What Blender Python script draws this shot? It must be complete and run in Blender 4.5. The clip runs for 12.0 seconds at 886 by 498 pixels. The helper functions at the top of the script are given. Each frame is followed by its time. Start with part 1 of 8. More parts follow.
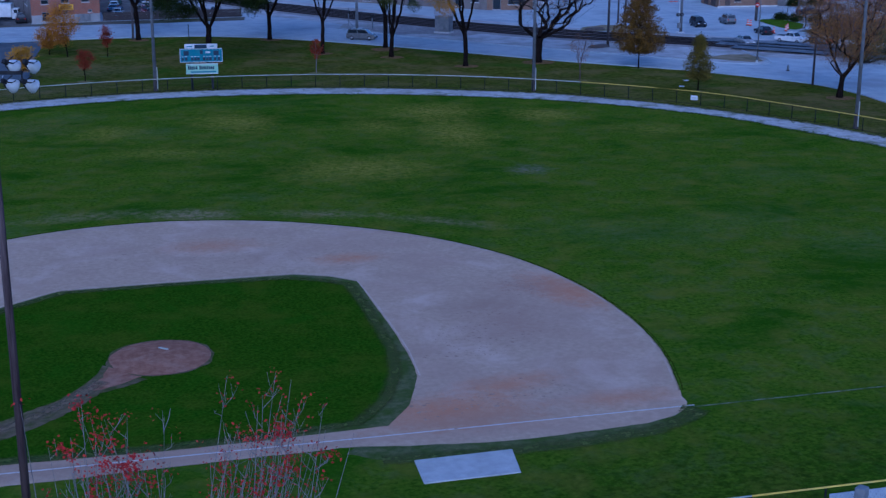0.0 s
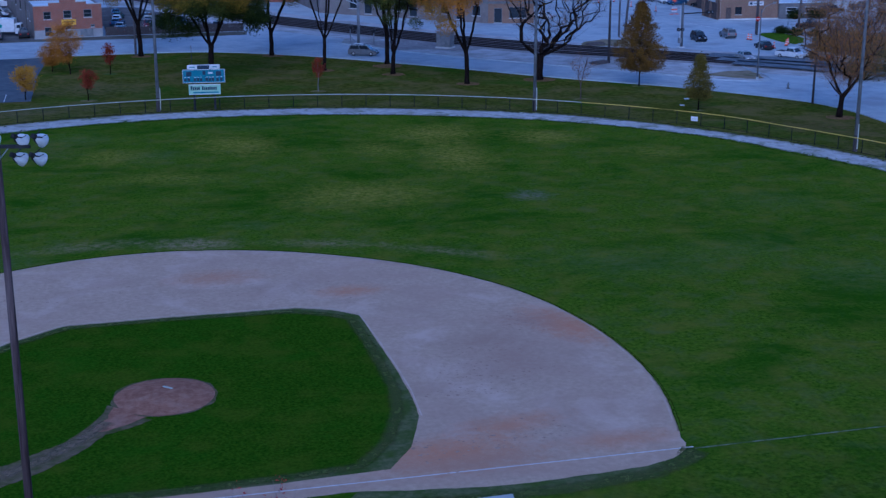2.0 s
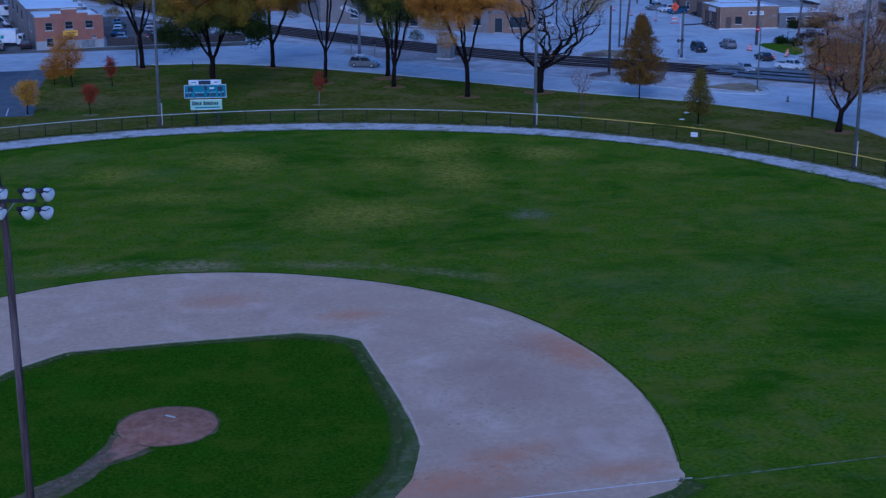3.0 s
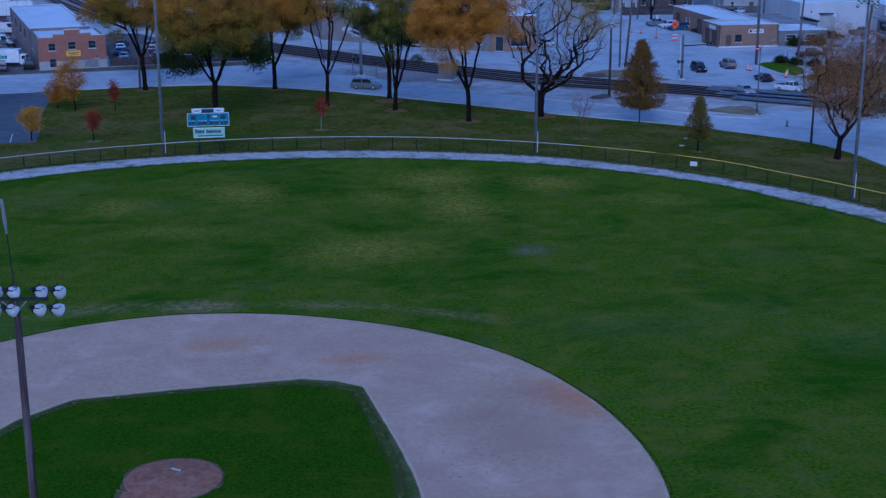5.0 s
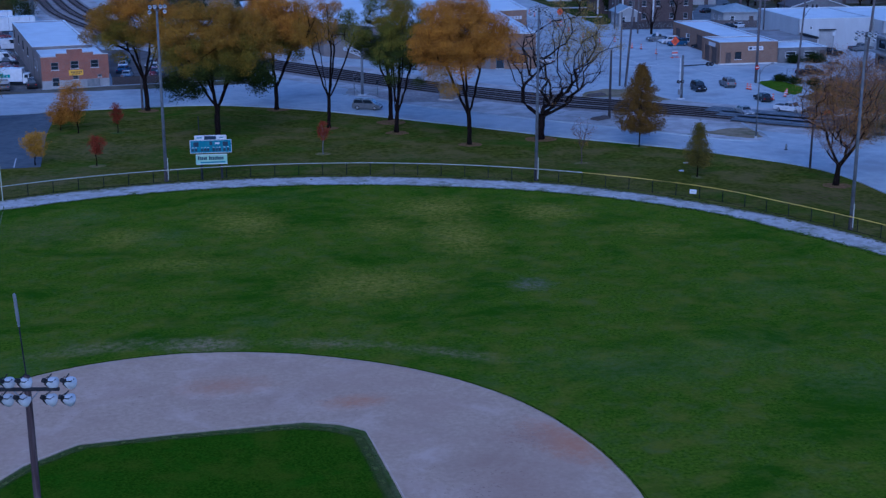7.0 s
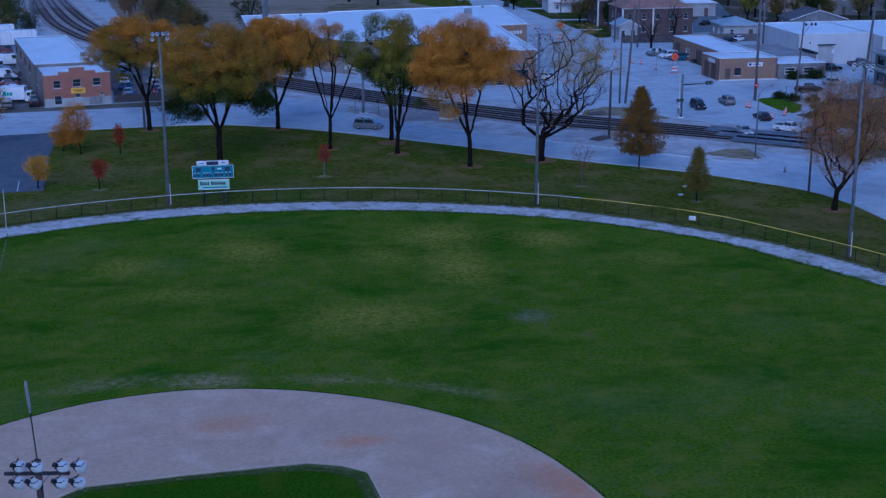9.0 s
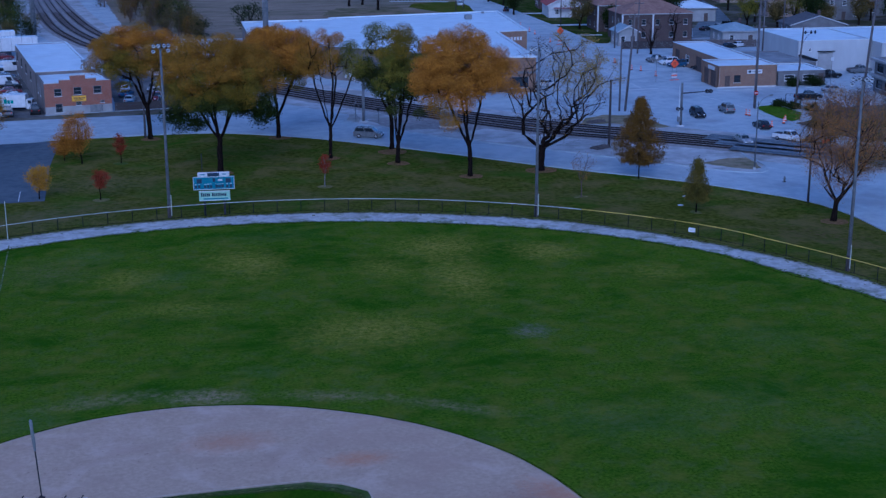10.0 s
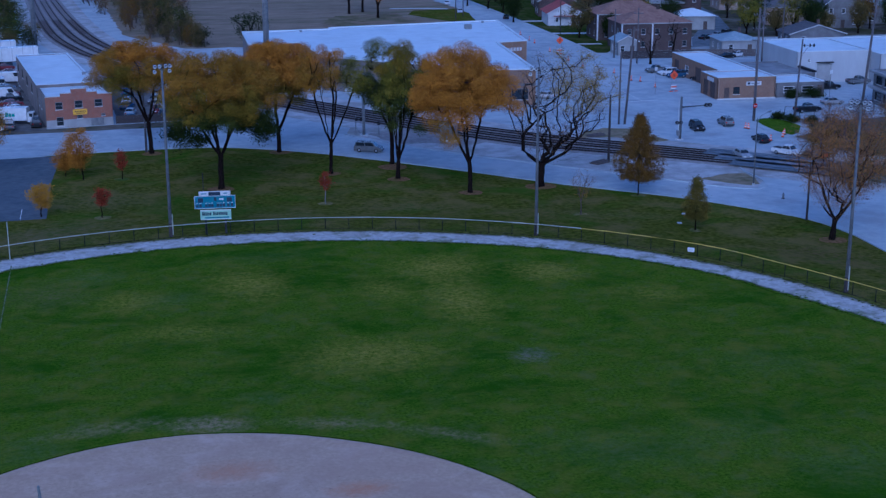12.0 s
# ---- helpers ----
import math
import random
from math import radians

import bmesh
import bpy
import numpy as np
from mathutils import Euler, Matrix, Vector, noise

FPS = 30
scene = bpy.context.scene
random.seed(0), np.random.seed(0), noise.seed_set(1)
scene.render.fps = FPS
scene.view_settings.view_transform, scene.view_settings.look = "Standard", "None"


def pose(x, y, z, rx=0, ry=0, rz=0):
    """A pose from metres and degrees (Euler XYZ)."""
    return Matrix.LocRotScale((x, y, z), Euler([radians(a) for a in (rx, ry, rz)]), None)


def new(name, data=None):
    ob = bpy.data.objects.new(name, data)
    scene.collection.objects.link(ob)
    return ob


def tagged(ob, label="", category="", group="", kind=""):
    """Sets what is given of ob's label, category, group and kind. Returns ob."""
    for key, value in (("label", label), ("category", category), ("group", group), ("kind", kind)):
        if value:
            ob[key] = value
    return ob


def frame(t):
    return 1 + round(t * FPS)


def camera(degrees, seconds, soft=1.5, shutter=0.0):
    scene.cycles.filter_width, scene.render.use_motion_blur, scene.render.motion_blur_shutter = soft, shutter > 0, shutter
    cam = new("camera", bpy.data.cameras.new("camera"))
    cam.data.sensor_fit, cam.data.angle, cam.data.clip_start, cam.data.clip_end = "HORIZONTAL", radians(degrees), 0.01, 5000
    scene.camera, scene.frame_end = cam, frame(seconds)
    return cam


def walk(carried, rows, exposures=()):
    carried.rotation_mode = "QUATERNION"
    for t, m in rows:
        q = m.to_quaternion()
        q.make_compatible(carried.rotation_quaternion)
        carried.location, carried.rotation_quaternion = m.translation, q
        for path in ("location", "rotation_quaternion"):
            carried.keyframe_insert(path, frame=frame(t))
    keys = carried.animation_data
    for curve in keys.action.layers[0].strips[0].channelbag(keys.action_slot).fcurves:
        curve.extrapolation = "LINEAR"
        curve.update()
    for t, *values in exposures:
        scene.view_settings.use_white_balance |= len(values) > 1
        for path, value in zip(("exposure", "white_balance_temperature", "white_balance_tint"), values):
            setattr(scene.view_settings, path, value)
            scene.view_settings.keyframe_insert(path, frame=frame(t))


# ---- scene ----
cam = camera(35.92, 12.0, 1.4)
STOPS, KELVIN, TINT = 0.25, 3950.0, 22.0
# seconds, x, y, z, yaw, pitch, lean
ROWS = [
    (0.0, 10.638, -53.283, 23.887, -14.248, -15.917, -0.124),
    (0.5, 10.640, -53.306, 24.079, -14.227, -15.903, -0.101),
    (1.0, 10.638, -53.333, 24.520, -14.208, -15.890, -0.080),
    (1.5, 10.633, -53.364, 25.139, -14.190, -15.876, -0.061),
    (2.0, 10.626, -53.398, 25.944, -14.172, -15.862, -0.044),
    (2.5, 10.616, -53.434, 26.681, -14.156, -15.848, -0.029),
    (3.0, 10.604, -53.472, 27.516, -14.141, -15.834, -0.016),
    (5.0, 10.538, -53.638, 30.472, -14.093, -15.781, 0.023),
    (5.5, 10.519, -53.680, 31.166, -14.084, -15.770, 0.029),
    (6.0, 10.498, -53.722, 31.945, -14.075, -15.759, 0.035),
    (6.5, 10.477, -53.763, 32.622, -14.068, -15.750, 0.040),
    (7.0, 10.456, -53.802, 33.351, -14.062, -15.741, 0.045),
    (9.0, 10.372, -53.933, 36.152, -14.049, -15.721, 0.058),
    (9.5, 10.353, -53.957, 36.800, -14.048, -15.720, 0.061),
    (10.0, 10.335, -53.977, 37.433, -14.049, -15.721, 0.064),
    (10.5, 10.318, -53.993, 38.016, -14.050, -15.724, 0.068),
    (11.0, 10.302, -54.003, 38.658, -14.052, -15.729, 0.071),
    (11.5, 10.289, -54.007, 39.214, -14.056, -15.737, 0.076),
    (12.0, 10.277, -54.005, 39.663, -14.060, -15.747, 0.080),
]
walk(cam, [(t, Matrix.Translation((x, y, z)) @ pose(0, 0, 0, 0, 0, yaw) @ pose(0, 0, 0, 90 + pitch) @ pose(0, 0, 0, 0, 0, -lean)) for t, x, y, z, yaw, pitch, lean in ROWS],
     [(0.0, STOPS, KELVIN, TINT), (12.0, STOPS, KELVIN, TINT)])

# ---- sky and sun: an overcast dusk ----
SUN_EL, SUN_ROT = radians(32), radians(200)
world = bpy.data.worlds.new("dusk_sky")
scene.world = world
world.use_nodes = True
wn = world.node_tree.nodes
sky = wn.new("ShaderNodeTexSky")
sky.sky_type, sky.sun_disc = "NISHITA", False
sky.sun_elevation, sky.sun_rotation = SUN_EL, SUN_ROT
sky.air_density, sky.dust_density, sky.ozone_density = 1.0, 2.5, 2.0
world.node_tree.links.new(sky.outputs[0], wn["Background"].inputs[0])
wn["Background"].inputs[1].default_value = 0.10
sun_data = bpy.data.lights.new("sun", "SUN")
sun_data.energy, sun_data.angle, sun_data.color = 0.45, radians(40), (1.0, 0.93, 0.85)
sun = new("sun", sun_data)
sun.rotation_euler = (radians(90) - SUN_EL, 0, -SUN_ROT + radians(180))

# ---- materials ----
def blend(n, l, fac, col, other):
    mx = n.new("ShaderNodeMix")
    mx.data_type = "RGBA"
    l.new(fac, mx.inputs["Factor"])
    l.new(col, mx.inputs["A"])
    mx.inputs["B"].default_value = (*other, 1)
    return mx.outputs["Result"]


def mat(name, a, b, scale=3.0, rough=0.85, c=None, cscale=0.3, amount=0.6, edge=(0.5, 0.65), bump=0.25, dist=0.02, metal=0.0, world_space=False, stretch=(1, 1, 1), d=None, dscale=0.2, damount=0.5, stains=(), stain_scale=0.8, flecks=0.0, spec=0.12, e=None, escale=0.12, eamount=0.5):
    """Two colours mixed by a fine noise, and a third in larger patches."""
    m = bpy.data.materials.new(name)
    m.use_nodes = True
    n, l = m.node_tree.nodes, m.node_tree.links
    bsdf = n["Principled BSDF"]
    if world_space:
        src = n.new("ShaderNodeNewGeometry").outputs["Position"]
    else:
        src = n.new("ShaderNodeTexCoord").outputs["Object"]
    mp = n.new("ShaderNodeMapping")
    mp.inputs["Scale"].default_value = stretch
    l.new(src, mp.inputs[0])
    n1 = n.new("ShaderNodeTexNoise")
    n1.inputs["Scale"].default_value, n1.inputs["Detail"].default_value, n1.inputs["Roughness"].default_value = scale, 7, 0.65
    l.new(mp.outputs[0], n1.inputs[0])
    r1 = n.new("ShaderNodeValToRGB")
    r1.color_ramp.elements[0].position, r1.color_ramp.elements[0].color = 0.36, (*a, 1)
    r1.color_ramp.elements[1].position, r1.color_ramp.elements[1].color = 0.64, (*b, 1)
    l.new(n1.outputs[0], r1.inputs[0])
    col = r1.outputs[0]
    if c is not None:
        n2 = n.new("ShaderNodeTexNoise")
        n2.inputs["Scale"].default_value, n2.inputs["Detail"].default_value, n2.inputs["Roughness"].default_value = cscale, 5, 0.6
        l.new(mp.outputs[0], n2.inputs[0])
        r2 = n.new("ShaderNodeValToRGB")
        r2.color_ramp.elements[0].position, r2.color_ramp.elements[0].color = edge[0], (0, 0, 0, 1)
        r2.color_ramp.elements[1].position, r2.color_ramp.elements[1].color = edge[1], (amount, amount, amount, 1)
        l.new(n2.outputs[0], r2.inputs[0])
        mx = n.new("ShaderNodeMix")
        mx.data_type = "RGBA"
        l.new(r2.outputs[0], mx.inputs["Factor"])
        l.new(col, mx.inputs["A"])
        mx.inputs["B"].default_value = (*c, 1)
        col = mx.outputs["Result"]
    if d is not None:
        n3 = n.new("ShaderNodeTexNoise")
        n3.inputs["Scale"].default_value, n3.inputs["Detail"].default_value, n3.inputs["Roughness"].default_value, n3.inputs["Distortion"].default_value = dscale, 6, 0.7, 0.6
        sh = n.new("ShaderNodeMapping")
        sh.inputs["Location"].default_value = (31.7, -12.3, 4.4)
        l.new(mp.outputs[0], sh.inputs[0])
        l.new(sh.outputs[0], n3.inputs[0])
        r3 = n.new("ShaderNodeMapRange")
        r3.inputs["From Min"].default_value, r3.inputs["From Max"].default_value, r3.inputs["To Max"].default_value = 0.50, 0.68, damount
        l.new(n3.outputs[0], r3.inputs[0])
        col = blend(n, l, r3.outputs[0], col, d)
    if e is not None:
        n4 = n.new("ShaderNodeTexNoise")
        n4.inputs["Scale"].default_value, n4.inputs["Detail"].default_value, n4.inputs["Roughness"].default_value, n4.inputs["Distortion"].default_value = escale, 7, 0.72, 0.4
        sh = n.new("ShaderNodeMapping")
        sh.inputs["Location"].default_value = (-57.1, 23.9, 8.8)
        sh.inputs["Scale"].default_value = (0.8, 1.2, 1)
        l.new(mp.outputs[0], sh.inputs[0])
        l.new(sh.outputs[0], n4.inputs[0])
        r4 = n.new("ShaderNodeMapRange")
        r4.inputs["From Min"].default_value, r4.inputs["From Max"].default_value, r4.inputs["To Max"].default_value = 0.48, 0.64, eamount
        l.new(n4.outputs[0], r4.inputs[0])
        col = blend(n, l, r4.outputs[0], col, e)
    if flecks:
        # breaks worn places up into small tufts
        fn = n.new("ShaderNodeTexNoise")
        fn.inputs["Scale"].default_value, fn.inputs["Detail"].default_value, fn.inputs["Roughness"].default_value = flecks, 6, 0.7
        l.new(src, fn.inputs[0])
        fm = n.new("ShaderNodeMapRange")
        fm.inputs["From Min"].default_value, fm.inputs["From Max"].default_value, fm.inputs["To Min"].default_value = 0.40, 0.62, 0.12
        l.new(fn.outputs[0], fm.inputs[0])
    for (sx, sy), (rx, ry), turn, colour, strength in stains:
        # a worn or scuffed place with a ragged edge
        loc = n.new("ShaderNodeMapping")
        loc.vector_type = "TEXTURE"
        loc.inputs["Location"].default_value = (sx, sy, 0)
        loc.inputs["Rotation"].default_value = (0, 0, radians(turn))
        loc.inputs["Scale"].default_value = (rx, ry, 1000)
        l.new(src, loc.inputs[0])
        ln = n.new("ShaderNodeVectorMath")
        ln.operation = "LENGTH"
        l.new(loc.outputs[0], ln.inputs[0])
        nz = n.new("ShaderNodeTexNoise")
        nz.inputs["Scale"].default_value, nz.inputs["Detail"].default_value, nz.inputs["Roughness"].default_value = stain_scale, 8, 0.75
        l.new(src, nz.inputs[0])
        ad = n.new("ShaderNodeMath")
        ad.operation = "MULTIPLY_ADD"
        l.new(nz.outputs[0], ad.inputs[0])
        ad.inputs[1].default_value = -2.2
        l.new(ln.outputs["Value"], ad.inputs[2])
        fr = n.new("ShaderNodeMapRange")
        fr.inputs["From Min"].default_value, fr.inputs["From Max"].default_value = -1.1, 0.1
        fr.inputs["To Min"].default_value, fr.inputs["To Max"].default_value = strength, 0.0
        l.new(ad.outputs[0], fr.inputs[0])
        fac = fr.outputs[0]
        if flecks:
            mu = n.new("ShaderNodeMath")
            mu.operation = "MULTIPLY"
            l.new(fac, mu.inputs[0])
            l.new(fm.outputs[0], mu.inputs[1])
            fac = mu.outputs[0]
        col = blend(n, l, fac, col, colour)
    l.new(col, bsdf.inputs["Base Color"])
    rr = n.new("ShaderNodeMapRange")
    rr.inputs["To Min"].default_value, rr.inputs["To Max"].default_value = max(rough - 0.1, 0.03), min(rough + 0.08, 1)
    l.new(n1.outputs[0], rr.inputs[0])
    l.new(rr.outputs[0], bsdf.inputs["Roughness"])
    bsdf.inputs["Metallic"].default_value = metal
    bsdf.inputs["Specular IOR Level"].default_value = 0.0 if world_space else spec
    if bump:
        bp = n.new("ShaderNodeBump")
        bp.inputs["Strength"].default_value, bp.inputs["Distance"].default_value = bump, dist
        l.new(n1.outputs[0], bp.inputs["Height"])
        l.new(bp.outputs[0], bsdf.inputs["Normal"])
    return m


def leaf_mat(name, cols, rough=0.7):
    """Leaves: each one takes a colour of its own."""
    m = bpy.data.materials.new(name)
    m.use_nodes = True
    n, l = m.node_tree.nodes, m.node_tree.links
    geo = n.new("ShaderNodeNewGeometry")
    ramp = n.new("ShaderNodeValToRGB")
    while len(ramp.color_ramp.elements) < len(cols):
        ramp.color_ramp.elements.new(0.5)
    for k, c in enumerate(cols):
        ramp.color_ramp.elements[k].position = k / max(len(cols) - 1, 1)
        ramp.color_ramp.elements[k].color = (*c, 1)
    # broad noise mottles crowns light and dark, in place of weak lump shading
    noise_n = n.new("ShaderNodeTexNoise")
    noise_n.inputs["Scale"].default_value, noise_n.inputs["Detail"].default_value = 0.5, 4
    l.new(n.new("ShaderNodeTexCoord").outputs["Object"], noise_n.inputs[0])
    mr = n.new("ShaderNodeMapRange")
    mr.inputs["From Min"].default_value, mr.inputs["From Max"].default_value = 0.33, 0.67
    l.new(noise_n.outputs[0], mr.inputs[0])
    av = n.new("ShaderNodeMix")
    av.inputs[0].default_value = 0.42
    l.new(geo.outputs["Random Per Island"], av.inputs[2])
    l.new(mr.outputs[0], av.inputs[3])
    l.new(av.outputs[0], ramp.inputs[0])
    b = n["Principled BSDF"]
    l.new(ramp.outputs[0], b.inputs["Base Color"])
    b.inputs["Roughness"].default_value = rough
    b.inputs["Specular IOR Level"].default_value = 0.06
    return m


def glass_mat(name, col=(0.02, 0.025, 0.03), rough=0.06):
    m = bpy.data.materials.new(name)
    m.use_nodes = True
    b = m.node_tree.nodes["Principled BSDF"]
    b.inputs["Base Color"].default_value = (*col, 1)
    b.inputs["Roughness"].default_value = rough
    b.inputs["Coat Weight"].default_value = 0.5
    return m


def brick_mat(name, a, b, mortar):
    """Courses of small bricks."""
    m = bpy.data.materials.new(name)
    m.use_nodes = True
    n, l = m.node_tree.nodes, m.node_tree.links
    tc = n.new("ShaderNodeTexCoord")
    sep, comb, add = n.new("ShaderNodeSeparateXYZ"), n.new("ShaderNodeCombineXYZ"), n.new("ShaderNodeMath")
    l.new(tc.outputs["Object"], sep.inputs[0])
    l.new(sep.outputs[0], add.inputs[0])
    l.new(sep.outputs[1], add.inputs[1])
    l.new(add.outputs[0], comb.inputs[0])
    l.new(sep.outputs[2], comb.inputs[1])
    br = n.new("ShaderNodeTexBrick")
    br.inputs["Color1"].default_value, br.inputs["Color2"].default_value, br.inputs["Mortar"].default_value = (*a, 1), (*b, 1), (*mortar, 1)
    br.inputs["Scale"].default_value, br.inputs["Brick Width"].default_value, br.inputs["Row Height"].default_value = 1.0, 0.21, 0.075
    br.inputs["Mortar Size"].default_value = 0.006
    l.new(comb.outputs[0], br.inputs[0])
    nz = n.new("ShaderNodeTexNoise")
    nz.inputs["Scale"].default_value, nz.inputs["Detail"].default_value = 0.8, 6
    l.new(tc.outputs["Object"], nz.inputs[0])
    mr = n.new("ShaderNodeMapRange")
    mr.inputs["To Min"].default_value, mr.inputs["To Max"].default_value = 0.75, 1.2
    l.new(nz.outputs[0], mr.inputs[0])
    mx = n.new("ShaderNodeMix")
    mx.data_type, mx.blend_type = "RGBA", "MULTIPLY"
    mx.inputs["Factor"].default_value = 1.0
    l.new(br.outputs[0], mx.inputs["A"])
    l.new(mr.outputs[0], mx.inputs["B"])
    bs = n["Principled BSDF"]
    l.new(mx.outputs["Result"], bs.inputs["Base Color"])
    bs.inputs["Roughness"].default_value = 0.9
    bp = n.new("ShaderNodeBump")
    bp.inputs["Strength"].default_value, bp.inputs["Distance"].default_value = 0.4, 0.01
    l.new(br.outputs["Fac"], bp.inputs["Height"])
    bp.invert = True
    l.new(bp.outputs[0], bs.inputs["Normal"])
    return m


W = dict(world_space=True)
STRAW = (0.245, 0.205, 0.032)
CLOVER = (0.100, 0.126, 0.040)
M_TURF = mat("turf", (0.032, 0.068, 0.002), (0.090, 0.134, 0.007), 3.8, 0.95, (0.108, 0.116, 0.014), 0.4, 0.75, (0.47, 0.66), 0.25, 0.05, d=(0.088, 0.110, 0.030), dscale=0.8, damount=0.55, e=(0.022, 0.066, 0.001), escale=0.13, eamount=0.8, stain_scale=0.9, flecks=2.0,
              stains=(((41.8, 64.5), (3.4, 7.5), 0, STRAW, 0.98), ((30.4, 52.0), (7.0, 4.6), -6, STRAW, 0.86), ((52.4, 71.9), (4.2, 3.6), -20, STRAW, 0.98), ((42.6, 75.9), (5.4, 5.0), 0, STRAW, 0.98), ((23.1, 74.7), (4.2, 6.4), 10, STRAW, 0.86), ((11.3, 71.8), (3.4, 3.6), 0, STRAW, 0.69), ((35.5, 70.0), (3.0, 5.0), 15, STRAW, 0.63), ((16.0, 62.0), (6.0, 3.0), 0, STRAW, 0.52), ((60.0, 62.0), (5.0, 3.0), -30, STRAW, 0.52),
                      ((8.4, 80.9), (3.2, 2.8), 0, CLOVER, 0.65), ((15.4, 71.8), (3.4, 2.6), 0, CLOVER, 0.56), ((20.5, 44.7), (1.8, 1.4), 0, CLOVER, 0.74), ((3.7, 38.9), (3.2, 3.2), 0, CLOVER, 0.65), ((58.5, 22.7), (5.0, 4.0), 0, CLOVER, 0.56), ((44.0, 29.0), (6.5, 3.6), -25, CLOVER, 0.56), ((53.0, 30.0), (6.0, 4.0), 10, CLOVER, 0.45), ((61.9, 42.5), (5.0, 3.6), -20, CLOVER, 0.41), ((26.0, 84.0), (7.0, 2.4), 0, CLOVER, 0.41), ((70.0, 26.0), (6.0, 5.0), 0, CLOVER, 0.41),
                      ((43.7, 48.8), (1.9, 1.9), 0, (0.16, 0.14, 0.105), 0.95), ((16.4, 40.4), (3.2, 1.8), -12, (0.30, 0.215, 0.135), 1.0), ((9, 41.6), (5, 1.4), 6, (0.22, 0.175, 0.090), 0.8), ((25, 38.6), (4.5, 1.2), -16, (0.22, 0.170, 0.088), 0.8), ((33.0, 34.6), (5, 1.1), -32, (0.21, 0.165, 0.085), 0.7), ((4, 76), (5, 5), 0, (0.135, 0.115, 0.048), 0.6),
                      ((34, -9), (24, 8), 8, (0.022, 0.044, 0.003), 0.95), ((64, 3), (18, 8), 8, (0.030, 0.056, 0.003), 0.8)), **W)
M_LAWN = mat("lawn", (0.034, 0.050, 0.004), (0.105, 0.100, 0.016), 1.6, 0.95, (0.150, 0.118, 0.042), 0.22, 0.6, (0.46, 0.66), 0.6, 0.08, d=(0.036, 0.080, 0.004), dscale=0.11, damount=0.8, stain_scale=0.8, flecks=1.4,
              stains=(((3, 100), (11, 7), 20, (0.150, 0.122, 0.062), 0.8), ((10, 117), (9, 6), 10, (0.155, 0.125, 0.060), 0.6), ((31, 103), (9, 3.5), -6, (0.150, 0.130, 0.050), 0.6), ((26, 108), (7, 4), 0, (0.024, 0.068, 0.003), 0.8), ((17, 113), (5, 5), 0, (0.022, 0.064, 0.003), 0.7), ((46, 104), (8, 3), -15, (0.145, 0.118, 0.050), 0.6), ((84, 72), (9, 6), -50, (0.120, 0.082, 0.038), 0.8), ((66, 96), (8, 4), -30, (0.115, 0.100, 0.040), 0.5)), **W)
M_INGRASS = mat("infield_grass", (0.014, 0.046, 0.0005), (0.046, 0.088, 0.002), 6.5, 0.95, (0.072, 0.092, 0.006), 0.30, 0.5, (0.48, 0.68), 0.5, 0.035, d=(0.026, 0.082, 0.001), dscale=0.3, damount=0.5, **W)
M_WORN = mat("worn_grass", (0.070, 0.088, 0.032), (0.125, 0.128, 0.058), 3.2, 0.95, (0.040, 0.070, 0.006), 0.6, 0.7, (0.45, 0.6), 0.5, 0.06, **W)
M_PATH = mat("trodden_path", (0.078, 0.074, 0.030), (0.155, 0.120, 0.074), 2.4, 0.95, (0.055, 0.072, 0.016), 0.9, 0.7, (0.48, 0.62), 0.5, 0.05, **W)
M_DRY = mat("dry_grass", (0.105, 0.098, 0.035), (0.20, 0.165, 0.075), 1.8, 0.95, (0.045, 0.085, 0.010), 0.35, 0.8, (0.45, 0.6), 0.5, 0.05, **W)
SCUFF = (0.43, 0.200, 0.098)
M_DIRT = mat("infield_dirt", (0.375, 0.270, 0.180), (0.470, 0.344, 0.236), 3.0, 0.95, (0.345, 0.238, 0.165), 0.33, 0.55, (0.50, 0.68), 0.3, 0.03, d=(0.53, 0.400, 0.300), dscale=0.2, damount=0.7, e=(0.385, 0.262, 0.182), escale=0.16, eamount=0.6, stain_scale=1.1,
             stains=(((24.8, 2.0), (4.4, 2.0), 0, SCUFF, 0.90), ((28.5, 4.6), (3.0, 1.3), 10, SCUFF, 0.68), ((36.0, 17.8), (1.9, 3.8), 20, SCUFF, 0.95), ((25.0, 27.2), (2.4, 1.2), 0, SCUFF, 0.75), ((33.2, 1.6), (3.4, 1.1), 0, SCUFF, 0.60), ((34, 19.0), (3.0, 1.6), -30, (0.34, 0.21, 0.14), 0.65), ((31.5, 13.0), (3.2, 3.0), 0, (0.34, 0.225, 0.155), 0.75), ((17, 32), (3.4, 1.8), 0, SCUFF, 0.52), ((8, -0.1), (13, 1.3), 0, (0.285, 0.195, 0.135), 0.75), ((26, 0.6), (5, 1.6), 4, (0.36, 0.215, 0.135), 0.7), ((31.0, 16.5), (2.8, 1.8), 0, (0.33, 0.22, 0.15), 0.75)), **W)
M_CLOD = mat("dirt_clods", (0.27, 0.185, 0.130), (0.37, 0.262, 0.185), 3.0, 0.95, **W)
M_CLAY = mat("mound_clay", (0.20, 0.100, 0.062), (0.29, 0.155, 0.098), 3.0, 0.95, (0.37, 0.25, 0.18), 0.7, 0.4, (0.5, 0.7), 0.4, 0.05, **W)
M_CHALK = mat("chalk", (0.46, 0.42, 0.38), (0.60, 0.56, 0.52), 3.0, 0.95, (0.44, 0.35, 0.28), 1.1, 0.5, (0.50, 0.68), 0.2, 0.01, **W)
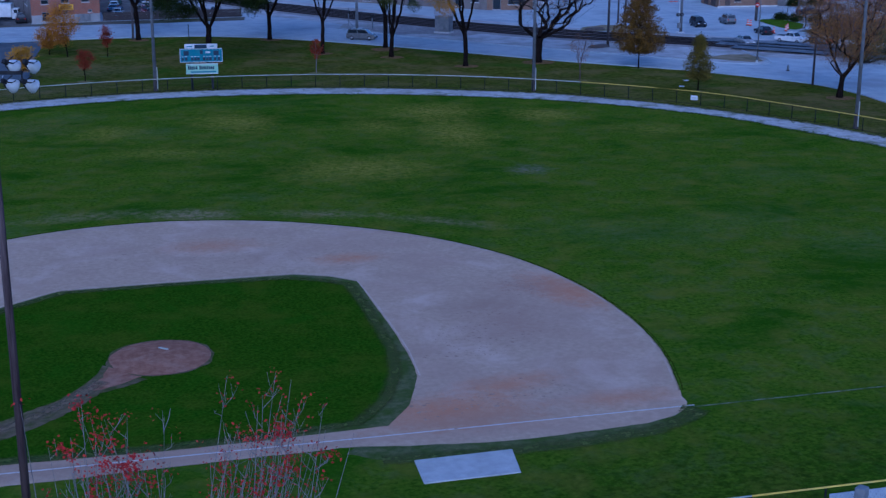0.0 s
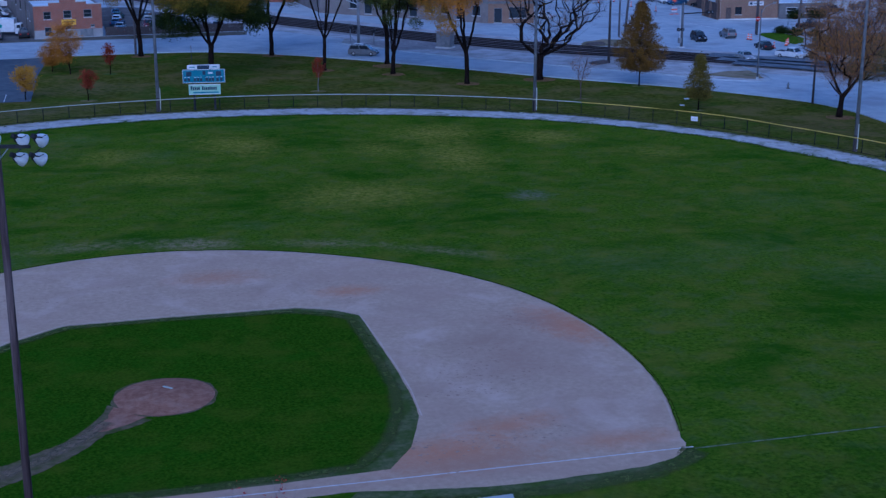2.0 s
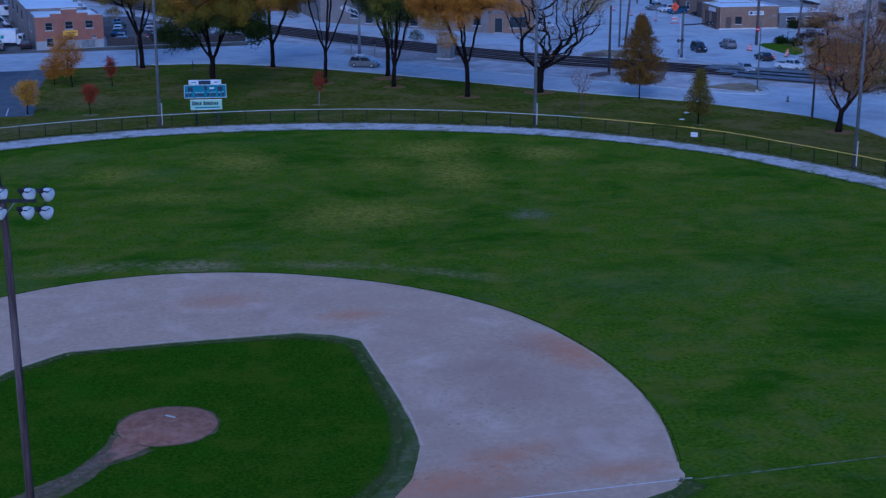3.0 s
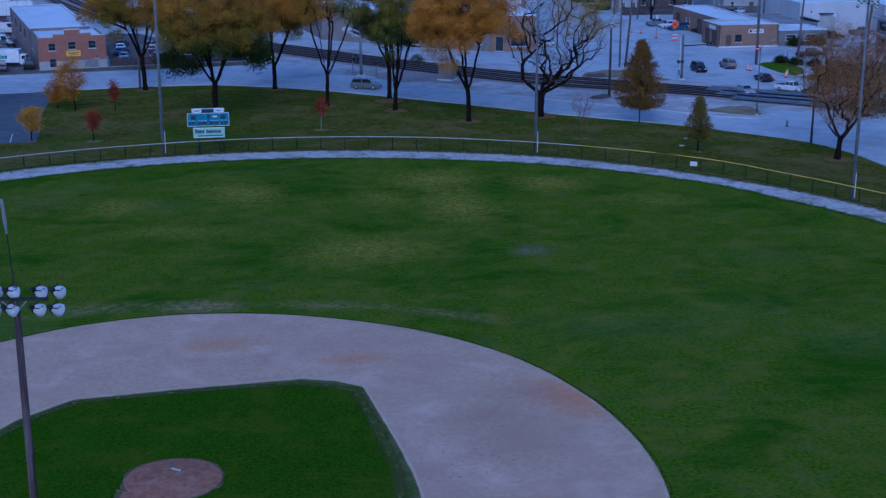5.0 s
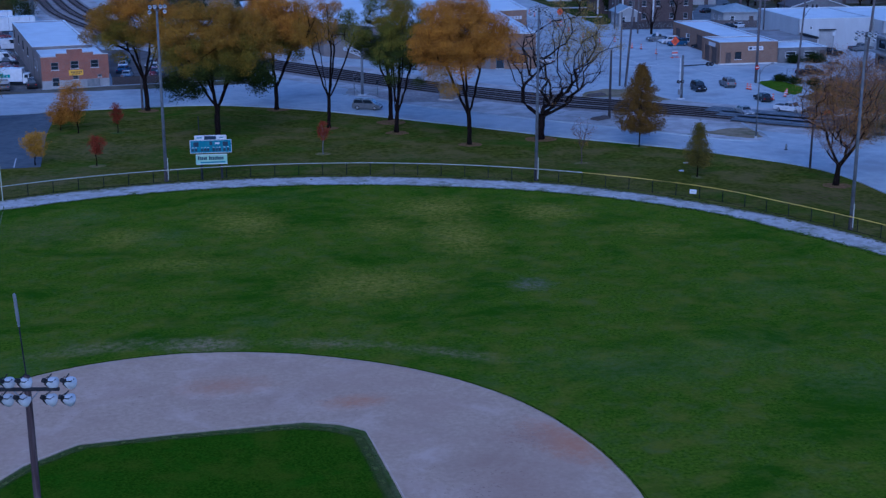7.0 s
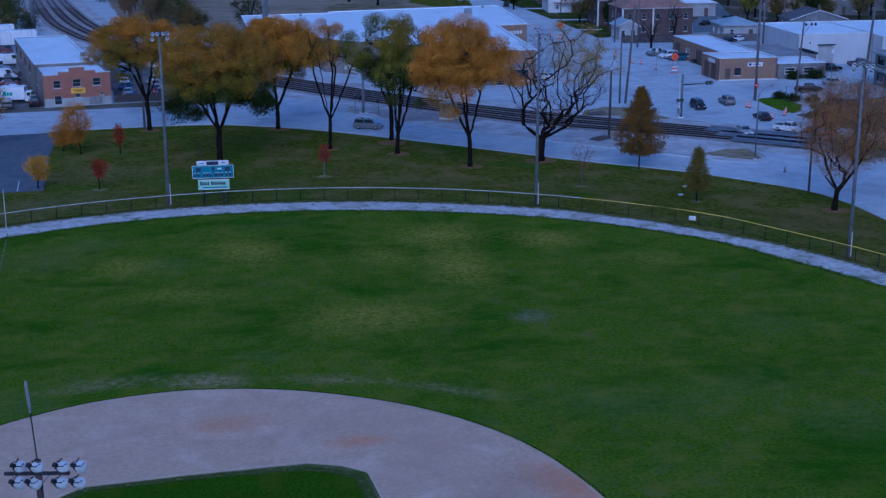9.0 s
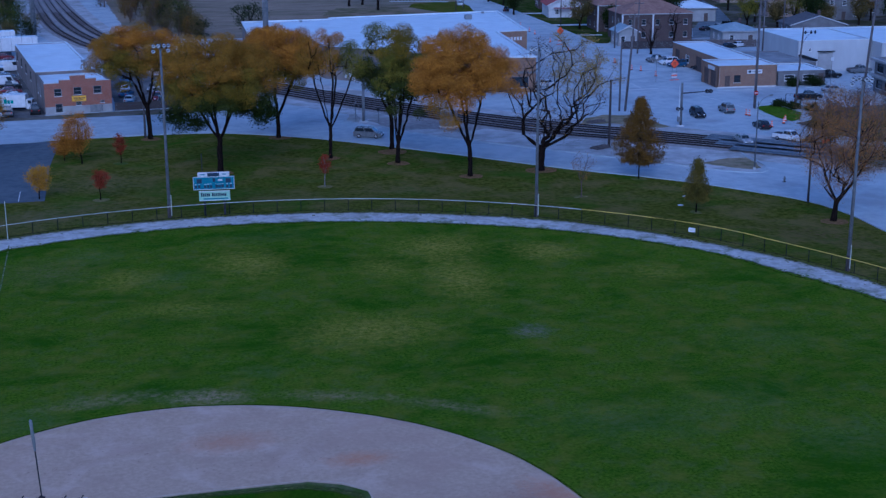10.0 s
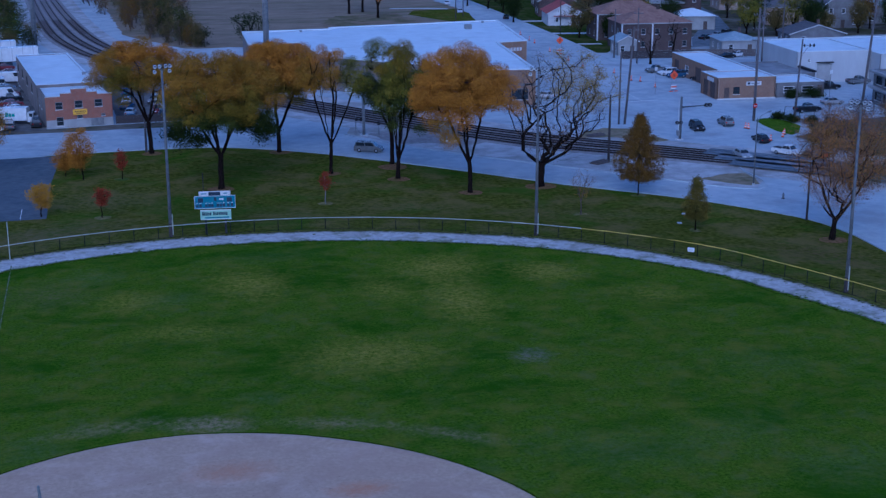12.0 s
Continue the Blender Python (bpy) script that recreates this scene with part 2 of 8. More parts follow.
M_CHALK_DUST = mat("pale_ridge", (0.40, 0.30, 0.22), (0.50, 0.38, 0.29), 2.0, 0.95, (0.36, 0.26, 0.18), 0.5, 0.8, (0.45, 0.6), 0.3, 0.02, **W)
M_LIP = mat("pale_lip", (0.44, 0.34, 0.26), (0.53, 0.42, 0.33), 2.0, 0.95, (0.40, 0.30, 0.22), 0.6, 0.7, (0.46, 0.6), 0.3, 0.02, **W)
M_CHALK_OLD = mat("old_chalk", (0.085, 0.105, 0.045), (0.18, 0.19, 0.12), 2.0, 0.95, (0.045, 0.080, 0.010), 0.9, 0.8, (0.46, 0.60), 0.2, 0.01, **W)
M_CONCRETE = mat("concrete", (0.44, 0.44, 0.43), (0.54, 0.54, 0.53), 1.2, 0.85, (0.38, 0.38, 0.37), 0.5, 0.5, (0.5, 0.7), 0.15, 0.01, **W)
M_SLAB = mat("weathered_slab", (0.36, 0.36, 0.355), (0.45, 0.45, 0.44), 1.6, 0.85, (0.29, 0.29, 0.275), 0.7, 0.5, (0.5, 0.7), 0.15, 0.01, **W)
M_TRACK = mat("gravel_track", (0.33, 0.315, 0.30), (0.50, 0.475, 0.45), 1.3, 0.95, (0.10, 0.115, 0.04), 0.45, 0.7, (0.52, 0.66), 0.5, 0.04, d=(0.24, 0.22, 0.18), dscale=0.2, damount=0.6, **W)
M_ROAD = mat("old_asphalt", (0.325, 0.358, 0.38), (0.405, 0.44, 0.458), 0.5, 0.8, (0.25, 0.262, 0.27), 0.12, 0.6, (0.5, 0.66), 0.15, 0.01, d=(0.46, 0.47, 0.47), dscale=0.05, damount=0.5, **W)
M_TAR = mat("fresh_asphalt", (0.085, 0.10, 0.115), (0.115, 0.13, 0.145), 1.0, 0.75, (0.15, 0.165, 0.18), 0.3, 0.4, (0.5, 0.7), 0.1, 0.01, **W)
M_LOT = mat("lot_gravel", (0.30, 0.295, 0.285), (0.45, 0.44, 0.43), 0.45, 0.95, (0.20, 0.19, 0.16), 0.12, 0.6, (0.5, 0.65), 0.4, 0.03, **W)
M_BALLAST = mat("ballast", (0.20, 0.185, 0.175), (0.31, 0.29, 0.275), 1.5, 0.95, (0.16, 0.145, 0.135), 0.3, 0.6, (0.5, 0.65), 0.6, 0.05, **W)
M_FIELD = mat("fallow_field", (0.165, 0.132, 0.092), (0.275, 0.222, 0.160), 0.30, 0.95, (0.10, 0.10, 0.045), 0.05, 0.6, (0.5, 0.66), 0.4, 0.05, stretch=(0.5, 2.6, 1), **W)
M_MULCH = mat("mulch", (0.115, 0.065, 0.028), (0.20, 0.12, 0.06), 2.5, 0.95, (0.07, 0.075, 0.015), 1.2, 0.6, (0.5, 0.65), 0.6, 0.05, **W)
M_TIE = mat("tie_wood", (0.070, 0.060, 0.057), (0.120, 0.104, 0.098), 3.0, 0.9)
M_OILY = mat("oily_ballast", (0.150, 0.134, 0.126), (0.235, 0.214, 0.204), 1.4, 0.95, (0.17, 0.15, 0.14), 0.4, 0.5, (0.5, 0.66), 0.6, 0.05, **W)
M_RAIL = mat("rail_steel", (0.010, 0.008, 0.008), (0.022, 0.018, 0.017), 2.0, 0.8, spec=0.05)
M_POLE = mat("pole_wood", (0.060, 0.054, 0.056), (0.115, 0.104, 0.105), 2.0, 0.9, (0.17, 0.16, 0.16), 0.8, 0.6, (0.5, 0.62), 0.4, 0.01, stretch=(4, 4, 0.5))
M_MASTWOOD = mat("weathered_pole", (0.030, 0.021, 0.021), (0.072, 0.052, 0.050), 1.6, 0.95, (0.135, 0.105, 0.100), 0.5, 0.7, (0.5, 0.62), 0.5, 0.012, stretch=(6, 6, 0.35), spec=0.02)
M_DARKPOLE = mat("tarred_wood", (0.035, 0.030, 0.030), (0.075, 0.065, 0.062), 2.0, 0.9, stretch=(4, 4, 0.5))
M_MAST = mat("dull_steel", (0.085, 0.088, 0.092), (0.135, 0.138, 0.142), 2.0, 0.7, (0.065, 0.066, 0.07), 0.7, 0.5, metal=0.1)
# mottled grey-brown wall, darker than the tan one
M_SIDEWALL = mat("grey_brown_wall", (0.135, 0.118, 0.108), (0.20, 0.178, 0.165), 0.6, 0.9, (0.10, 0.088, 0.082), 0.3, 0.6)
M_CROSS = mat("crossing_asphalt", (0.105, 0.12, 0.135), (0.16, 0.178, 0.195), 0.8, 0.85, (0.24, 0.255, 0.27), 0.25, 0.5, (0.52, 0.66), 0.2, 0.01, **W)
M_GALV = mat("galvanized_steel", (0.15, 0.155, 0.16), (0.23, 0.235, 0.24), 2.0, 0.5, (0.11, 0.11, 0.115), 0.7, 0.5, metal=0.3)
M_FENCE = mat("fence_steel", (0.008, 0.011, 0.008), (0.020, 0.025, 0.020), 2.0, 0.7, spec=0.05)
M_DARK = mat("dark_metal", (0.014, 0.014, 0.016), (0.032, 0.032, 0.034), 3.0, 0.7, metal=0.0, spec=0.08)
M_WHITE = mat("white_paint", (0.46, 0.465, 0.47), (0.58, 0.58, 0.58), 2.0, 0.6, (0.36, 0.355, 0.34), 0.8, 0.4)
M_YELLOW = mat("yellow_cap", (0.44, 0.34, 0.045), (0.58, 0.45, 0.07), 2.0, 0.6, (0.3, 0.27, 0.12), 0.7, 0.5)
M_PALECAP = mat("pale_cap", (0.33, 0.34, 0.28), (0.44, 0.45, 0.38), 2.0, 0.6, (0.27, 0.27, 0.21), 0.7, 0.5)
M_LAMP = mat("lamp_shell", (0.40, 0.42, 0.44), (0.54, 0.56, 0.58), 3.0, 0.35, (0.26, 0.27, 0.29), 2.0, 0.5, metal=0.1)
M_ROOF = mat("white_roof", (0.51, 0.555, 0.585), (0.59, 0.635, 0.66), 0.4, 0.6, (0.40, 0.43, 0.44), 0.15, 0.5, (0.54, 0.72), 0.1, 0.01)
M_GREYROOF = mat("grey_roof", (0.16, 0.165, 0.175), (0.24, 0.245, 0.25), 0.6, 0.9, (0.30, 0.30, 0.31), 0.2, 0.5)
M_BROWNROOF = mat("brown_shingle", (0.17, 0.10, 0.075), (0.25, 0.155, 0.12), 1.5, 0.9, (0.14, 0.085, 0.065), 0.4, 0.5)
M_REDROOF = mat("red_shingle", (0.20, 0.055, 0.05), (0.29, 0.085, 0.075), 1.5, 0.9)
M_DARKROOF = mat("dark_shingle", (0.07, 0.07, 0.078), (0.12, 0.115, 0.12), 1.5, 0.9)
M_BLUEROOF = mat("blue_grey_roof", (0.20, 0.25, 0.28), (0.28, 0.33, 0.36), 1.0, 0.8)
M_BRICK = brick_mat("red_brick", (0.215, 0.080, 0.046), (0.285, 0.112, 0.066), (0.22, 0.15, 0.115))
M_TANBRICK = brick_mat("tan_brick", (0.165, 0.098, 0.060), (0.22, 0.135, 0.084), (0.19, 0.14, 0.10))
M_DARKBRICK = brick_mat("dark_brick", (0.050, 0.032, 0.029), (0.078, 0.050, 0.043), (0.075, 0.062, 0.056))
M_STUCCO = mat("pale_wall", (0.25, 0.25, 0.25), (0.33, 0.33, 0.325), 0.6, 0.9, (0.21, 0.21, 0.205), 0.2, 0.5)
M_TANWALL = mat("tan_wall", (0.27, 0.21, 0.175), (0.36, 0.285, 0.24), 0.6, 0.9, (0.22, 0.17, 0.145), 0.25, 0.5)
M_GREYWALL = mat("grey_wall", (0.12, 0.118, 0.12), (0.17, 0.166, 0.168), 0.6, 0.9, (0.095, 0.092, 0.095), 0.25, 0.5)
M_WHITEWALL = mat("white_siding", (0.40, 0.41, 0.42), (0.50, 0.51, 0.52), 0.8, 0.8, (0.34, 0.34, 0.34), 0.3, 0.4)
M_HALL = mat("pale_panel_wall", (0.36, 0.37, 0.38), (0.41, 0.42, 0.43), 0.5, 0.85, (0.33, 0.33, 0.33), 0.2, 0.4, stretch=(1, 1, 0.3))
M_GLASS = glass_mat("window_glass")
M_DOOR = mat("dark_door", (0.06, 0.045, 0.04), (0.10, 0.08, 0.07), 2.0, 0.7)
M_BARK = mat("bark", (0.005, 0.004, 0.0038), (0.018, 0.013, 0.011), 4.0, 0.95, bump=0.6, dist=0.03, stretch=(2, 2, 0.5), spec=0.02)
M_TWIG = mat("brown_twigs", (0.060, 0.042, 0.034), (0.115, 0.082, 0.066), 4.0, 0.95, bump=0.4, stretch=(2, 2, 0.5))
M_PURPLETWIG = mat("purple_grey_twigs", (0.075, 0.052, 0.050), (0.135, 0.098, 0.096), 4.0, 0.95, bump=0.4, stretch=(2, 2, 0.5))
M_PALEBARK = mat("pale_bark", (0.13, 0.115, 0.11), (0.22, 0.20, 0.19), 4.0, 0.95, bump=0.4, stretch=(2, 2, 0.5))
M_RUBBER = mat("rubber", (0.012, 0.012, 0.012), (0.022, 0.022, 0.022), 5.0, 0.8)
M_RIM = mat("wheel_rim", (0.32, 0.32, 0.33), (0.42, 0.42, 0.43), 5.0, 0.35, metal=0.7)
M_ORANGE = mat("orange_plastic", (0.55, 0.075, 0.025), (0.66, 0.105, 0.035), 4.0, 0.6)
M_HEAD = glass_mat("headlight_glass", (0.7, 0.7, 0.72), 0.1)
M_TAIL = glass_mat("tail_light_red", (0.35, 0.015, 0.012), 0.15)
M_SBLUE = mat("scoreboard_blue", (0.030, 0.125, 0.17), (0.045, 0.16, 0.21), 2.0, 0.5, (0.07, 0.19, 0.22), 0.9, 0.4)
M_SGREEN = mat("sign_pale_green", (0.24, 0.40, 0.29), (0.30, 0.46, 0.34), 1.5, 0.5)
M_SDARK = mat("sign_dark", (0.018, 0.03, 0.05), (0.03, 0.045, 0.07), 3.0, 0.4)
M_SYELLOW = mat("sign_amber", (0.62, 0.34, 0.02), (0.72, 0.42, 0.04), 3.0, 0.5)


def paint(name, c):
    return mat(name, tuple(v * 0.92 for v in c), tuple(min(v * 1.06, 0.9) for v in c), 1.2, 0.28, bump=0.0)


PAINTS = {
    "white": paint("car_white", (0.52, 0.53, 0.54)), "black": paint("car_black", (0.014, 0.015, 0.017)), "silver": paint("car_silver", (0.24, 0.25, 0.26)),
    "grey": paint("car_grey", (0.13, 0.135, 0.14)), "red": paint("car_red", (0.32, 0.03, 0.03)), "blue": paint("car_blue", (0.03, 0.07, 0.14)),
    "green": paint("car_green", (0.03, 0.075, 0.055)), "mark": paint("truck_mark", (0.03, 0.20, 0.17)), "maroon": paint("car_maroon", (0.13, 0.03, 0.035)), "tan": paint("car_tan", (0.30, 0.25, 0.19)),
}
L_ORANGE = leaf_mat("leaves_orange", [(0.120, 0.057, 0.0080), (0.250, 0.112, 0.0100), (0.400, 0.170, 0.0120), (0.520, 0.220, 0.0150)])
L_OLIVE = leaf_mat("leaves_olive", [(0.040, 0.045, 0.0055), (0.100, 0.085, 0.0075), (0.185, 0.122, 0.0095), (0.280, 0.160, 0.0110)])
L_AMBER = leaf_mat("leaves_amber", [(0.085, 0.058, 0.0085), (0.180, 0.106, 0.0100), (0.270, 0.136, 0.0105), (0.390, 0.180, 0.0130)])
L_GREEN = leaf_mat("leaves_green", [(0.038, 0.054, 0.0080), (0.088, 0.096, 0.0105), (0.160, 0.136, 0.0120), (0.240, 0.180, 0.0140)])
L_MAPLE = leaf_mat("leaves_maple", [(0.17, 0.012, 0.014), (0.30, 0.020, 0.020), (0.40, 0.045, 0.030)])
L_YELLOW = leaf_mat("leaves_yellow", [(0.230, 0.120, 0.0090), (0.380, 0.200, 0.0130), (0.500, 0.285, 0.0190)])
L_PALEYELLOW = leaf_mat("leaves_pale_yellow", [(0.16, 0.115, 0.030), (0.26, 0.185, 0.045), (0.36, 0.26, 0.060)])
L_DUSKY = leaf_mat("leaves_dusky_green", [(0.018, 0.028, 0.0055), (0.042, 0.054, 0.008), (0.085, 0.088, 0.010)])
L_RED = leaf_mat("leaves_red", [(0.105, 0.024, 0.0110), (0.200, 0.036, 0.0140), (0.275, 0.055, 0.0180)])
L_RUST = leaf_mat("leaves_rust", [(0.170, 0.072, 0.0180), (0.270, 0.118, 0.0240), (0.350, 0.168, 0.0280)])
L_FADED = leaf_mat("leaves_faded_rust", [(0.160, 0.082, 0.026), (0.260, 0.130, 0.038), (0.350, 0.180, 0.046)])
L_BRONZE = leaf_mat("leaves_bronze", [(0.050, 0.034, 0.0090), (0.115, 0.066, 0.0110), (0.200, 0.104, 0.0130)])
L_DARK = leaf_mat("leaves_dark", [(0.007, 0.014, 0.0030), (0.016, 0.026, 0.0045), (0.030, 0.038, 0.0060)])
L_BRUSH = leaf_mat("leaves_brush", [(0.035, 0.035, 0.012), (0.070, 0.060, 0.018), (0.110, 0.082, 0.024), (0.160, 0.110, 0.028)])
M_LENS = glass_mat("lamp_glass", (0.16, 0.17, 0.19), 0.2)
M_CLIPPED = mat("clipped_lawn", (0.035, 0.075, 0.003), (0.085, 0.135, 0.010), 2.0, 0.95, (0.10, 0.12, 0.02), 0.3, 0.5, (0.5, 0.66), 0.5, 0.05, **W)
M_SHADYLAWN = mat("shady_lawn", (0.020, 0.036, 0.006), (0.055, 0.070, 0.016), 0.8, 0.95, (0.10, 0.085, 0.040), 0.16, 0.6, (0.5, 0.64), 0.5, 0.05, **W)
M_FIELDGREEN = mat("weedy_field", (0.085, 0.085, 0.040), (0.17, 0.145, 0.085), 0.4, 0.95, (0.22, 0.165, 0.12), 0.12, 0.8, (0.44, 0.6), 0.4, 0.05, **W)
M_BACK = mat("rough_yard", (0.060, 0.055, 0.040), (0.12, 0.105, 0.075), 0.5, 0.95, (0.050, 0.058, 0.018), 0.12, 0.7, (0.48, 0.6), 0.4, 0.05, d=(0.20, 0.19, 0.17), dscale=0.08, damount=0.6, **W)
M_YARD = mat("yard_ground", (0.075, 0.072, 0.070), (0.14, 0.135, 0.13), 0.6, 0.95, (0.20, 0.19, 0.18), 0.2, 0.5, (0.5, 0.66), 0.4, 0.03, **W)
M_ISLAND = mat("parched_grass", (0.17, 0.140, 0.085), (0.27, 0.225, 0.15), 0.9, 0.95, (0.10, 0.10, 0.045), 0.3, 0.6, (0.48, 0.64), 0.5, 0.05, **W)

# ---- building blocks ----
def finish(name, bm, material, smooth=False):
    me = bpy.data.meshes.new(name)
    bm.to_mesh(me)
    bm.free()
    for m in (material if isinstance(material, (list, tuple)) else [material]):
        me.materials.append(m)
    if smooth:
        me.polygons.foreach_set("use_smooth", [True] * len(me.polygons))
    return me


def part(name, bm, material, parent, label="", smooth=False):
    ob = new(name, finish(name, bm, material, smooth))
    ob.parent = parent
    return tagged(ob, label)


def thing(name, label, category, at=(0, 0, 0), rz=0.0, group="", kind=""):
    e = new(name)
    e.empty_display_size = 0.2
    e.matrix_basis = pose(*at, 0, 0, rz)
    return tagged(e, label, category, group, kind)


def single(name, bm, material, label, category, at=(0, 0, 0), rz=0.0, group="", kind="", smooth=False):
    ob = new(name, finish(name, bm, material, smooth))
    ob.matrix_basis = pose(*at, 0, 0, rz)
    return tagged(ob, label, category, group, kind)


def box(bm, x0, x1, y0, y1, z0, z1, bevel=0.0):
    vs = [bm.verts.new(p) for p in ((x0, y0, z0), (x1, y0, z0), (x1, y1, z0), (x0, y1, z0), (x0, y0, z1), (x1, y0, z1), (x1, y1, z1), (x0, y1, z1))]
    fs = [bm.faces.new([vs[i] for i in f]) for f in ((3, 2, 1, 0), (4, 5, 6, 7), (0, 1, 5, 4), (1, 2, 6, 5), (2, 3, 7, 6), (3, 0, 4, 7))]
    if bevel:
        es = {e for f in fs for e in f.edges}
        bmesh.ops.bevel(bm, geom=list(es), offset=bevel, segments=1, affect="EDGES")
    return bm


def B(*a, **k):
    return box(bmesh.new(), *a, **k)


def tube(bm, pts, radii, n=8, cap=True):
    """A round, tapering tube through the points."""
    pts = [Vector(p) for p in pts]
    rings = []
    for i, p in enumerate(pts):
        d = (pts[min(i + 1, len(pts) - 1)] - pts[max(i - 1, 0)]).normalized()
        u = d.orthogonal().normalized() if abs(d.z) < 0.99 else Vector((1, 0, 0))
        u = (u - d * u.dot(d)).normalized()
        v = d.cross(u)
        r = radii[i] if isinstance(radii, (list, tuple)) else radii
        rings.append([bm.verts.new(p + (u * math.cos(2 * math.pi * k / n) + v * math.sin(2 * math.pi * k / n)) * r) for k in range(n)])
    for a, b in zip(rings, rings[1:]):
        for k in range(n):
            bm.faces.new((a[k], a[(k + 1) % n], b[(k + 1) % n], b[k]))
    if cap:
        bm.faces.new(rings[0][::-1])
        bm.faces.new(rings[-1])
    return bm


def T(*a, **k):
    return tube(bmesh.new(), *a, **k)


def prism(bm, pts, z0, z1):
    """A polygon in plan, pulled up from z0 to z1."""
    lo = [bm.verts.new((x, y, z0)) for x, y in pts]
    hi = [bm.verts.new((x, y, z1)) for x, y in pts]
    bm.faces.new(hi)
    bm.faces.new(lo[::-1])
    for i in range(len(pts)):
        j = (i + 1) % len(pts)
        bm.faces.new((lo[i], lo[j], hi[j], hi[i]))
    return bm


def wall(bm, length, height, thick, holes=()):
    """An upright wall along x, its face at y = 0 and its body behind, with openings (x0, x1, z0, z1) through it."""
    xs = sorted({0.0, length, *(v for h in holes for v in h[:2])})
    zs = sorted({0.0, height, *(v for h in holes for v in h[2:])})

    def solid(i, k):
        if not (0 <= i < len(xs) - 1 and 0 <= k < len(zs) - 1):
            return False
        cx, cz = (xs[i] + xs[i + 1]) / 2, (zs[k] + zs[k + 1]) / 2
        return not any(h[0] < cx < h[1] and h[2] < cz < h[3] for h in holes)

    def quad(*p):
        bm.faces.new([bm.verts.new(v) for v in p])

    for i in range(len(xs) - 1):
        for k in range(len(zs) - 1):
            if not solid(i, k):
                continue
            a, b, c, d = xs[i], xs[i + 1], zs[k], zs[k + 1]
            quad((a, 0, c), (b, 0, c), (b, 0, d), (a, 0, d))
            quad((b, thick, c), (a, thick, c), (a, thick, d), (b, thick, d))
            if not solid(i - 1, k):
                quad((a, thick, c), (a, 0, c), (a, 0, d), (a, thick, d))
            if not solid(i + 1, k):
                quad((b, 0, c), (b, thick, c), (b, thick, d), (b, 0, d))
            if not solid(i, k - 1):
                quad((a, 0, c), (a, thick, c), (b, thick, c), (b, 0, c))
            if not solid(i, k + 1):
                quad((a, 0, d), (b, 0, d), (b, thick, d), (a, thick, d))
    return bm


def move(bm, x, y, z, rz=0.0):
    bmesh.ops.transform(bm, matrix=pose(x, y, z, 0, 0, rz), verts=bm.verts)
    return bm


def spline(pts, step):
    """A smooth line through the points, cut into even steps."""
    p = [Vector((*q, 0.0)[:3]) for q in pts]
    p = [p[0] * 2 - p[1]] + p + [p[-1] * 2 - p[-2]]
    out = []
    for i in range(1, len(p) - 2):
        n = max(int((p[i + 1] - p[i]).length / step), 1)
        for k in range(n):
            t = k / n
            a, b, c, d = p[i - 1], p[i], p[i + 1], p[i + 2]
            out.append(0.5 * (2 * b + (c - a) * t + (2 * a - 5 * b + 4 * c - d) * t * t + (3 * b - a - 3 * c + d) * t ** 3))
    out.append(p[-2])
    return out


# the outfield fence runs on a circle; past it the ground falls a little
FX, FY, FR = 23.05, 33.36, 61.1
LOW = -0.8
FENCE = ((-14, 60.6), (20, 60.1), (25, 60.0), (30, 60.1), (33.5, 60.4), (36.5, 60.9), (40, 61.1), (51, 61.0), (75, 61.2), (96, 61.2), (107, 61.55), (113, 61.7), (210, 62.0))
TRACK_IN = ((-8, 55.9), (16, 55.6), (23, 55.4), (28, 55.4), (33, 56.1), (37, 56.4), (54, 56.4), (67, 55.9), (86, 56.2), (97, 56.6), (109, 56.7), (115, 56.9), (210, 57.0))
TRACK_OUT = ((-8, 59.3), (20, 59.4), (30, 59.6), (38, 59.7), (55, 60.5), (67, 60.2), (90, 60.6), (102, 61.0), (113, 61.4), (210, 61.5))


def polar(a, table, d=0.0):
    """A point of the outfield curve at an angle, its radius read from the table."""
    r = float(np.interp(a, [q[0] for q in table], [q[1] for q in table])) + d
    return (FX + r * math.cos(radians(a)), FY + r * math.sin(radians(a)))




def gz(x, y):
    d = math.hypot(x - FX, y - FY) - FR - 2.0
    if y < 30:
        d = x - FX - FR - 2.0
    t = min(max(d / 13.0, 0.0), 1.0)
    return LOW * t * t * (3 - 2 * t)


def ragged(pts, step, amp, scale=0.6, closed=True):
    """The outline with its straight edges cut up and pushed about a little."""
    out = []
    n = len(pts)
    for i in range(n if closed else n - 1):
        a, b = Vector(pts[i]), Vector(pts[(i + 1) % n])
        k = max(int((b - a).length / step), 1)
        nrm = Vector((-(b - a).y, (b - a).x)).normalized()
        for j in range(k):
            p = a.lerp(b, j / k)
            w = noise.noise((p.x * scale, p.y * scale, 3.3)) + 0.6 * noise.noise((p.x * scale * 3.7, p.y * scale * 3.7, 9.1))
            out.append(tuple(p + nrm * w * amp))
    return out


def sheet(name, pts, z, material, label, category, thick=0.0, drape=False):
    """A piece of ground covering, filled inside an outline."""
    bm = bmesh.new()
    vs = [bm.verts.new((x, y, (gz(x, y) if drape else 0.0) + z)) for x, y in pts]
    es = [bm.edges.new((vs[i], vs[(i + 1) % len(vs)])) for i in range(len(vs))]
    bmesh.ops.triangle_fill(bm, edges=es, use_beauty=True, use_dissolve=False)
    for f in bm.faces:
        if f.normal.z < 0:
            f.normal_flip()
    return single(name, bm, material, label, category, kind="structure")


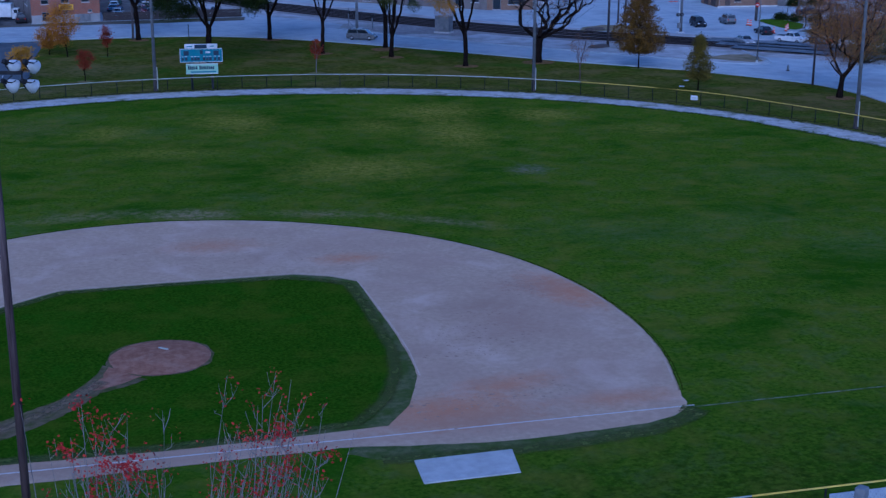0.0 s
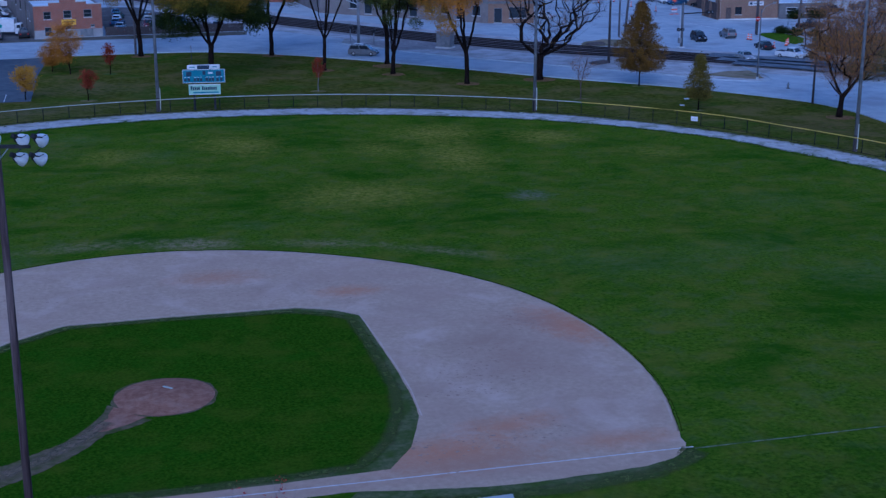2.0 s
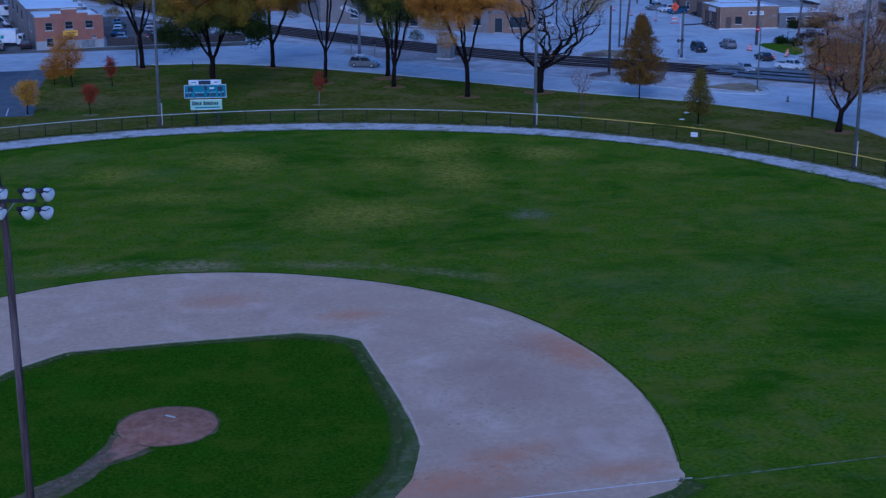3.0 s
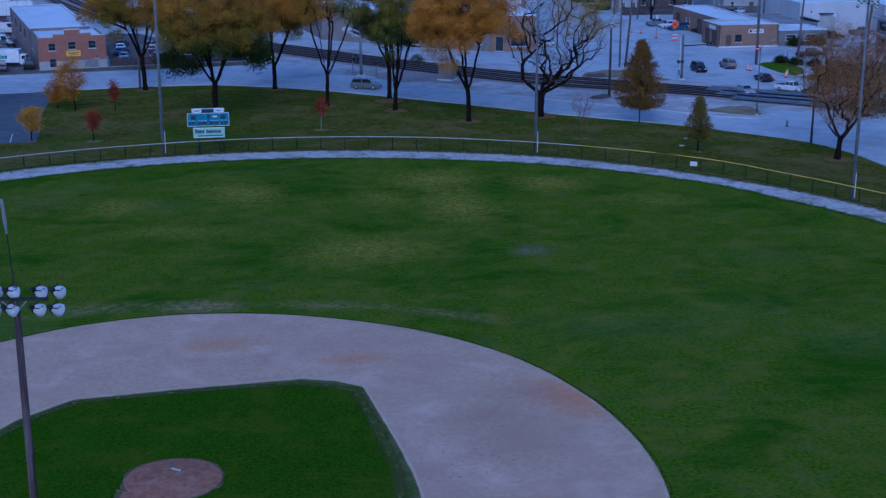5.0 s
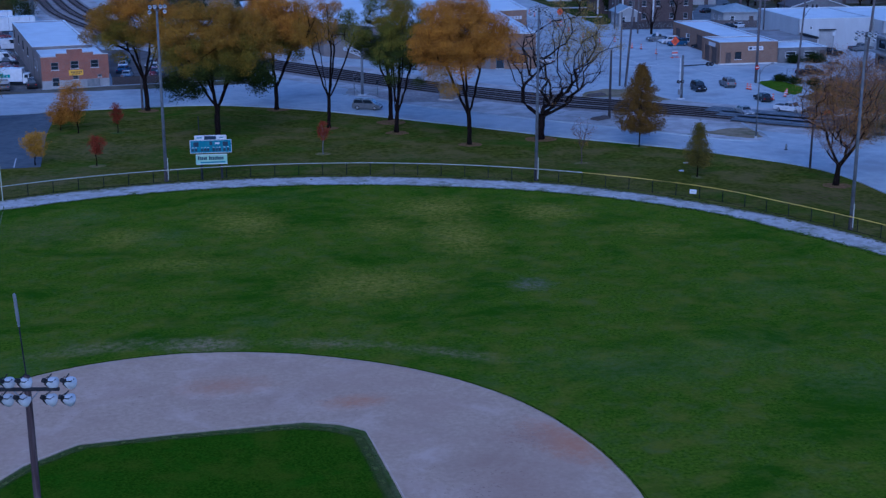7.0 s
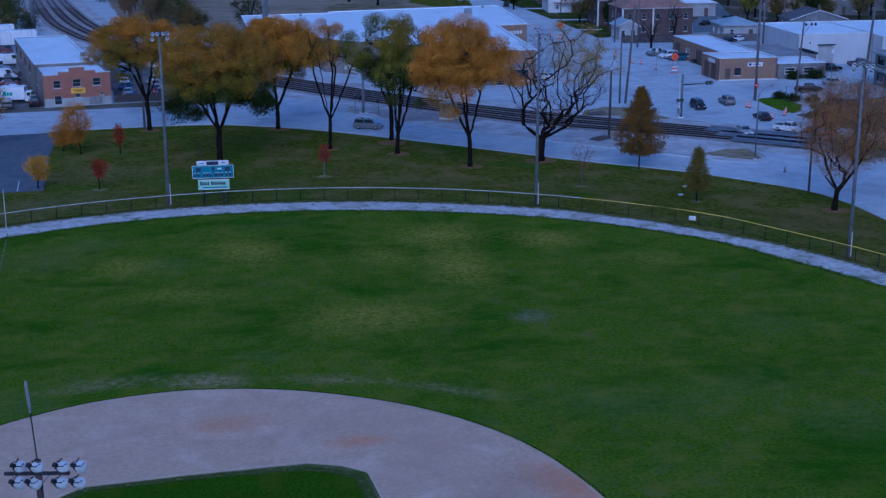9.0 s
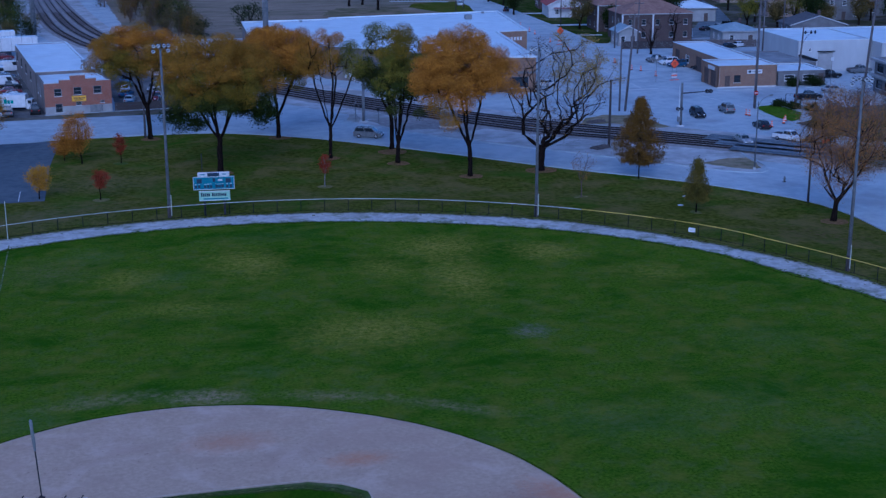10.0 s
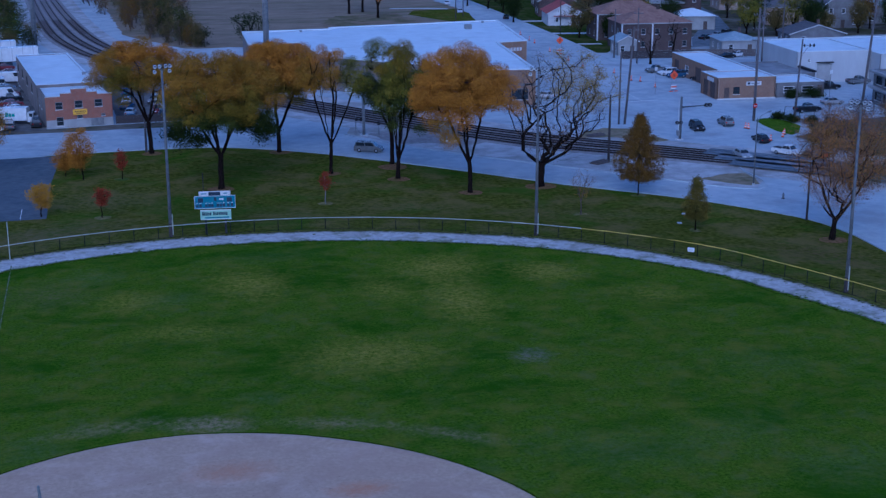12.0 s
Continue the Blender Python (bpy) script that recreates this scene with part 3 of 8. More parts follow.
def strip(name, left, right, z, material, label, category, drape=False, parent=None):
    bm = bmesh.new()
    prev = None
    for a, b in zip(left, right):
        u = bm.verts.new((a[0], a[1], (gz(a[0], a[1]) if drape else 0) + z))
        v = bm.verts.new((b[0], b[1], (gz(b[0], b[1]) if drape else 0) + z))
        if prev:
            f = bm.faces.new((prev[0], u, v, prev[1]))
            f.normal_update()
            if f.normal.z < 0:
                f.normal_flip()
        prev = (u, v)
    if parent:
        return part(name, bm, material, parent, label)
    return single(name, bm, material, label, category, kind="structure")


def arc(cx, cy, r, a0, a1, n):
    return [(cx + r * math.cos(radians(a0 + (a1 - a0) * k / n)), cy + r * math.sin(radians(a0 + (a1 - a0) * k / n))) for k in range(n + 1)]

# ---- the ground: one sheet to the horizon, finer near the field ----
def build_ground():
    ax = [-2500, -1200, -600, -300] + [-150 + 3 * k for k in range(101)] + [300, 600, 1200, 2500]
    ay = [-2500, -1200, -600, -300, -150] + [-90 + 3 * k for k in range(101)] + [300, 600, 1200, 2500]
    bm = bmesh.new()
    g = [[bm.verts.new((x, y, gz(x, y))) for x in ax] for y in ay]
    for j in range(len(ay) - 1):
        for i in range(len(ax) - 1):
            bm.faces.new((g[j][i], g[j][i + 1], g[j + 1][i + 1], g[j + 1][i]))
    single("ground", bm, M_LAWN, "autumn lawn with brownish patches outside the ball field", "ground", kind="structure", smooth=True)


build_ground()

# turf inside the warning track
turf = arc(FX, FY, FR - 4.0, -2, 200, 160) + [(-70, 10), (-70, -75), (84, -75)]
sheet("outfield_turf", ragged(turf, 1.0, 0.35), 0.012, M_TURF, "mown outfield turf, dark green with faded patches", "grass")

# warning track
n_t = 420
t_in = [polar(a, TRACK_IN, 0.35 * noise.noise((a * 0.9, 0, 0)) + 0.15 * noise.noise((a * 5, 0, 0))) for a in (-8 + 218 * k / n_t for k in range(n_t + 1))]
t_out = [polar(a, TRACK_OUT, 0.35 * noise.noise((a * 1.3, 5, 0)) + 0.2 * noise.noise((a * 6, 5, 0))) for a in (-8 + 218 * k / n_t for k in range(n_t + 1))]
strip("warning_track", t_in, t_out, 0.022, M_TRACK, "pale crushed-stone warning track along the fence", "track")

# infield dirt, its outline an arc about the mound, and the skirt on the foul side
RIM_A = [-28, -21, -12, 0, 14.5, 29, 44, 60, 75, 87, 101, 112, 118]
RIM_R = [25.75, 25.35, 25.0, 24.7, 24.7, 25.05, 25.3, 25.5, 25.85, 26.0, 25.7, 25.2, 24.9]


def rim(a0, a1, n, d=0.0):
    out = []
    for k in range(n + 1):
        a = a0 + (a1 - a0) * k / n
        r = float(np.interp(a, RIM_A, RIM_R)) + d
        out.append((13.04 + r * math.cos(radians(a)), 13.04 + r * math.sin(radians(a))))
    return out


dirt = rim(-27.6, 118, 110)
dirt += [(-3.0, 33.5), (-6, 20), (-6, -4), (0, -3.0), (5.8, -1.2), (12.4, -1.0), (19.5, -0.75), (21.8, -1.1), (25.6, -1.75), (29.2, -1.7), (33.2, -1.45), (34.6, -0.95), (35.5, -0.2), (35.85, 0.5)]
sheet("infield_dirt", ragged(dirt, 0.4, 0.09), 0.024, M_DIRT, "pale tan infield dirt with reddish scuffs", "dirt")
strip("dirt_lip", rim(-23, 118, 160, -0.10), rim(-23, 118, 160, -0.22), 0.030, M_CHALK_DUST, "thin pale ridge along the edge of the dirt", "dirt")
skirt = [(20.5, -0.6), (35.2, -0.2), (35.9, -0.8), (33.2, -2.2), (29.2, -2.7), (25.6, -2.7), (21.0, -2.4), (19.6, -1.4)]
sheet("foul_fringe", ragged(skirt, 0.5, 0.2), 0.019, M_WORN, "worn grass beside the first base line", "grass")

# infield grass: a worn border and the lush middle
border = [(-4, 0.9), (5.7, 0.85), (12.5, 0.65), (17.3, 0.75), (22.0, 1.0), (23.4, 3.1), (24.6, 6.6), (24.85, 10), (24.85, 12.9), (24.75, 18), (24.6, 22.3), (23.2, 23.7), (21.2, 24.55), (13.9, 24.6), (7.6, 24.4), (4.6, 22.1), (2.0, 18.5), (0.8, 14), (-4, 12)]
sheet("infield_border", ragged(border, 0.4, 0.05, 0.6), 0.034, M_WORN, "worn lighter grass edging the infield", "grass")
lush = [(-4, 1.3), (5.7, 1.25), (12.5, 1.1), (17.3, 1.3), (20.7, 1.7), (22.4, 4.0), (23.5, 7.0), (24.05, 10), (24.1, 12.9), (24.1, 18), (23.9, 21.8), (22.6, 22.9), (20.8, 23.8), (13.9, 24.1), (8.0, 24.0), (5.2, 21.9), (2.5, 18.3), (1.3, 14), (-4, 11.5)]
sheet("infield_grass", ragged(lush, 0.4, 0.09, 1.0), 0.046, M_INGRASS, "lush dark green infield grass", "grass")


LIP = [(2.0, 18.72), (4.6, 22.32), (7.6, 24.62), (13.9, 24.82), (21.2, 24.77), (23.25, 23.9), (24.63, 22.42), (24.82, 18), (24.93, 12.9), (24.92, 10), (24.68, 6.6)]
strip("grass_lip", LIP, [(x + (0.08 if x > 23 else -0.03), y + (0.02 if x > 24 else 0.09)) for x, y in LIP], 0.030, M_LIP, "thin pale ridge along the infield grass", "dirt")


# pitcher's mound, a low dome, with a worn path towards home
def build_mound():
    bm = bmesh.new()
    prev = None
    rings = 9
    for j in range(rings + 1):
        rr = 2.5 * j / rings
        row = []
        for k in range(48):
            a = 2 * math.pi * k / 48
            r = rr * (1 + (0.03 * noise.noise((math.cos(a) * 2, math.sin(a) * 2, 1)) if j == rings else 0))
            h = 0.062 + 0.19 * (1 - (j / rings) ** 2) ** 1.3
            row.append(bm.verts.new((r * math.cos(a), r * math.sin(a), h)))
        if prev:
            for k in range(48):
                bm.faces.new((prev[k], row[k], row[(k + 1) % 48], prev[(k + 1) % 48]))
        prev = row
    bmesh.ops.remove_doubles(bm, verts=bm.verts, dist=0.001)
    m = single("pitchers_mound", bm, M_CLAY, "low round reddish clay pitching mound", "mound", at=(12.75, 12.05, 0), smooth=True)
    move(r := B(-0.305, 0.305, -0.075, 0.075, 0.245, 0.275, bevel=0.01), 0.2, 0.75, 0, -45)
    single("pitching_rubber", r, M_PALECAP, "white pitching rubber on the clay mound", "pitching rubber", at=(12.75, 12.05, -0.02))


build_mound()
halo = [(12.75 + 2.62 * math.cos(a), 12.05 + 2.62 * math.sin(a)) for a in (2 * math.pi * k / 40 for k in range(40))]
sheet("mound_border", ragged(halo, 0.4, 0.15, 1.2), 0.056, M_PATH, "trodden pale rim round the mound", "grass")
path_l = [(11.8, 9.5), (10.6, 8.7), (9.6, 8.2), (8.3, 6.4), (6.7, 4.7), (3, 1.8)]
path_r = [(10.2, 11.2), (9.9, 9.9), (9.0, 8.2), (7.8, 6.8), (6.3, 5.6), (2, 2.8)]
sheet("mound_path_edge", ragged([(x + 0.25, y - 0.35) for x, y in path_l] + [(x - 0.25, y + 0.35) for x, y in path_r[::-1]], 0.3, 0.16, 1.3), 0.060, M_PATH, "worn grass along the path to home plate", "grass")
sheet("mound_path", ragged(path_l[:3] + path_r[:3][::-1], 0.3, 0.16, 1.3), 0.066, M_CLAY, "bare dirt path leading off the mound", "path")
sheet("mound_path_faint", ragged([(9.5, 8.0), (8.2, 6.5), (6.6, 4.9), (3, 2.0), (2.2, 2.6), (6.3, 5.4), (7.8, 6.7), (9.0, 8.2)], 0.3, 0.14, 1.3), 0.063, M_PATH, "faint worn path towards home plate", "path")

# chalk lines
c_l = [(k * 0.5, 0.045 + 0.015 * noise.noise((k * 0.3, 0, 0))) for k in range(-6, 73)]
strip("foul_line", c_l, [(x, y - 0.10) for x, y in c_l], 0.030, M_CHALK, "white chalk first base line", "chalk line")
c_o = [(36 + k * 0.8, -0.1 + 0.011 * k + 0.03 * noise.noise((k * 0.4, 2, 0))) for k in range(58)]
strip("outfield_foul_line", c_o, [(x, y - 0.12) for x, y in c_o], 0.021, M_CHALK_OLD, "faded chalk line across the grass", "chalk line")
c_3 = [(0.06 + 0.03 * noise.noise((k * 0.4, 7, 0)), 40 + k * 0.8) for k in range(60)]
strip("third_base_foul_line", c_3, [(x - 0.12, y) for x, y in c_3], 0.030, M_CHALK_OLD, "faded chalk left field line", "chalk line")
# concrete pad beside first base
pad = prism(bmesh.new(), [(22.15, -5.0), (26.2, -4.93), (26.5, -2.7), (22.25, -2.8)], 0.0, 0.07)
bmesh.ops.bevel(pad, geom=pad.edges[:], offset=0.02, segments=1, affect="EDGES")
single("concrete_pad", pad, M_SLAB, "pale concrete slab in the grass by first base", "concrete slab")

# roads and paved ground beyond the lawn
near = spline([(-140, 146), (-60, 146), (-4.5, 146.3), (3.2, 147.4), (19.3, 148), (27.4, 146.8), (35.3, 142.6), (42.7, 137), (56, 124.1), (68, 111.5), (79.6, 101), (86.3, 92.8), (90, 87), (91.4, 80.5), (91.3, 72), (90.5, 40), (89, -60), (88, -140)], 2.0)
near = [(p.x, p.y) for p in near]
sheet("road", near + [(400, -140), (400, 420), (-140, 420)], LOW + 0.02, M_ROAD, "old pale grey asphalt road and paved ground", "road")


def kerb(name, line, label, w=0.14, h=0.11):
    bm = bmesh.new()
    rows = []
    for i, p in enumerate(line):
        a, b = Vector(line[max(i - 1, 0)]), Vector(line[min(i + 1, len(line) - 1)])
        t = (b - a).normalized()
        nn = Vector((-t.y, t.x)) * w / 2
        q = Vector(p)
        rows.append([bm.verts.new((*(q + s * nn), LOW + z)) for s, z in ((-1, 0), (-1, h), (1, h), (1, 0))])
    for a, b in zip(rows, rows[1:]):
        for k in range(3):
            bm.faces.new((a[k], b[k], b[k + 1], a[k + 1]))
    bmesh.ops.recalc_face_normals(bm, faces=bm.faces)
    return single(name, bm, M_ROAD, label, "kerb", kind="structure")


kerb("kerb", near, "concrete kerb between lawn and road")
sheet("parking_lot", [(-120, 109.5), (-2.4, 109.5), (2.8, 109.6), (2.9, 129.7), (3.9, 146.6), (-120, 146.2)], LOW + 0.03, M_TAR, "dark newly laid asphalt parking lot", "parking lot")
single("parking_line", B(-0.05, 0.05, -2.6, 2.6, 0, 0.006), M_WHITE, "white painted parking bay line", "road marking", at=(-0.2, 112.6, LOW + 0.032), kind="structure")

# railway strip, with two tracks that come out of the distance and cross the road
TRACK_A = spline([(165, 60), (130, 93), (94, 126.2), (78.2, 140.4), (68.3, 151), (57.2, 165.2), (46.5, 181.5), (36.5, 198), (22, 234), (13.8, 261.6), (7, 296), (-0.3, 362), (-6, 440), (-10, 560)], 0.6)
TRACK_B = spline([(165, 50), (130, 84), (93.6, 119), (75.9, 133.2), (66, 144), (55, 158.2), (43.5, 175.2), (33, 193), (18.5, 228), (10.5, 248), (5.2, 265), (-1, 298), (-7, 364), (-12, 440), (-16, 560)], 0.6)
TRACK_C = [TRACK_A[round(k * (len(TRACK_A) - 1) / 1150)].lerp(TRACK_B[round(k * (len(TRACK_B) - 1) / 1150)], 0.5) for k in range(1151)]


def offset(line, d):
    out = []
    for i, p in enumerate(line):
        t = (line[min(i + 1, len(line) - 1)] - line[max(i - 1, 0)]).normalized()
        out.append((p.x - t.y * d, p.y + t.x * d))
    return out


mid = [(a + b) / 2 for a, b in zip(TRACK_A[:: max(len(TRACK_A) // 200, 1)], TRACK_B[:: max(len(TRACK_B) // 200, 1)])]
strip("railway_ground", offset(mid, 9.0), offset(mid, -9.0), LOW + 0.03, M_LOT, "pale gravel strip beside the railway", "gravel")


def build_track(line, label):
    th = thing("railway_track", label, "railway track", kind="structure")
    # rails are modelled extra wide so the dark line takes in their shadow
    for d in (-0.75, 0.75):
        bm = bmesh.new()
        prev = None
        for (x0, y0), (x1, y1) in zip(offset(line, d - 0.075), offset(line, d + 0.075)):
            row = [bm.verts.new((x0, y0, LOW + 0.16)), bm.verts.new((x0, y0, LOW + 0.33)), bm.verts.new((x1, y1, LOW + 0.33)), bm.verts.new((x1, y1, LOW + 0.16))]
            if prev:
                for k in range(3):
                    bm.faces.new((prev[k], row[k], row[k + 1], prev[k + 1]))
            prev = row
        bmesh.ops.recalc_face_normals(bm, faces=bm.faces)
        part("rail", bm, M_RAIL, th, "dark steel rail, widened by its shadow")
    bm = bmesh.new()
    for d0, d1, z0, z1, mi in ((-2.1, -1.3, 0.035, 0.17, 0), (-1.3, 1.3, 0.17, 0.17, 1), (1.3, 2.1, 0.17, 0.035, 0)):
        prev = None
        for (x0, y0), (x1, y1) in zip(offset(line, d0), offset(line, d1)):
            row = [bm.verts.new((x0, y0, LOW + z0)), bm.verts.new((x1, y1, LOW + z1))]
            if prev:
                bm.faces.new((prev[0], row[0], row[1], prev[1])).material_index = mi
            prev = row
    bmesh.ops.recalc_face_normals(bm, faces=bm.faces)
    for f in bm.faces:
        if f.normal.z < 0:
            f.normal_flip()
    part("ballast_bed", bm, [M_BALLAST, M_OILY], th, "grey-brown stone ballast, oily between the rails")
    vs, fs = [], []
    for i in range(0, len(line) - 1, 1):
        p = line[i]
        if p.y > 330 or 95 < p.x < 110:
            continue
        t = (line[i + 1] - p).normalized()
        nn = Vector((-t.y, t.x, 0))
        base = len(vs)
        for z in (LOW + 0.15, LOW + 0.20):
            for s, w in ((-1.25, -0.12), (1.25, -0.12), (1.25, 0.12), (-1.25, 0.12)):
                q = p + nn * s + t * w
                vs.append((q.x, q.y, z))
        fs += [tuple(base + k for k in f) for f in ((4, 5, 6, 7), (0, 1, 5, 4), (1, 2, 6, 5), (2, 3, 7, 6), (3, 0, 4, 7))]
    me = bpy.data.meshes.new("ties")
    me.from_pydata(vs, [], fs)
    me.materials.append(M_TIE)
    ob = new("ties", me)
    ob.parent = th
    tagged(ob, "dark timber ties", kind="stuff")
    return th


build_track(TRACK_A, "railway track with dark rails curving out of the distance")
build_track(TRACK_B, "railway track with dark rails beside the road")
build_track(TRACK_C, "middle railway track with dark rails")
# crossing panels where the road passes over
for line in (TRACK_A, TRACK_B, TRACK_C):
    seg = [p for p in line if 94.6 < p.x < 113]
    for d0, d1 in ((-0.66, 0.66), (-2.1, -0.84), (0.84, 2.1)):
        strip("crossing_panel", offset(seg, d0), offset(seg, d1), LOW + 0.335, M_CROSS, "asphalt panel between the rails at the crossing", "road crossing")

# islands, lawns and fields further out
def patch(name, pts, z, m, label, cat="grass", amp=0.3, step=1.0):
    return sheet(name, ragged(pts, step, amp, 0.5), LOW + z, m, label, cat)


patch("verge_island", [(86.5, 110.2), (88.5, 107.2), (91.6, 104.6), (93.0, 105.4), (93.9, 108.5), (94.0, 111.8), (90.3, 111.6)], 0.05, M_ISLAND, "dry grass island beside the crossing", amp=0.5)
kerb("railway_kerb", [(46.3, 152.8), (47.3, 150.6), (49.8, 147.0), (54.0, 140.7), (58.9, 134.8), (63.1, 130.2), (71.2, 122.0), (78.0, 115.0), (83.2, 109.6), (87.4, 105.0), (90.0, 103.2), (91.8, 102.8), (93.3, 104.0), (94.3, 106.6), (94.5, 109.5), (94.4, 112.5), (95.0, 115.5)], "low concrete kerb between road and railway ground", w=0.3, h=0.13)
sheet("railway_verge", ragged([(46.6, 152.6), (49.9, 147.2), (54.1, 141.0), (59.0, 135.1), (63.2, 130.5), (71.3, 122.3), (78.1, 115.3), (83.3, 109.9), (87.5, 105.3), (91.5, 103.1), (94.2, 107), (94.3, 112.5), (93.5, 118.6), (75.9, 132.8), (66, 143.6), (55, 157.8), (50, 164)], 0.8, 0.1), LOW + 0.036, M_LOT, "mottled pale gravel between road and tracks", "gravel")
sheet("oily_gravel", ragged([(50.0, 151.8), (53.3, 153.5), (58.6, 153.9), (63.4, 146.8), (66.5, 141.0), (62.0, 139.2), (57.8, 142.4), (52.7, 143.2)], 0.6, 0.5, 0.4), LOW + 0.040, M_BALLAST, "darker oily gravel round the relay cabinet", "gravel")
patch("corner_lawn", [(113.1, 146.9), (114.6, 148.6), (116.8, 148.9), (118.0, 146.5), (118.2, 141.3), (115.2, 136.2), (113.1, 134.6), (112.3, 138), (112.6, 142.3)], 0.06, M_CLIPPED, "small green corner lawn", amp=0.12)
kerb("corner_kerb", [(116.9, 150.2), (114.0, 149.0), (112.2, 146.4), (111.2, 141.5), (110.7, 137.3), (111.2, 135.0), (112.2, 133.4)], "concrete kerb round the corner lawn", w=0.3)
kerb("garage_kerb", [(112.8, 166.0), (116, 165.2), (127, 164.7), (138, 164.4)], "reddish kerb before the garage", w=0.7, h=0.08)
patch("track_verge", [(80.5, 140.5), (85.5, 140), (91, 134.5), (93, 135.5), (91.5, 145.5), (87, 147.5), (83, 145)], 0.05, M_ISLAND, "thin dry grass between tracks and street", amp=0.5)
patch("corner_bed", [(112.6, 133.2), (117.0, 135.0), (119, 141), (124, 144), (140, 145), (140, 112), (121, 112), (114.5, 122)], 0.05, M_BACK, "rough dry ground beside the crossing", amp=0.6)
sheet("fallow_field", ragged([(16, 292), (29, 262), (62, 262), (102, 262), (108, 300), (112, 330), (108, 420), (10, 420)], 2.0, 0.8), LOW + 0.04, M_FIELD, "brown fallow field behind the long building", "field")
patch("street_lawn", [(94, 320), (103, 296), (108, 300), (111.5, 320), (111, 332), (98, 331)], 0.07, M_LAWN, "green grass beside the street")
STREET = [(121.4, 372), (120.6, 330), (120.2, 312.9), (119.4, 284.6), (118.6, 264.0), (117.7, 247), (116.7, 232.0), (115.9, 218)]
kerb("street_kerb", STREET, "pale kerb along the street", w=0.5, h=0.12)
sheet("front_lawn", ragged([(x + 0.3, y) for x, y in STREET[:-1]] + [(119.5, 231.5), (121, 234), (142, 236), (146, 260), (142, 372)], 1.0, 0.15), LOW + 0.06, M_SHADYLAWN, "dark green front lawns along the street", "grass")
for y, w, ln in ((296.5, 2.6, 9), (268.5, 2.6, 12), (247.5, 1.6, 6)):
    x = float(np.interp(y, [p[1] for p in STREET[::-1]], [p[0] for p in STREET[::-1]]))
    single("driveway", B(0.3, ln, -w / 2, w / 2, 0, 0.02), M_CONCRETE, "pale concrete driveway across the lawn", "driveway", at=(x, y, LOW + 0.066), rz=-10, kind="structure")
sheet("field_lane", ragged([(92.5, 336.8), (103.5, 334.0), (108.5, 331.5), (108.5, 334.0), (103.5, 336.6), (92.5, 339)], 1.0, 0.2), LOW + 0.085, M_CONCRETE, "pale lane leaving the street", "lane")
sheet("shop_verge", ragged([(-8, 164.9), (11.6, 165.4), (21.1, 165.6), (34, 166.6), (34.5, 171.2), (12, 169.9), (1, 168.2), (-8, 167.6)], 0.8, 0.2), LOW + 0.030, M_BACK, "brown dirt verge before the workshop", "dirt")
sheet("field_green", ragged([(60, 268), (86, 270), (95, 300), (92, 326), (74, 322), (66, 300)], 2.0, 2.5, 0.12), LOW + 0.046, M_FIELDGREEN, "greener patch in the fallow field", "field")
sheet("yard_ground", ragged([(12.6, 170.6), (34.5, 172.2), (28, 190), (18, 214), (8, 216), (11.5, 190)], 1.0, 0.3), LOW + 0.034, M_YARD, "dark oily ground of the vehicle yard", "yard")
sheet("side_lot", ragged([(1.2, 167.6), (0.9, 176), (-5.2, 217), (-9, 262), (-60, 262), (-60, 167.4)], 1.0, 0.3), LOW + 0.034, M_YARD, "dark oily ground of the side lot", "yard")
ALLEY = ((236, 250, 268, 296, 330), (146, 152, 162, 172, 180))
# the darker crossing asphalt puts the shade between the houses into the colour
sheet("alley", [(x - 4.2, y) for y, x in zip(*ALLEY)] + [(x + 4.2, y) for y, x in list(zip(*ALLEY))[::-1]], LOW + 0.068, M_CROSS, "worn asphalt alley between the houses, shade in its colour", "alley")
sheet("back_yards", [(131, 258), (180, 246), (400, 250), (400, 420), (128, 420), (124, 340)], LOW + 0.04, M_BACK, "back yards behind the houses", "grass")
single("stop_line", B(-4.6, 4.6, -0.22, 0.22, 0, 0.006), M_WHITE, "white painted stop line across the street", "road marking", at=(101.3, 169.8, LOW + 0.022), rz=5, kind="structure")
single("edge_line", B(-0.08, 0.08, -11.2, 11.2, 0, 0.006), M_WHITE, "white painted edge line of the street", "road marking", at=(103.35, 181.6, LOW + 0.022), rz=-2.8, kind="structure")
single("edge_line", B(-0.08, 0.08, -9, 9, 0, 0.006), M_WHITE, "white painted edge line of the street", "road marking", at=(110.6, 155.5, LOW + 0.022), rz=9, kind="structure")


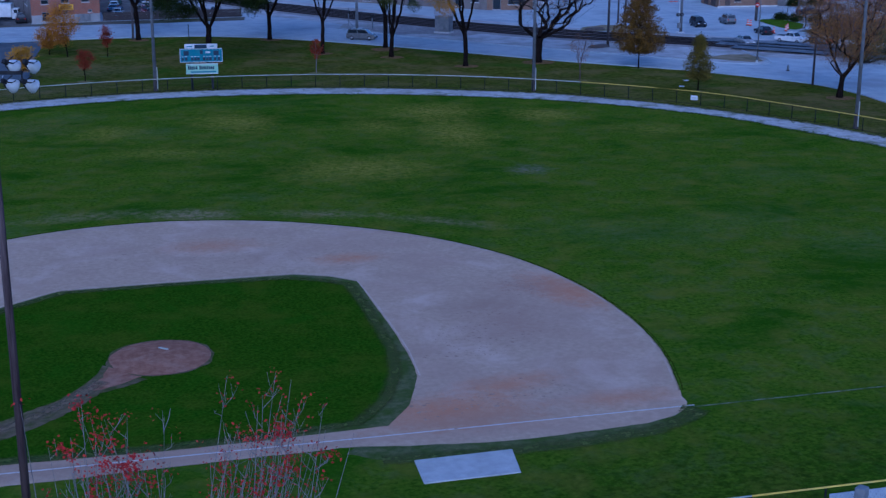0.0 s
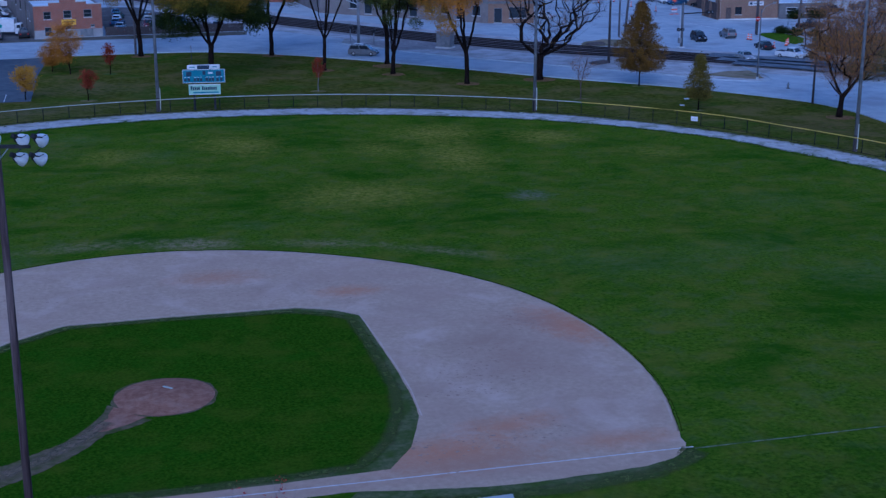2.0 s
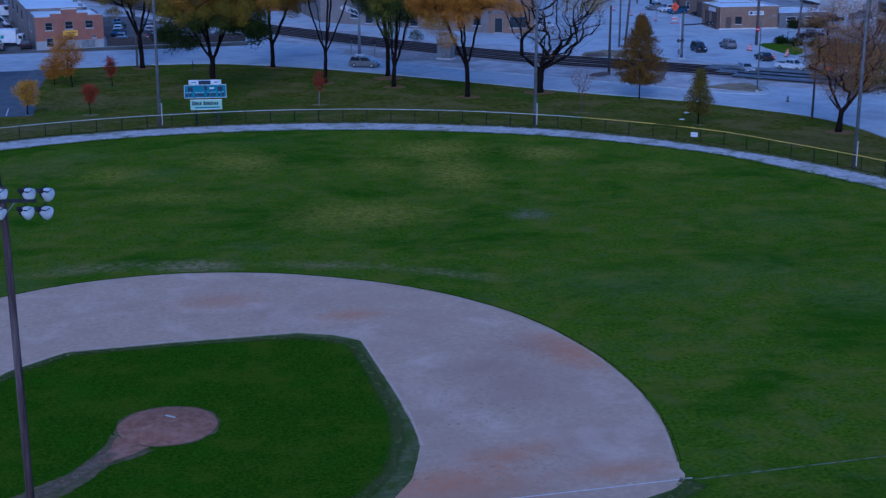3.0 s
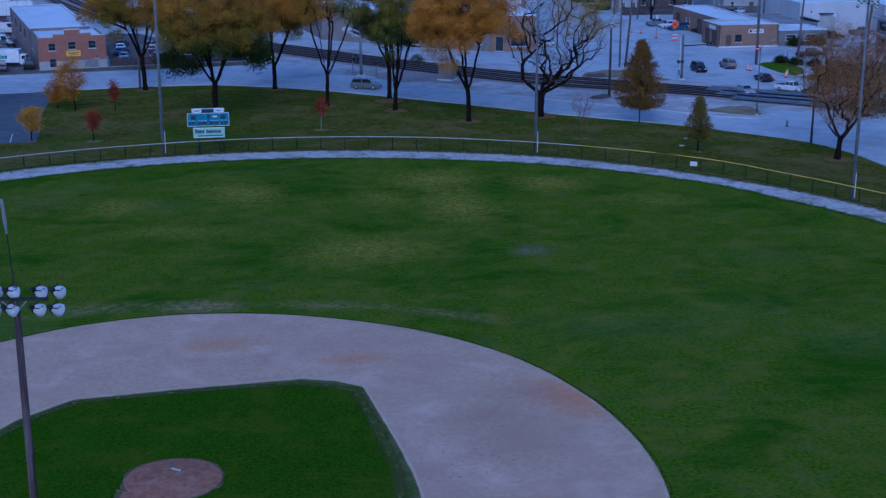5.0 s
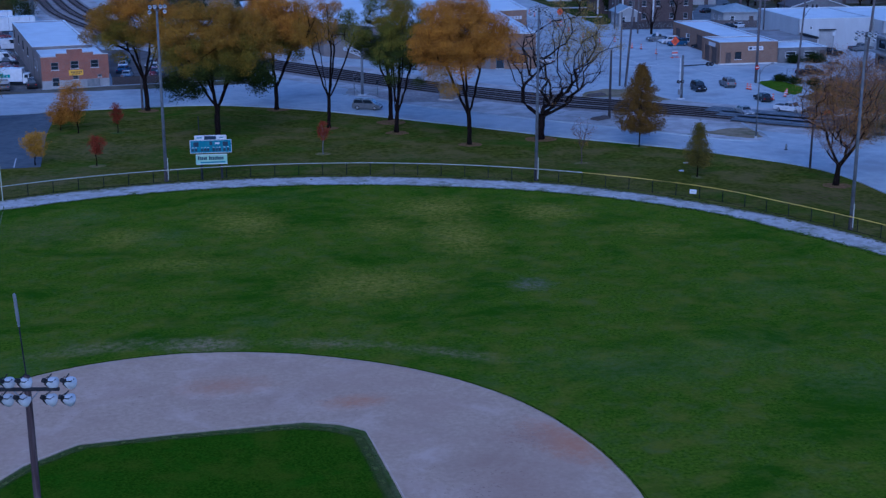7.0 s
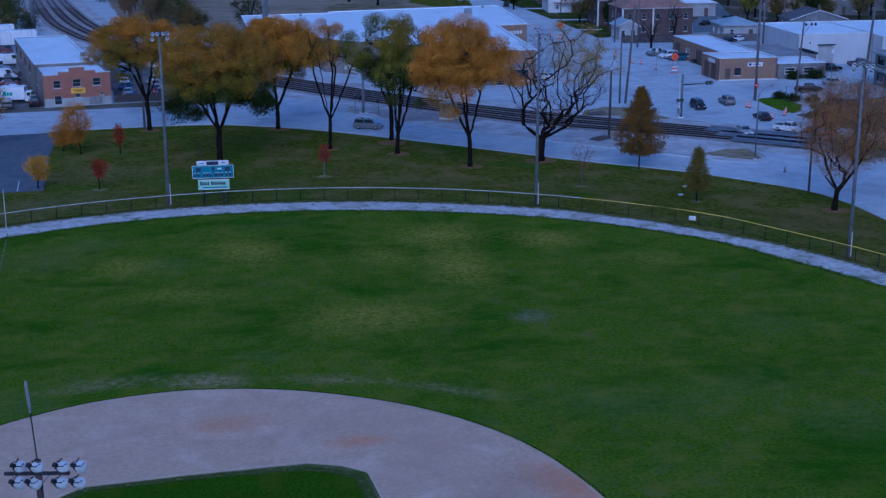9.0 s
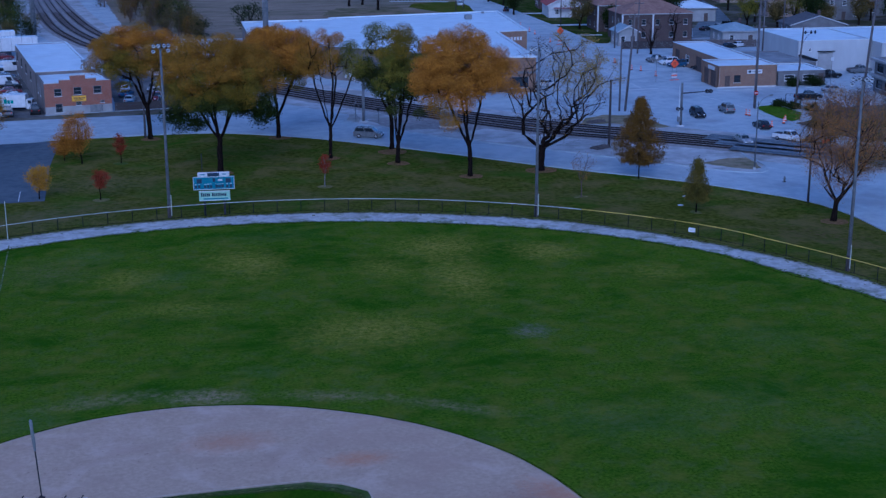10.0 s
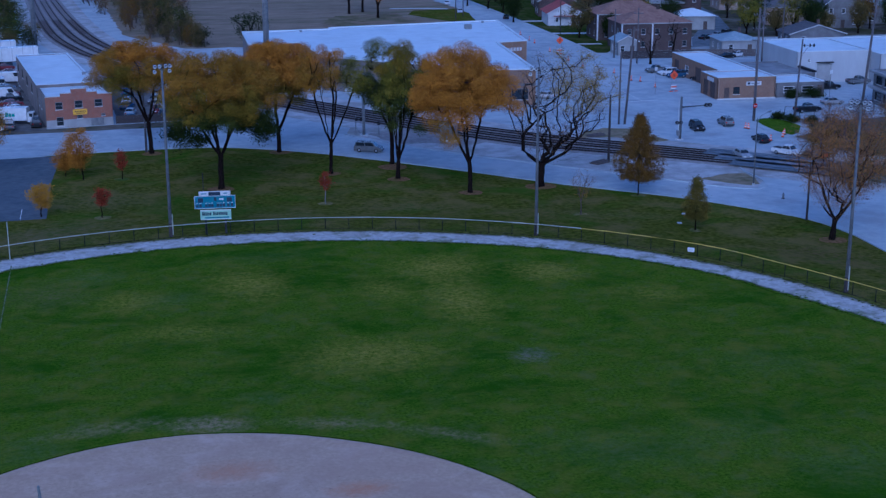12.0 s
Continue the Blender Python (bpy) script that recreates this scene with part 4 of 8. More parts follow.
# small flat patches that let one ground cover run into the next
def scatter(name, line, material, label, count, spread, shift, size, z, seed, drape=False):
    rng = random.Random(seed)
    vs, fs = [], []
    for _ in range(count):
        i = rng.randrange(len(line) - 1)
        (x0, y0), (x1, y1) = line[i][:2], line[i + 1][:2]
        f, ln = rng.random(), math.hypot(x1 - x0, y1 - y0) or 1.0
        o = rng.gauss(shift, spread)
        x, y = x0 + (x1 - x0) * f - (y1 - y0) / ln * o, y0 + (y1 - y0) * f + (x1 - x0) / ln * o
        h = size * rng.uniform(0.35, 1.5) * (1.0 if rng.random() < 0.85 else 1.8)
        b, a0 = len(vs), rng.uniform(0, 6.283)
        zz = (gz(x, y) if drape else 0.0) + z + 0.006 * rng.random()
        for k in range(6):
            r_ = h * rng.uniform(0.45, 1.1)
            vs.append((x + r_ * 1.25 * math.cos(a0 + k * 1.047), y + r_ * math.sin(a0 + k * 1.047), zz))
        fs.append(tuple(range(b, b + 6)))
    me = bpy.data.meshes.new(name)
    me.from_pydata(vs, [], fs)
    me.materials.append(material)
    tagged(new(name, me), label, "grass" if material is not M_DIRT else "dirt", kind="stuff")


scatter("border_grass", lush + lush[:1], M_INGRASS, "tufts of infield grass in the worn border", 2200, 0.14, -0.06, 0.06, 0.052, 33)
scatter("track_grass", t_in, M_TURF, "outfield grass creeping into the track", 1500, 0.30, -0.30, 0.09, 0.028, 40)
scatter("track_weeds", t_out, M_LAWN, "lawn grass creeping into the track", 1800, 0.38, 0.30, 0.09, 0.028, 41)


def fade_mat(name, a, b, scale, gain=1.7, cut=1.0):
    """A ground cover that thins out, with a broken edge, where its strip's cover value falls to nothing."""
    m = mat(name, a, b, 2.6, 0.95, bump=0.4, dist=0.04, **W)
    n, l = m.node_tree.nodes, m.node_tree.links
    cover = n.new("ShaderNodeAttribute")
    cover.attribute_name = "cover"
    nz = n.new("ShaderNodeTexNoise")
    nz.inputs["Scale"].default_value, nz.inputs["Detail"].default_value, nz.inputs["Roughness"].default_value = scale, 7, 0.7
    l.new(n.new("ShaderNodeNewGeometry").outputs["Position"], nz.inputs[0])
    up = n.new("ShaderNodeMath")
    up.operation = "MULTIPLY"
    up.inputs[1].default_value = gain
    l.new(cover.outputs["Fac"], up.inputs[0])
    sub = n.new("ShaderNodeMath")
    sub.operation = "MULTIPLY_ADD"
    sub.use_clamp = True
    l.new(nz.outputs[0], sub.inputs[0])
    sub.inputs[1].default_value = -cut * 1.5
    l.new(up.outputs[0], sub.inputs[2])
    l.new(sub.outputs[0], n["Principled BSDF"].inputs["Alpha"])
    return m


def feather(name, line, offsets, z, material, label, closed=False):
    """A strip along a line whose cover swells from nothing to full and back over four offsets to its left."""
    pts = [Vector(q[:2]) for q in line]
    n = len(pts)
    vs, fs, cover = [], [], []
    for i, q in enumerate(pts):
        a, b = (pts[i - 1], pts[(i + 1) % n]) if closed else (pts[max(i - 1, 0)], pts[min(i + 1, n - 1)])
        t = (b - a).normalized()
        for o, v in zip(offsets, (0.0, 1.0, 1.0, 0.0)):
            w = q + Vector((-t.y, t.x)) * o
            vs.append((w.x, w.y, z))
            cover.append(v)
    for i in range(n if closed else n - 1):
        j = (i + 1) % n
        for k in range(3):
            fs.append((i * 4 + k, j * 4 + k, j * 4 + k + 1, i * 4 + k + 1))
    me = bpy.data.meshes.new(name)
    me.from_pydata(vs, [], fs)
    me.attributes.new("cover", "FLOAT", "POINT").data.foreach_set("value", cover)
    me.materials.append(material)
    ob = tagged(new(name, me), label, "grass", kind="structure")
    ob.visible_shadow = False
    return ob


def even(line, step=0.4, closed=False):
    """The same line cut into even steps."""
    return ragged(line, step, 0.0, closed=closed) + ([] if closed else [tuple(line[-1])])


F_TURF = fade_mat("thinning_turf", (0.040, 0.078, 0.003), (0.072, 0.104, 0.010), 1.6)
F_LAWN = fade_mat("thinning_lawn", (0.050, 0.066, 0.008), (0.110, 0.104, 0.030), 1.5)
F_WORN = fade_mat("thinning_worn_grass", (0.050, 0.074, 0.016), (0.095, 0.104, 0.034), 2.0, 1.5)
F_PATH = fade_mat("thinning_path", (0.120, 0.100, 0.056), (0.210, 0.155, 0.104), 2.0, 1.5)
feather("turf_fringe", t_in, (-0.9, -0.05, 0.3, 0.6), 0.040, F_TURF, "outfield grass thinning out into the track")
feather("lawn_fringe", t_out, (-0.9, -0.5, 0.0, 1.3), 0.040, F_LAWN, "lawn thinning out into the track")
feather("rim_fringe", rim(-26, 118, 260), (-0.25, -0.10, -0.04, 0.24), 0.036, F_TURF, "outfield grass thinning out into the infield dirt")
feather("worn_fringe", even(lush, closed=True), (-0.75, -0.25, 0.05, 0.7), 0.062, F_WORN, "worn grass along the infield grass", True)
feather("path_fringe", even([(9.9, 9.4), (8.6, 7.5), (7.0, 5.7), (4.6, 3.8), (2.2, 2.2)]), (-0.9, -0.15, 0.15, 0.9), 0.070, F_PATH, "trodden dirt along the mound path")
feather("skirt_fringe", even(skirt[1:7]), (-0.9, -0.2, 0.3, 0.9), 0.034, F_WORN, "worn grass beside the first base line")

# clods and cleat marks on the infield
for k, (line, count, spread) in enumerate((([(28.6, 8.5), (29.0, 12.0), (30.5, 15.5)], 300, 1.5), ([(33.0, 17.5), (34.2, 20.5)], 90, 0.9), ([(23.5, 2.2), (27.5, 2.8), (31, 4)], 160, 0.8), ([(14, 29), (20, 29.5), (26, 27)], 110, 1.6), ([(4, 30), (12, 31.5)], 70, 1.6))):
    scatter("cleat_marks", line, M_CLOD, "dark cleat marks scuffed into the dirt", count, spread, 0.0, 0.05, 0.030, 44 + k)

# ---- outfield fence ----
def build_fence(label, pts, height, caps, post_h=None):
    """pts: post places (x, y). caps: (first, last, material, label) for stretches of top rail."""
    th = thing("chain_link_fence", label, "fence")
    bm_p = finish("post", T([(0, 0, -0.1), (0, 0, height)], 0.045, 8), M_FENCE)
    for x, y in pts:
        ob = new("post", bm_p)
        ob.parent = th
        ob.location = (x, y, gz(x, y))
    for a, b, m, lab in caps:
        part("top_rail", T([(x, y, gz(x, y) + height + 0.03) for x, y in pts[a:b + 1]], 0.038, 8), m, th, lab, smooth=True)
    part("bottom_rail", T([(x, y, gz(x, y) + 0.08) for x, y in pts], 0.02, 5), M_FENCE, th)
    vs, fs = [], []
    for (x0, y0), (x1, y1) in zip(pts, pts[1:]):
        d = Vector((x1 - x0, y1 - y0, 0))
        ln = d.length
        d.normalize()
        k = int(ln / 0.16)
        for j in range(k):
            for s in (1, -1):
                xa, xb = j * 0.16, j * 0.16 + s * height * 0.6
                za, zb = 0.08, height
                if xb < 0:
                    zb = za + (zb - za) * xa / (xa - xb)
                    xb = 0
                if xb > ln:
                    zb = za + (zb - za) * (ln - xa) / (xb - xa)
                    xb = ln
                g = gz(x0, y0)
                base = len(vs)
                for q, z in ((xa, za), (xa + 0.004, za), (xb + 0.004, zb), (xb, zb)):
                    vs.append((x0 + d.x * q, y0 + d.y * q, g + z))
                fs.append((base, base + 1, base + 2, base + 3))
    me = bpy.data.meshes.new("wire_mesh")
    me.from_pydata(vs, [], fs)
    me.materials.append(M_FENCE)
    ob = new("wire_mesh", me)
    ob.parent = th
    tagged(ob, "grey chain-link wire", kind="stuff")
    return th


STEP = math.degrees(2.64 / FR)
posts = [polar(-14 + STEP * k, FENCE) for k in range(76)]
posts = [(x, y) for x, y in posts if x > -20 or y > 70]
yellow_from = next(i for i, p in enumerate(posts) if p[0] < 60.5 and p[1] > 60)
build_fence("low chain-link outfield fence with a pale and yellow top cap", posts, 1.34,
            [(0, yellow_from, M_YELLOW, "yellow plastic fence cap"), (yellow_from, len(posts) - 1, M_PALECAP, "pale fence cap")])
side = [(27 + 3.05 * k, -11.35) for k in range(14)]
build_fence("low chain-link fence along the first base side", side, 1.2, [(0, 2, M_PALECAP, "white fence cap"), (2, 13, M_YELLOW, "yellow plastic fence cap")])
single("walkway", prism(bmesh.new(), [(30, -15.5), (72, -15.5), (72, -9.9), (37.3, -9.75), (36.6, -11.0), (30, -12.0)], 0, 0.06), M_CONCRETE, "pale concrete walkway behind the fence", "walkway", kind="structure")


lot_fence = [(119.6 + 2.6 * k, 149.5 - 0.25 * k) for k in range(9)]
build_fence("grey chain-link fence beside the corner lawn", lot_fence, 1.7, [(0, 8, M_GALV, "galvanized top rail")])


def build_bin():
    th = thing("utility_box", "grey metal utility box on a dark stand behind the fence", "utility box", at=(37.42, -11.75, 0.06), rz=35)
    part("housing", B(-0.22, 0.22, -0.2, 0.2, 0.75, 1.22, bevel=0.03), M_GALV, th)
    part("stand", T([(0, 0, 0), (0, 0, 0.76)], 0.04, 8), M_DARK, th)
    part("base_plate", B(-0.2, 0.2, -0.2, 0.2, 0, 0.03, bevel=0.008), M_DARK, th)


build_bin()

# white board on the fence and two small pale plates in the grass behind it
bx, by = 68.75, 72.9
th = thing("distance_board", "small white board fixed to the outfield fence", "sign", at=(bx, by, 0.55), rz=-42)
part("panel", B(-0.36, 0.36, -0.02, 0.02, 0.05, 0.50, bevel=0.008), M_WHITE, th)
for k in range(3):
    part("number_bar", B(-0.22 + 0.16 * k, -0.11 + 0.16 * k, -0.032, -0.019, 0.2, 0.36), M_PALECAP, th, "faded grey bar")
for x, y, a in ((76.9, 93.0, 12), (74.6, 89.1, -8)):
    single("ground_plate", B(-0.26, 0.26, -0.2, 0.2, 0, 0.09, bevel=0.02), M_CONCRETE, "small pale concrete cover plate in the lawn", "cover plate", at=(x, y, gz(x, y)), rz=a)


# ---- floodlights ----
def floodlight(parent, x, y, z, tilt, turn, s=1.0):
    """One bowl-shaped floodlight under its ballast box."""
    m = pose(x, y, z, 0, 0, turn) @ pose(0, 0, 0, tilt, 0, 0)
    bm = bmesh.new()
    prof = [(0.08, 0.05), (0.05, 0.11), (-0.04, 0.17), (-0.16, 0.215), (-0.27, 0.235), (-0.30, 0.235), (-0.285, 0.215), (-0.16, 0.19), (-0.02, 0.12)]
    rings = [[bm.verts.new((r * s * math.cos(2 * math.pi * k / 14), d * s, r * s * math.sin(2 * math.pi * k / 14))) for k in range(14)] for d, r in prof]
    for a, b in zip(rings, rings[1:]):
        for k in range(14):
            bm.faces.new((a[k], a[(k + 1) % 14], b[(k + 1) % 14], b[k]))
    bm.faces.new(rings[0][::-1])
    bmesh.ops.transform(bm, matrix=m, verts=bm.verts)
    head = part("floodlight", bm, M_LAMP, parent, "white bowl-shaped floodlight", smooth=True)
    bm = T([(0, -0.02 * s, 0), (0, -0.10 * s, 0)], [0.15 * s, 0.175 * s], 14)
    bmesh.ops.transform(bm, matrix=m, verts=bm.verts)
    part("lens", bm, M_LENS, head, "grey lamp glass")
    bm = box(bmesh.new(), -0.075 * s, 0.075 * s, 0.07 * s, 0.26 * s, -0.07 * s, 0.09 * s, bevel=0.02)
    bmesh.ops.transform(bm, matrix=m, verts=bm.verts)
    part("ballast_housing", bm, M_DARK, head, "dark ballast housing")
    for q in (-1, 1):
        # the yoke's two ears clamp the bowl at its sides
        bm = T([(q * 0.10 * s, 0.20 * s, 0.0), (q * 0.23 * s, 0.02 * s, 0.04 * s), (q * 0.22 * s, -0.10 * s, 0.16 * s)], 0.024 * s, 6)
        bmesh.ops.transform(bm, matrix=m, verts=bm.verts)
        part("yoke_ear", bm, M_DARK, head)
    bm = T([(0.02, 0.05 * s, 0.10 * s), (0.03, -0.06 * s, 0.30 * s)], 0.022 * s, 6)
    bmesh.ops.transform(bm, matrix=m, verts=bm.verts)
    part("aiming_bolt", bm, M_DARK, head)
    part("bracket", T([m @ Vector((0, 0.1, -0.08)), (x, y + 0.02, z - 0.22 * s if z > 0 else z)], 0.03 * s, 6), M_DARK, head)


def light_mast(at, rz, height, material, label, rows, whip=0.0, r0=0.2, r1=0.12, arm=1.25, tilt=28, aim=0, s=0.85, lean=0.0, lower=None):
    th = thing("floodlight_mast", label, "light pole", at=at, rz=rz, group="floodlight masts round the field")
    part("pole", T([(lean * 1.05, 0, -0.2), (lean * 0.5, 0, height * 0.5), (0, 0, height)], [r0, (r0 + r1) / 2, r1], 14), material, th, smooth=True)
    for z, xs in rows:
        part("crossarm", B(-arm, arm, -0.20, -0.10, z - 0.05, z + 0.05, bevel=0.01), M_DARK, th)
        for q in (-1, 1):
            part("brace", T([(q * 0.7 * arm * 0.6, -0.14, z), (0, -0.1, z - 0.5)], 0.02, 6), M_GALV, th)
        for x in xs:
            floodlight(th, x, -0.16, z + 0.24, tilt, aim + 14 * random.uniform(-1, 1), s)
            if lower is None or x in lower:
                floodlight(th, x - 0.08, -0.16, z - 0.30, tilt, aim + 14 * random.uniform(-1, 1), s)
    if whip:
        part("mast_rod", T([(0, 0, height - 0.1), (-0.09, 0, height + whip * 0.62)], 0.022, 6), M_DARK, th)
        part("mast_tip", T([(-0.088, 0, height + whip * 0.6), (-0.105, 0, height + whip * 0.72), (-0.145, 0, height + whip * 0.98), (-0.15, 0, height + whip)], [0.035, 0.055, 0.05, 0.015], 8), M_GALV, th)
    return th


light_mast((7.66, -13.4, 0), -13, 18.55, M_MASTWOOD, "tall weathered wooden floodlight pole with eight lamps", [(18.17, (-0.62, -0.12, 0.68, 1.22))], 2.6, 0.142, 0.105, 1.0, aim=140, lean=0.05)
for (x, y), rz, h in (((16.55, 94.7), 8, 19.1), ((55.75, 85.2), -22, 18.7), ((78.25, 58.1), -48, 18.6)):
    th = light_mast((x, y, gz(x, y)), rz + 8, h, M_MAST, "tall grey steel floodlight mast behind the outfield fence", [(h - 0.35, (-0.82, -0.34, 0.34, 0.82))], 0, 0.19, 0.11, 1.0, s=0.85, lower=(-0.82, 0.82))
    part("cable_guard", T([(0.2, -0.16, 0.25), (0.2, -0.16, 2.6)], 0.05, 8), M_PALECAP, th, "pale conduit guard")
    part("foot_band", T([(0, 0, 0.02), (0, 0, 1.5)], 0.225, 12), M_DARKPOLE, th, "dark footing sleeve")

# foul pole at the left field corner
th = thing("foul_pole", "thin pale foul pole at the fence corner", "foul pole", at=(-0.25, 89.6, 0))
part("pole", T([(0, 0, -0.1), (0, 0, 4.1)], 0.04, 8), M_PALECAP, th)
part("sleeve", T([(0, 0, 0), (0, 0, 0.35)], 0.06, 8), M_PALECAP, th)


# ---- scoreboard ----
def build_scoreboard():
    th = thing("scoreboard", "blue baseball scoreboard with a pale green sponsor panel", "scoreboard", at=(21.5, 94.55, 0), rz=-5)
    for x in (-1.08, 1.08):
        part("post", B(x - 0.12, x + 0.12, 0.10, 0.34, -0.1, 4.6, bevel=0.01), M_DARK, th)
    part("antenna", T([(-1.2, 0.2, 4.3), (-1.22, 0.2, 7.0)], 0.04, 6), M_DARK, th)
    part("display_case", B(-2.22, 2.22, -0.1, 0.1, 3.0, 4.42, bevel=0.02), M_SBLUE, th)
    part("header_panel", B(-1.73, 1.73, -0.08, 0.08, 4.46, 4.92, bevel=0.015), M_WHITE, th, "white header panel")
    part("header_window", B(-0.68, 0.62, -0.10, -0.082, 4.47, 4.86), M_SDARK, th, "dark clock window")
    for x0, x1 in ((-1.5, -0.9), (0.95, 1.4)):
        part("header_bar", B(x0, x1, -0.096, -0.082, 4.62, 4.74), M_SBLUE, th, "faint lettering bar")
    for z0, z1, x0, x1 in ((2.99, 3.04, -2.24, 2.24), (4.38, 4.43, -2.24, 2.24)):
        part("trim_bar", B(x0, x1, -0.118, -0.102, z0, z1), M_WHITE, th, "white edge trim")
    for x in (-2.24, 2.19):
        part("trim_bar", B(x, x + 0.05, -0.118, -0.102, 3.05, 4.37), M_WHITE, th, "white edge trim")
    for x0, x1, z0, z1 in ((-1.85, -1.3, 3.72, 4.2), (1.3, 1.85, 3.72, 4.2), (-0.12, 0.18, 3.85, 4.25)):
        part("digit_window", B(x0, x1, -0.116, -0.102, z0, z1), M_SDARK, th, "dark digit window")
    part("score_window", B(0.48, 0.95, -0.116, -0.102, 3.95, 4.12), M_WHITE, th, "lit white panel")
    for k, x in enumerate((-1.95, -1.6, -0.95, -0.62, -0.30, 0.30, 0.62, 0.95, 1.45, 1.85)):
        w = 0.13
        part("digit_window", B(x - w, x + w, -0.116, -0.102, 3.18, 3.46 + 0.05 * (k % 2)), M_SDARK, th, "dark digit window")
        part("caption_bar", B(x - 0.10, x + 0.10, -0.114, -0.102, 3.58, 3.63), M_WHITE, th, "white caption bar")
    part("sponsor_panel", B(-1.66, 1.72, -0.06, 0.06, 1.72, 2.82, bevel=0.015), M_SGREEN, th, "pale green sponsor panel")
    part("sponsor_edge", B(-1.66, 1.72, -0.072, -0.061, 2.74, 2.82), M_WHITE, th)
    part("sponsor_edge", B(-1.66, 1.72, -0.072, -0.061, 1.72, 1.78), M_WHITE, th)
    rng = random.Random(5)
    x = -1.45
    for n_l in (5, 8):
        for k in range(n_l):
            w = 0.13 + 0.05 * rng.random()
            part("lettering_bar", B(x, x + w, -0.074, -0.061, 2.20, 2.52 + 0.10 * (k == 0) + 0.05 * rng.random()), M_SDARK, th, "dark green lettering bar")
            x += w + 0.045
        x += 0.16
    part("swoosh", B(-1.2, 1.5, -0.073, -0.061, 1.86, 2.02), M_SBLUE, th, "blue-green stripe")


build_scoreboard()

# ---- trees ----
def grow(rng, fork, lean, crown, n_targets, r_trunk, hollow=0.35, seg=0.9, wig=0.12, limbs=4, rmin=0.018, limb_r=0.42, limb_z=(0.30, 0.55), dome=False, taper=0.5):
    """A branching frame that reaches a cloud of points inside the crown. crown: (cx, cy, z_low, z_top, rx, ry) round the base.
    Returns the branch meshes' runs [(points, radii)] and the tips."""
    cx, cy, zl, zt, rx, ry = crown
    pos, par = [Vector((0, 0, -0.2))], [-1]
    k = max(int(fork / 0.8), 2)
    for i in range(1, k + 1):
        f = i / k
        pos.append(Vector((lean[0] * f + 0.05 * rng.uniform(-1, 1), lean[1] * f + 0.05 * rng.uniform(-1, 1), fork * f)))
        par.append(len(pos) - 2)
    first = len(pos) - 1
    zm, h = (zl + zt) / 2, (zt - zl) / 2
    low = len(pos)
    a0 = rng.uniform(0, 6.28)
    for q in range(limbs):
        # main limbs rise steeply from the fork before they spread
        a = a0 + 6.283 * q / limbs + rng.uniform(-0.35, 0.35)
        zz = zl + (zt - zl) * rng.uniform(*limb_z)
        goal = Vector((cx * 0.8 + math.cos(a) * rx * limb_r * rng.uniform(0.7, 1.15), cy * 0.8 + math.sin(a) * ry * limb_r, zz))
        s0 = pos[first]
        m, last = max(int((goal - s0).length / seg), 3), first
        for j in range(1, m + 1):
            f = j / m
            w = Vector((s0.x + (goal.x - s0.x) * f ** 0.85, s0.y + (goal.y - s0.y) * f ** 0.85, s0.z + (goal.z - s0.z) * f))
            w += Vector((rng.uniform(-1, 1), rng.uniform(-1, 1), 0)) * 0.09
            pos.append(w)
            par.append(last)
            last = len(pos) - 1
    tg = []
    while len(tg) < n_targets:
        u = Vector((rng.uniform(-1, 1), rng.uniform(-1, 1), rng.uniform(-1, 1)))
        if not hollow < u.length < 1:
            continue
        wide = 0.50 + 0.50 * min(1.0, (u.z + 1) * 0.95)
        p = Vector((cx + u.x * rx * wide, cy + u.y * ry * wide, zm + u.z * h))
        if dome:
            # umbrella: a domed top over a flatter, uneven underside
            p = Vector((cx + u.x * rx, cy + u.y * ry, zl + (zt - zl) * (0.34 + (0.66 if u.z > 0 else 0.40) * u.z + (0.16 * (1 - u.x * u.x - u.y * u.y) if u.z < 0 else 0))))
        w = 0.8 + 0.35 * noise.noise((p.x * 0.35 + rng.random() * 0.01, p.y * 0.35, p.z * 0.35))
        if u.length < w + 0.22:
            tg.append(p)
    tg.sort(key=lambda p: (p - pos[first]).length)
    tips = []
    floor_z = fork + (zl - fork) * 0.55
    for p in tg:
        best, bd = first, 1e9
        for i in range(low if limbs else first, len(pos)):
            q = pos[i]
            if limbs and q.z < floor_z:
                continue
            d = (p - q).length
            if q.z > p.z - 0.15 * d:
                d *= 1.0 + 1.2 * (q.z - (p.z - 0.15 * d)) / max(d, 0.1)
            d += 0.12 * (q - pos[first]).length
            if d < bd * 1.3:
                g = q - pos[par[i]]
                d *= 1.35 - 0.35 * (p - q).dot(g) / max((p - q).length * g.length, 1e-6)
            if d < bd:
                best, bd = i, d
        q = pos[best]
        m = max(int((p - q).length / seg), 1)
        side = Vector((rng.uniform(-1, 1), rng.uniform(-1, 1), rng.uniform(-0.3, 0.6)))
        last = best
        for j in range(1, m + 1):
            f = j / m
            w = q.lerp(p, f) + side * wig * (p - q).length * math.sin(math.pi * f) + Vector((0, 0, 0.05 * (p - q).length * math.sin(math.pi * f)))
            w += Vector((rng.uniform(-1, 1), rng.uniform(-1, 1), rng.uniform(-1, 1))) * 0.045
            pos.append(w)
            par.append(last)
            last = len(pos) - 1
        tips.append(last)
    load = [0.0] * len(pos)
    for t in tips:
        i = t
        while i >= 0:
            load[i] += 1
            i = par[i]
    top = max(load)
    rad = [max(r_trunk * (v / top) ** taper, rmin) if v else rmin for v in load]
    kids = {}
    for i, p in enumerate(par):
        if p >= 0:
            kids.setdefault(p, []).append(i)
    runs, stack = [], [(0, None)]
    while stack:
        i, frm = stack.pop()
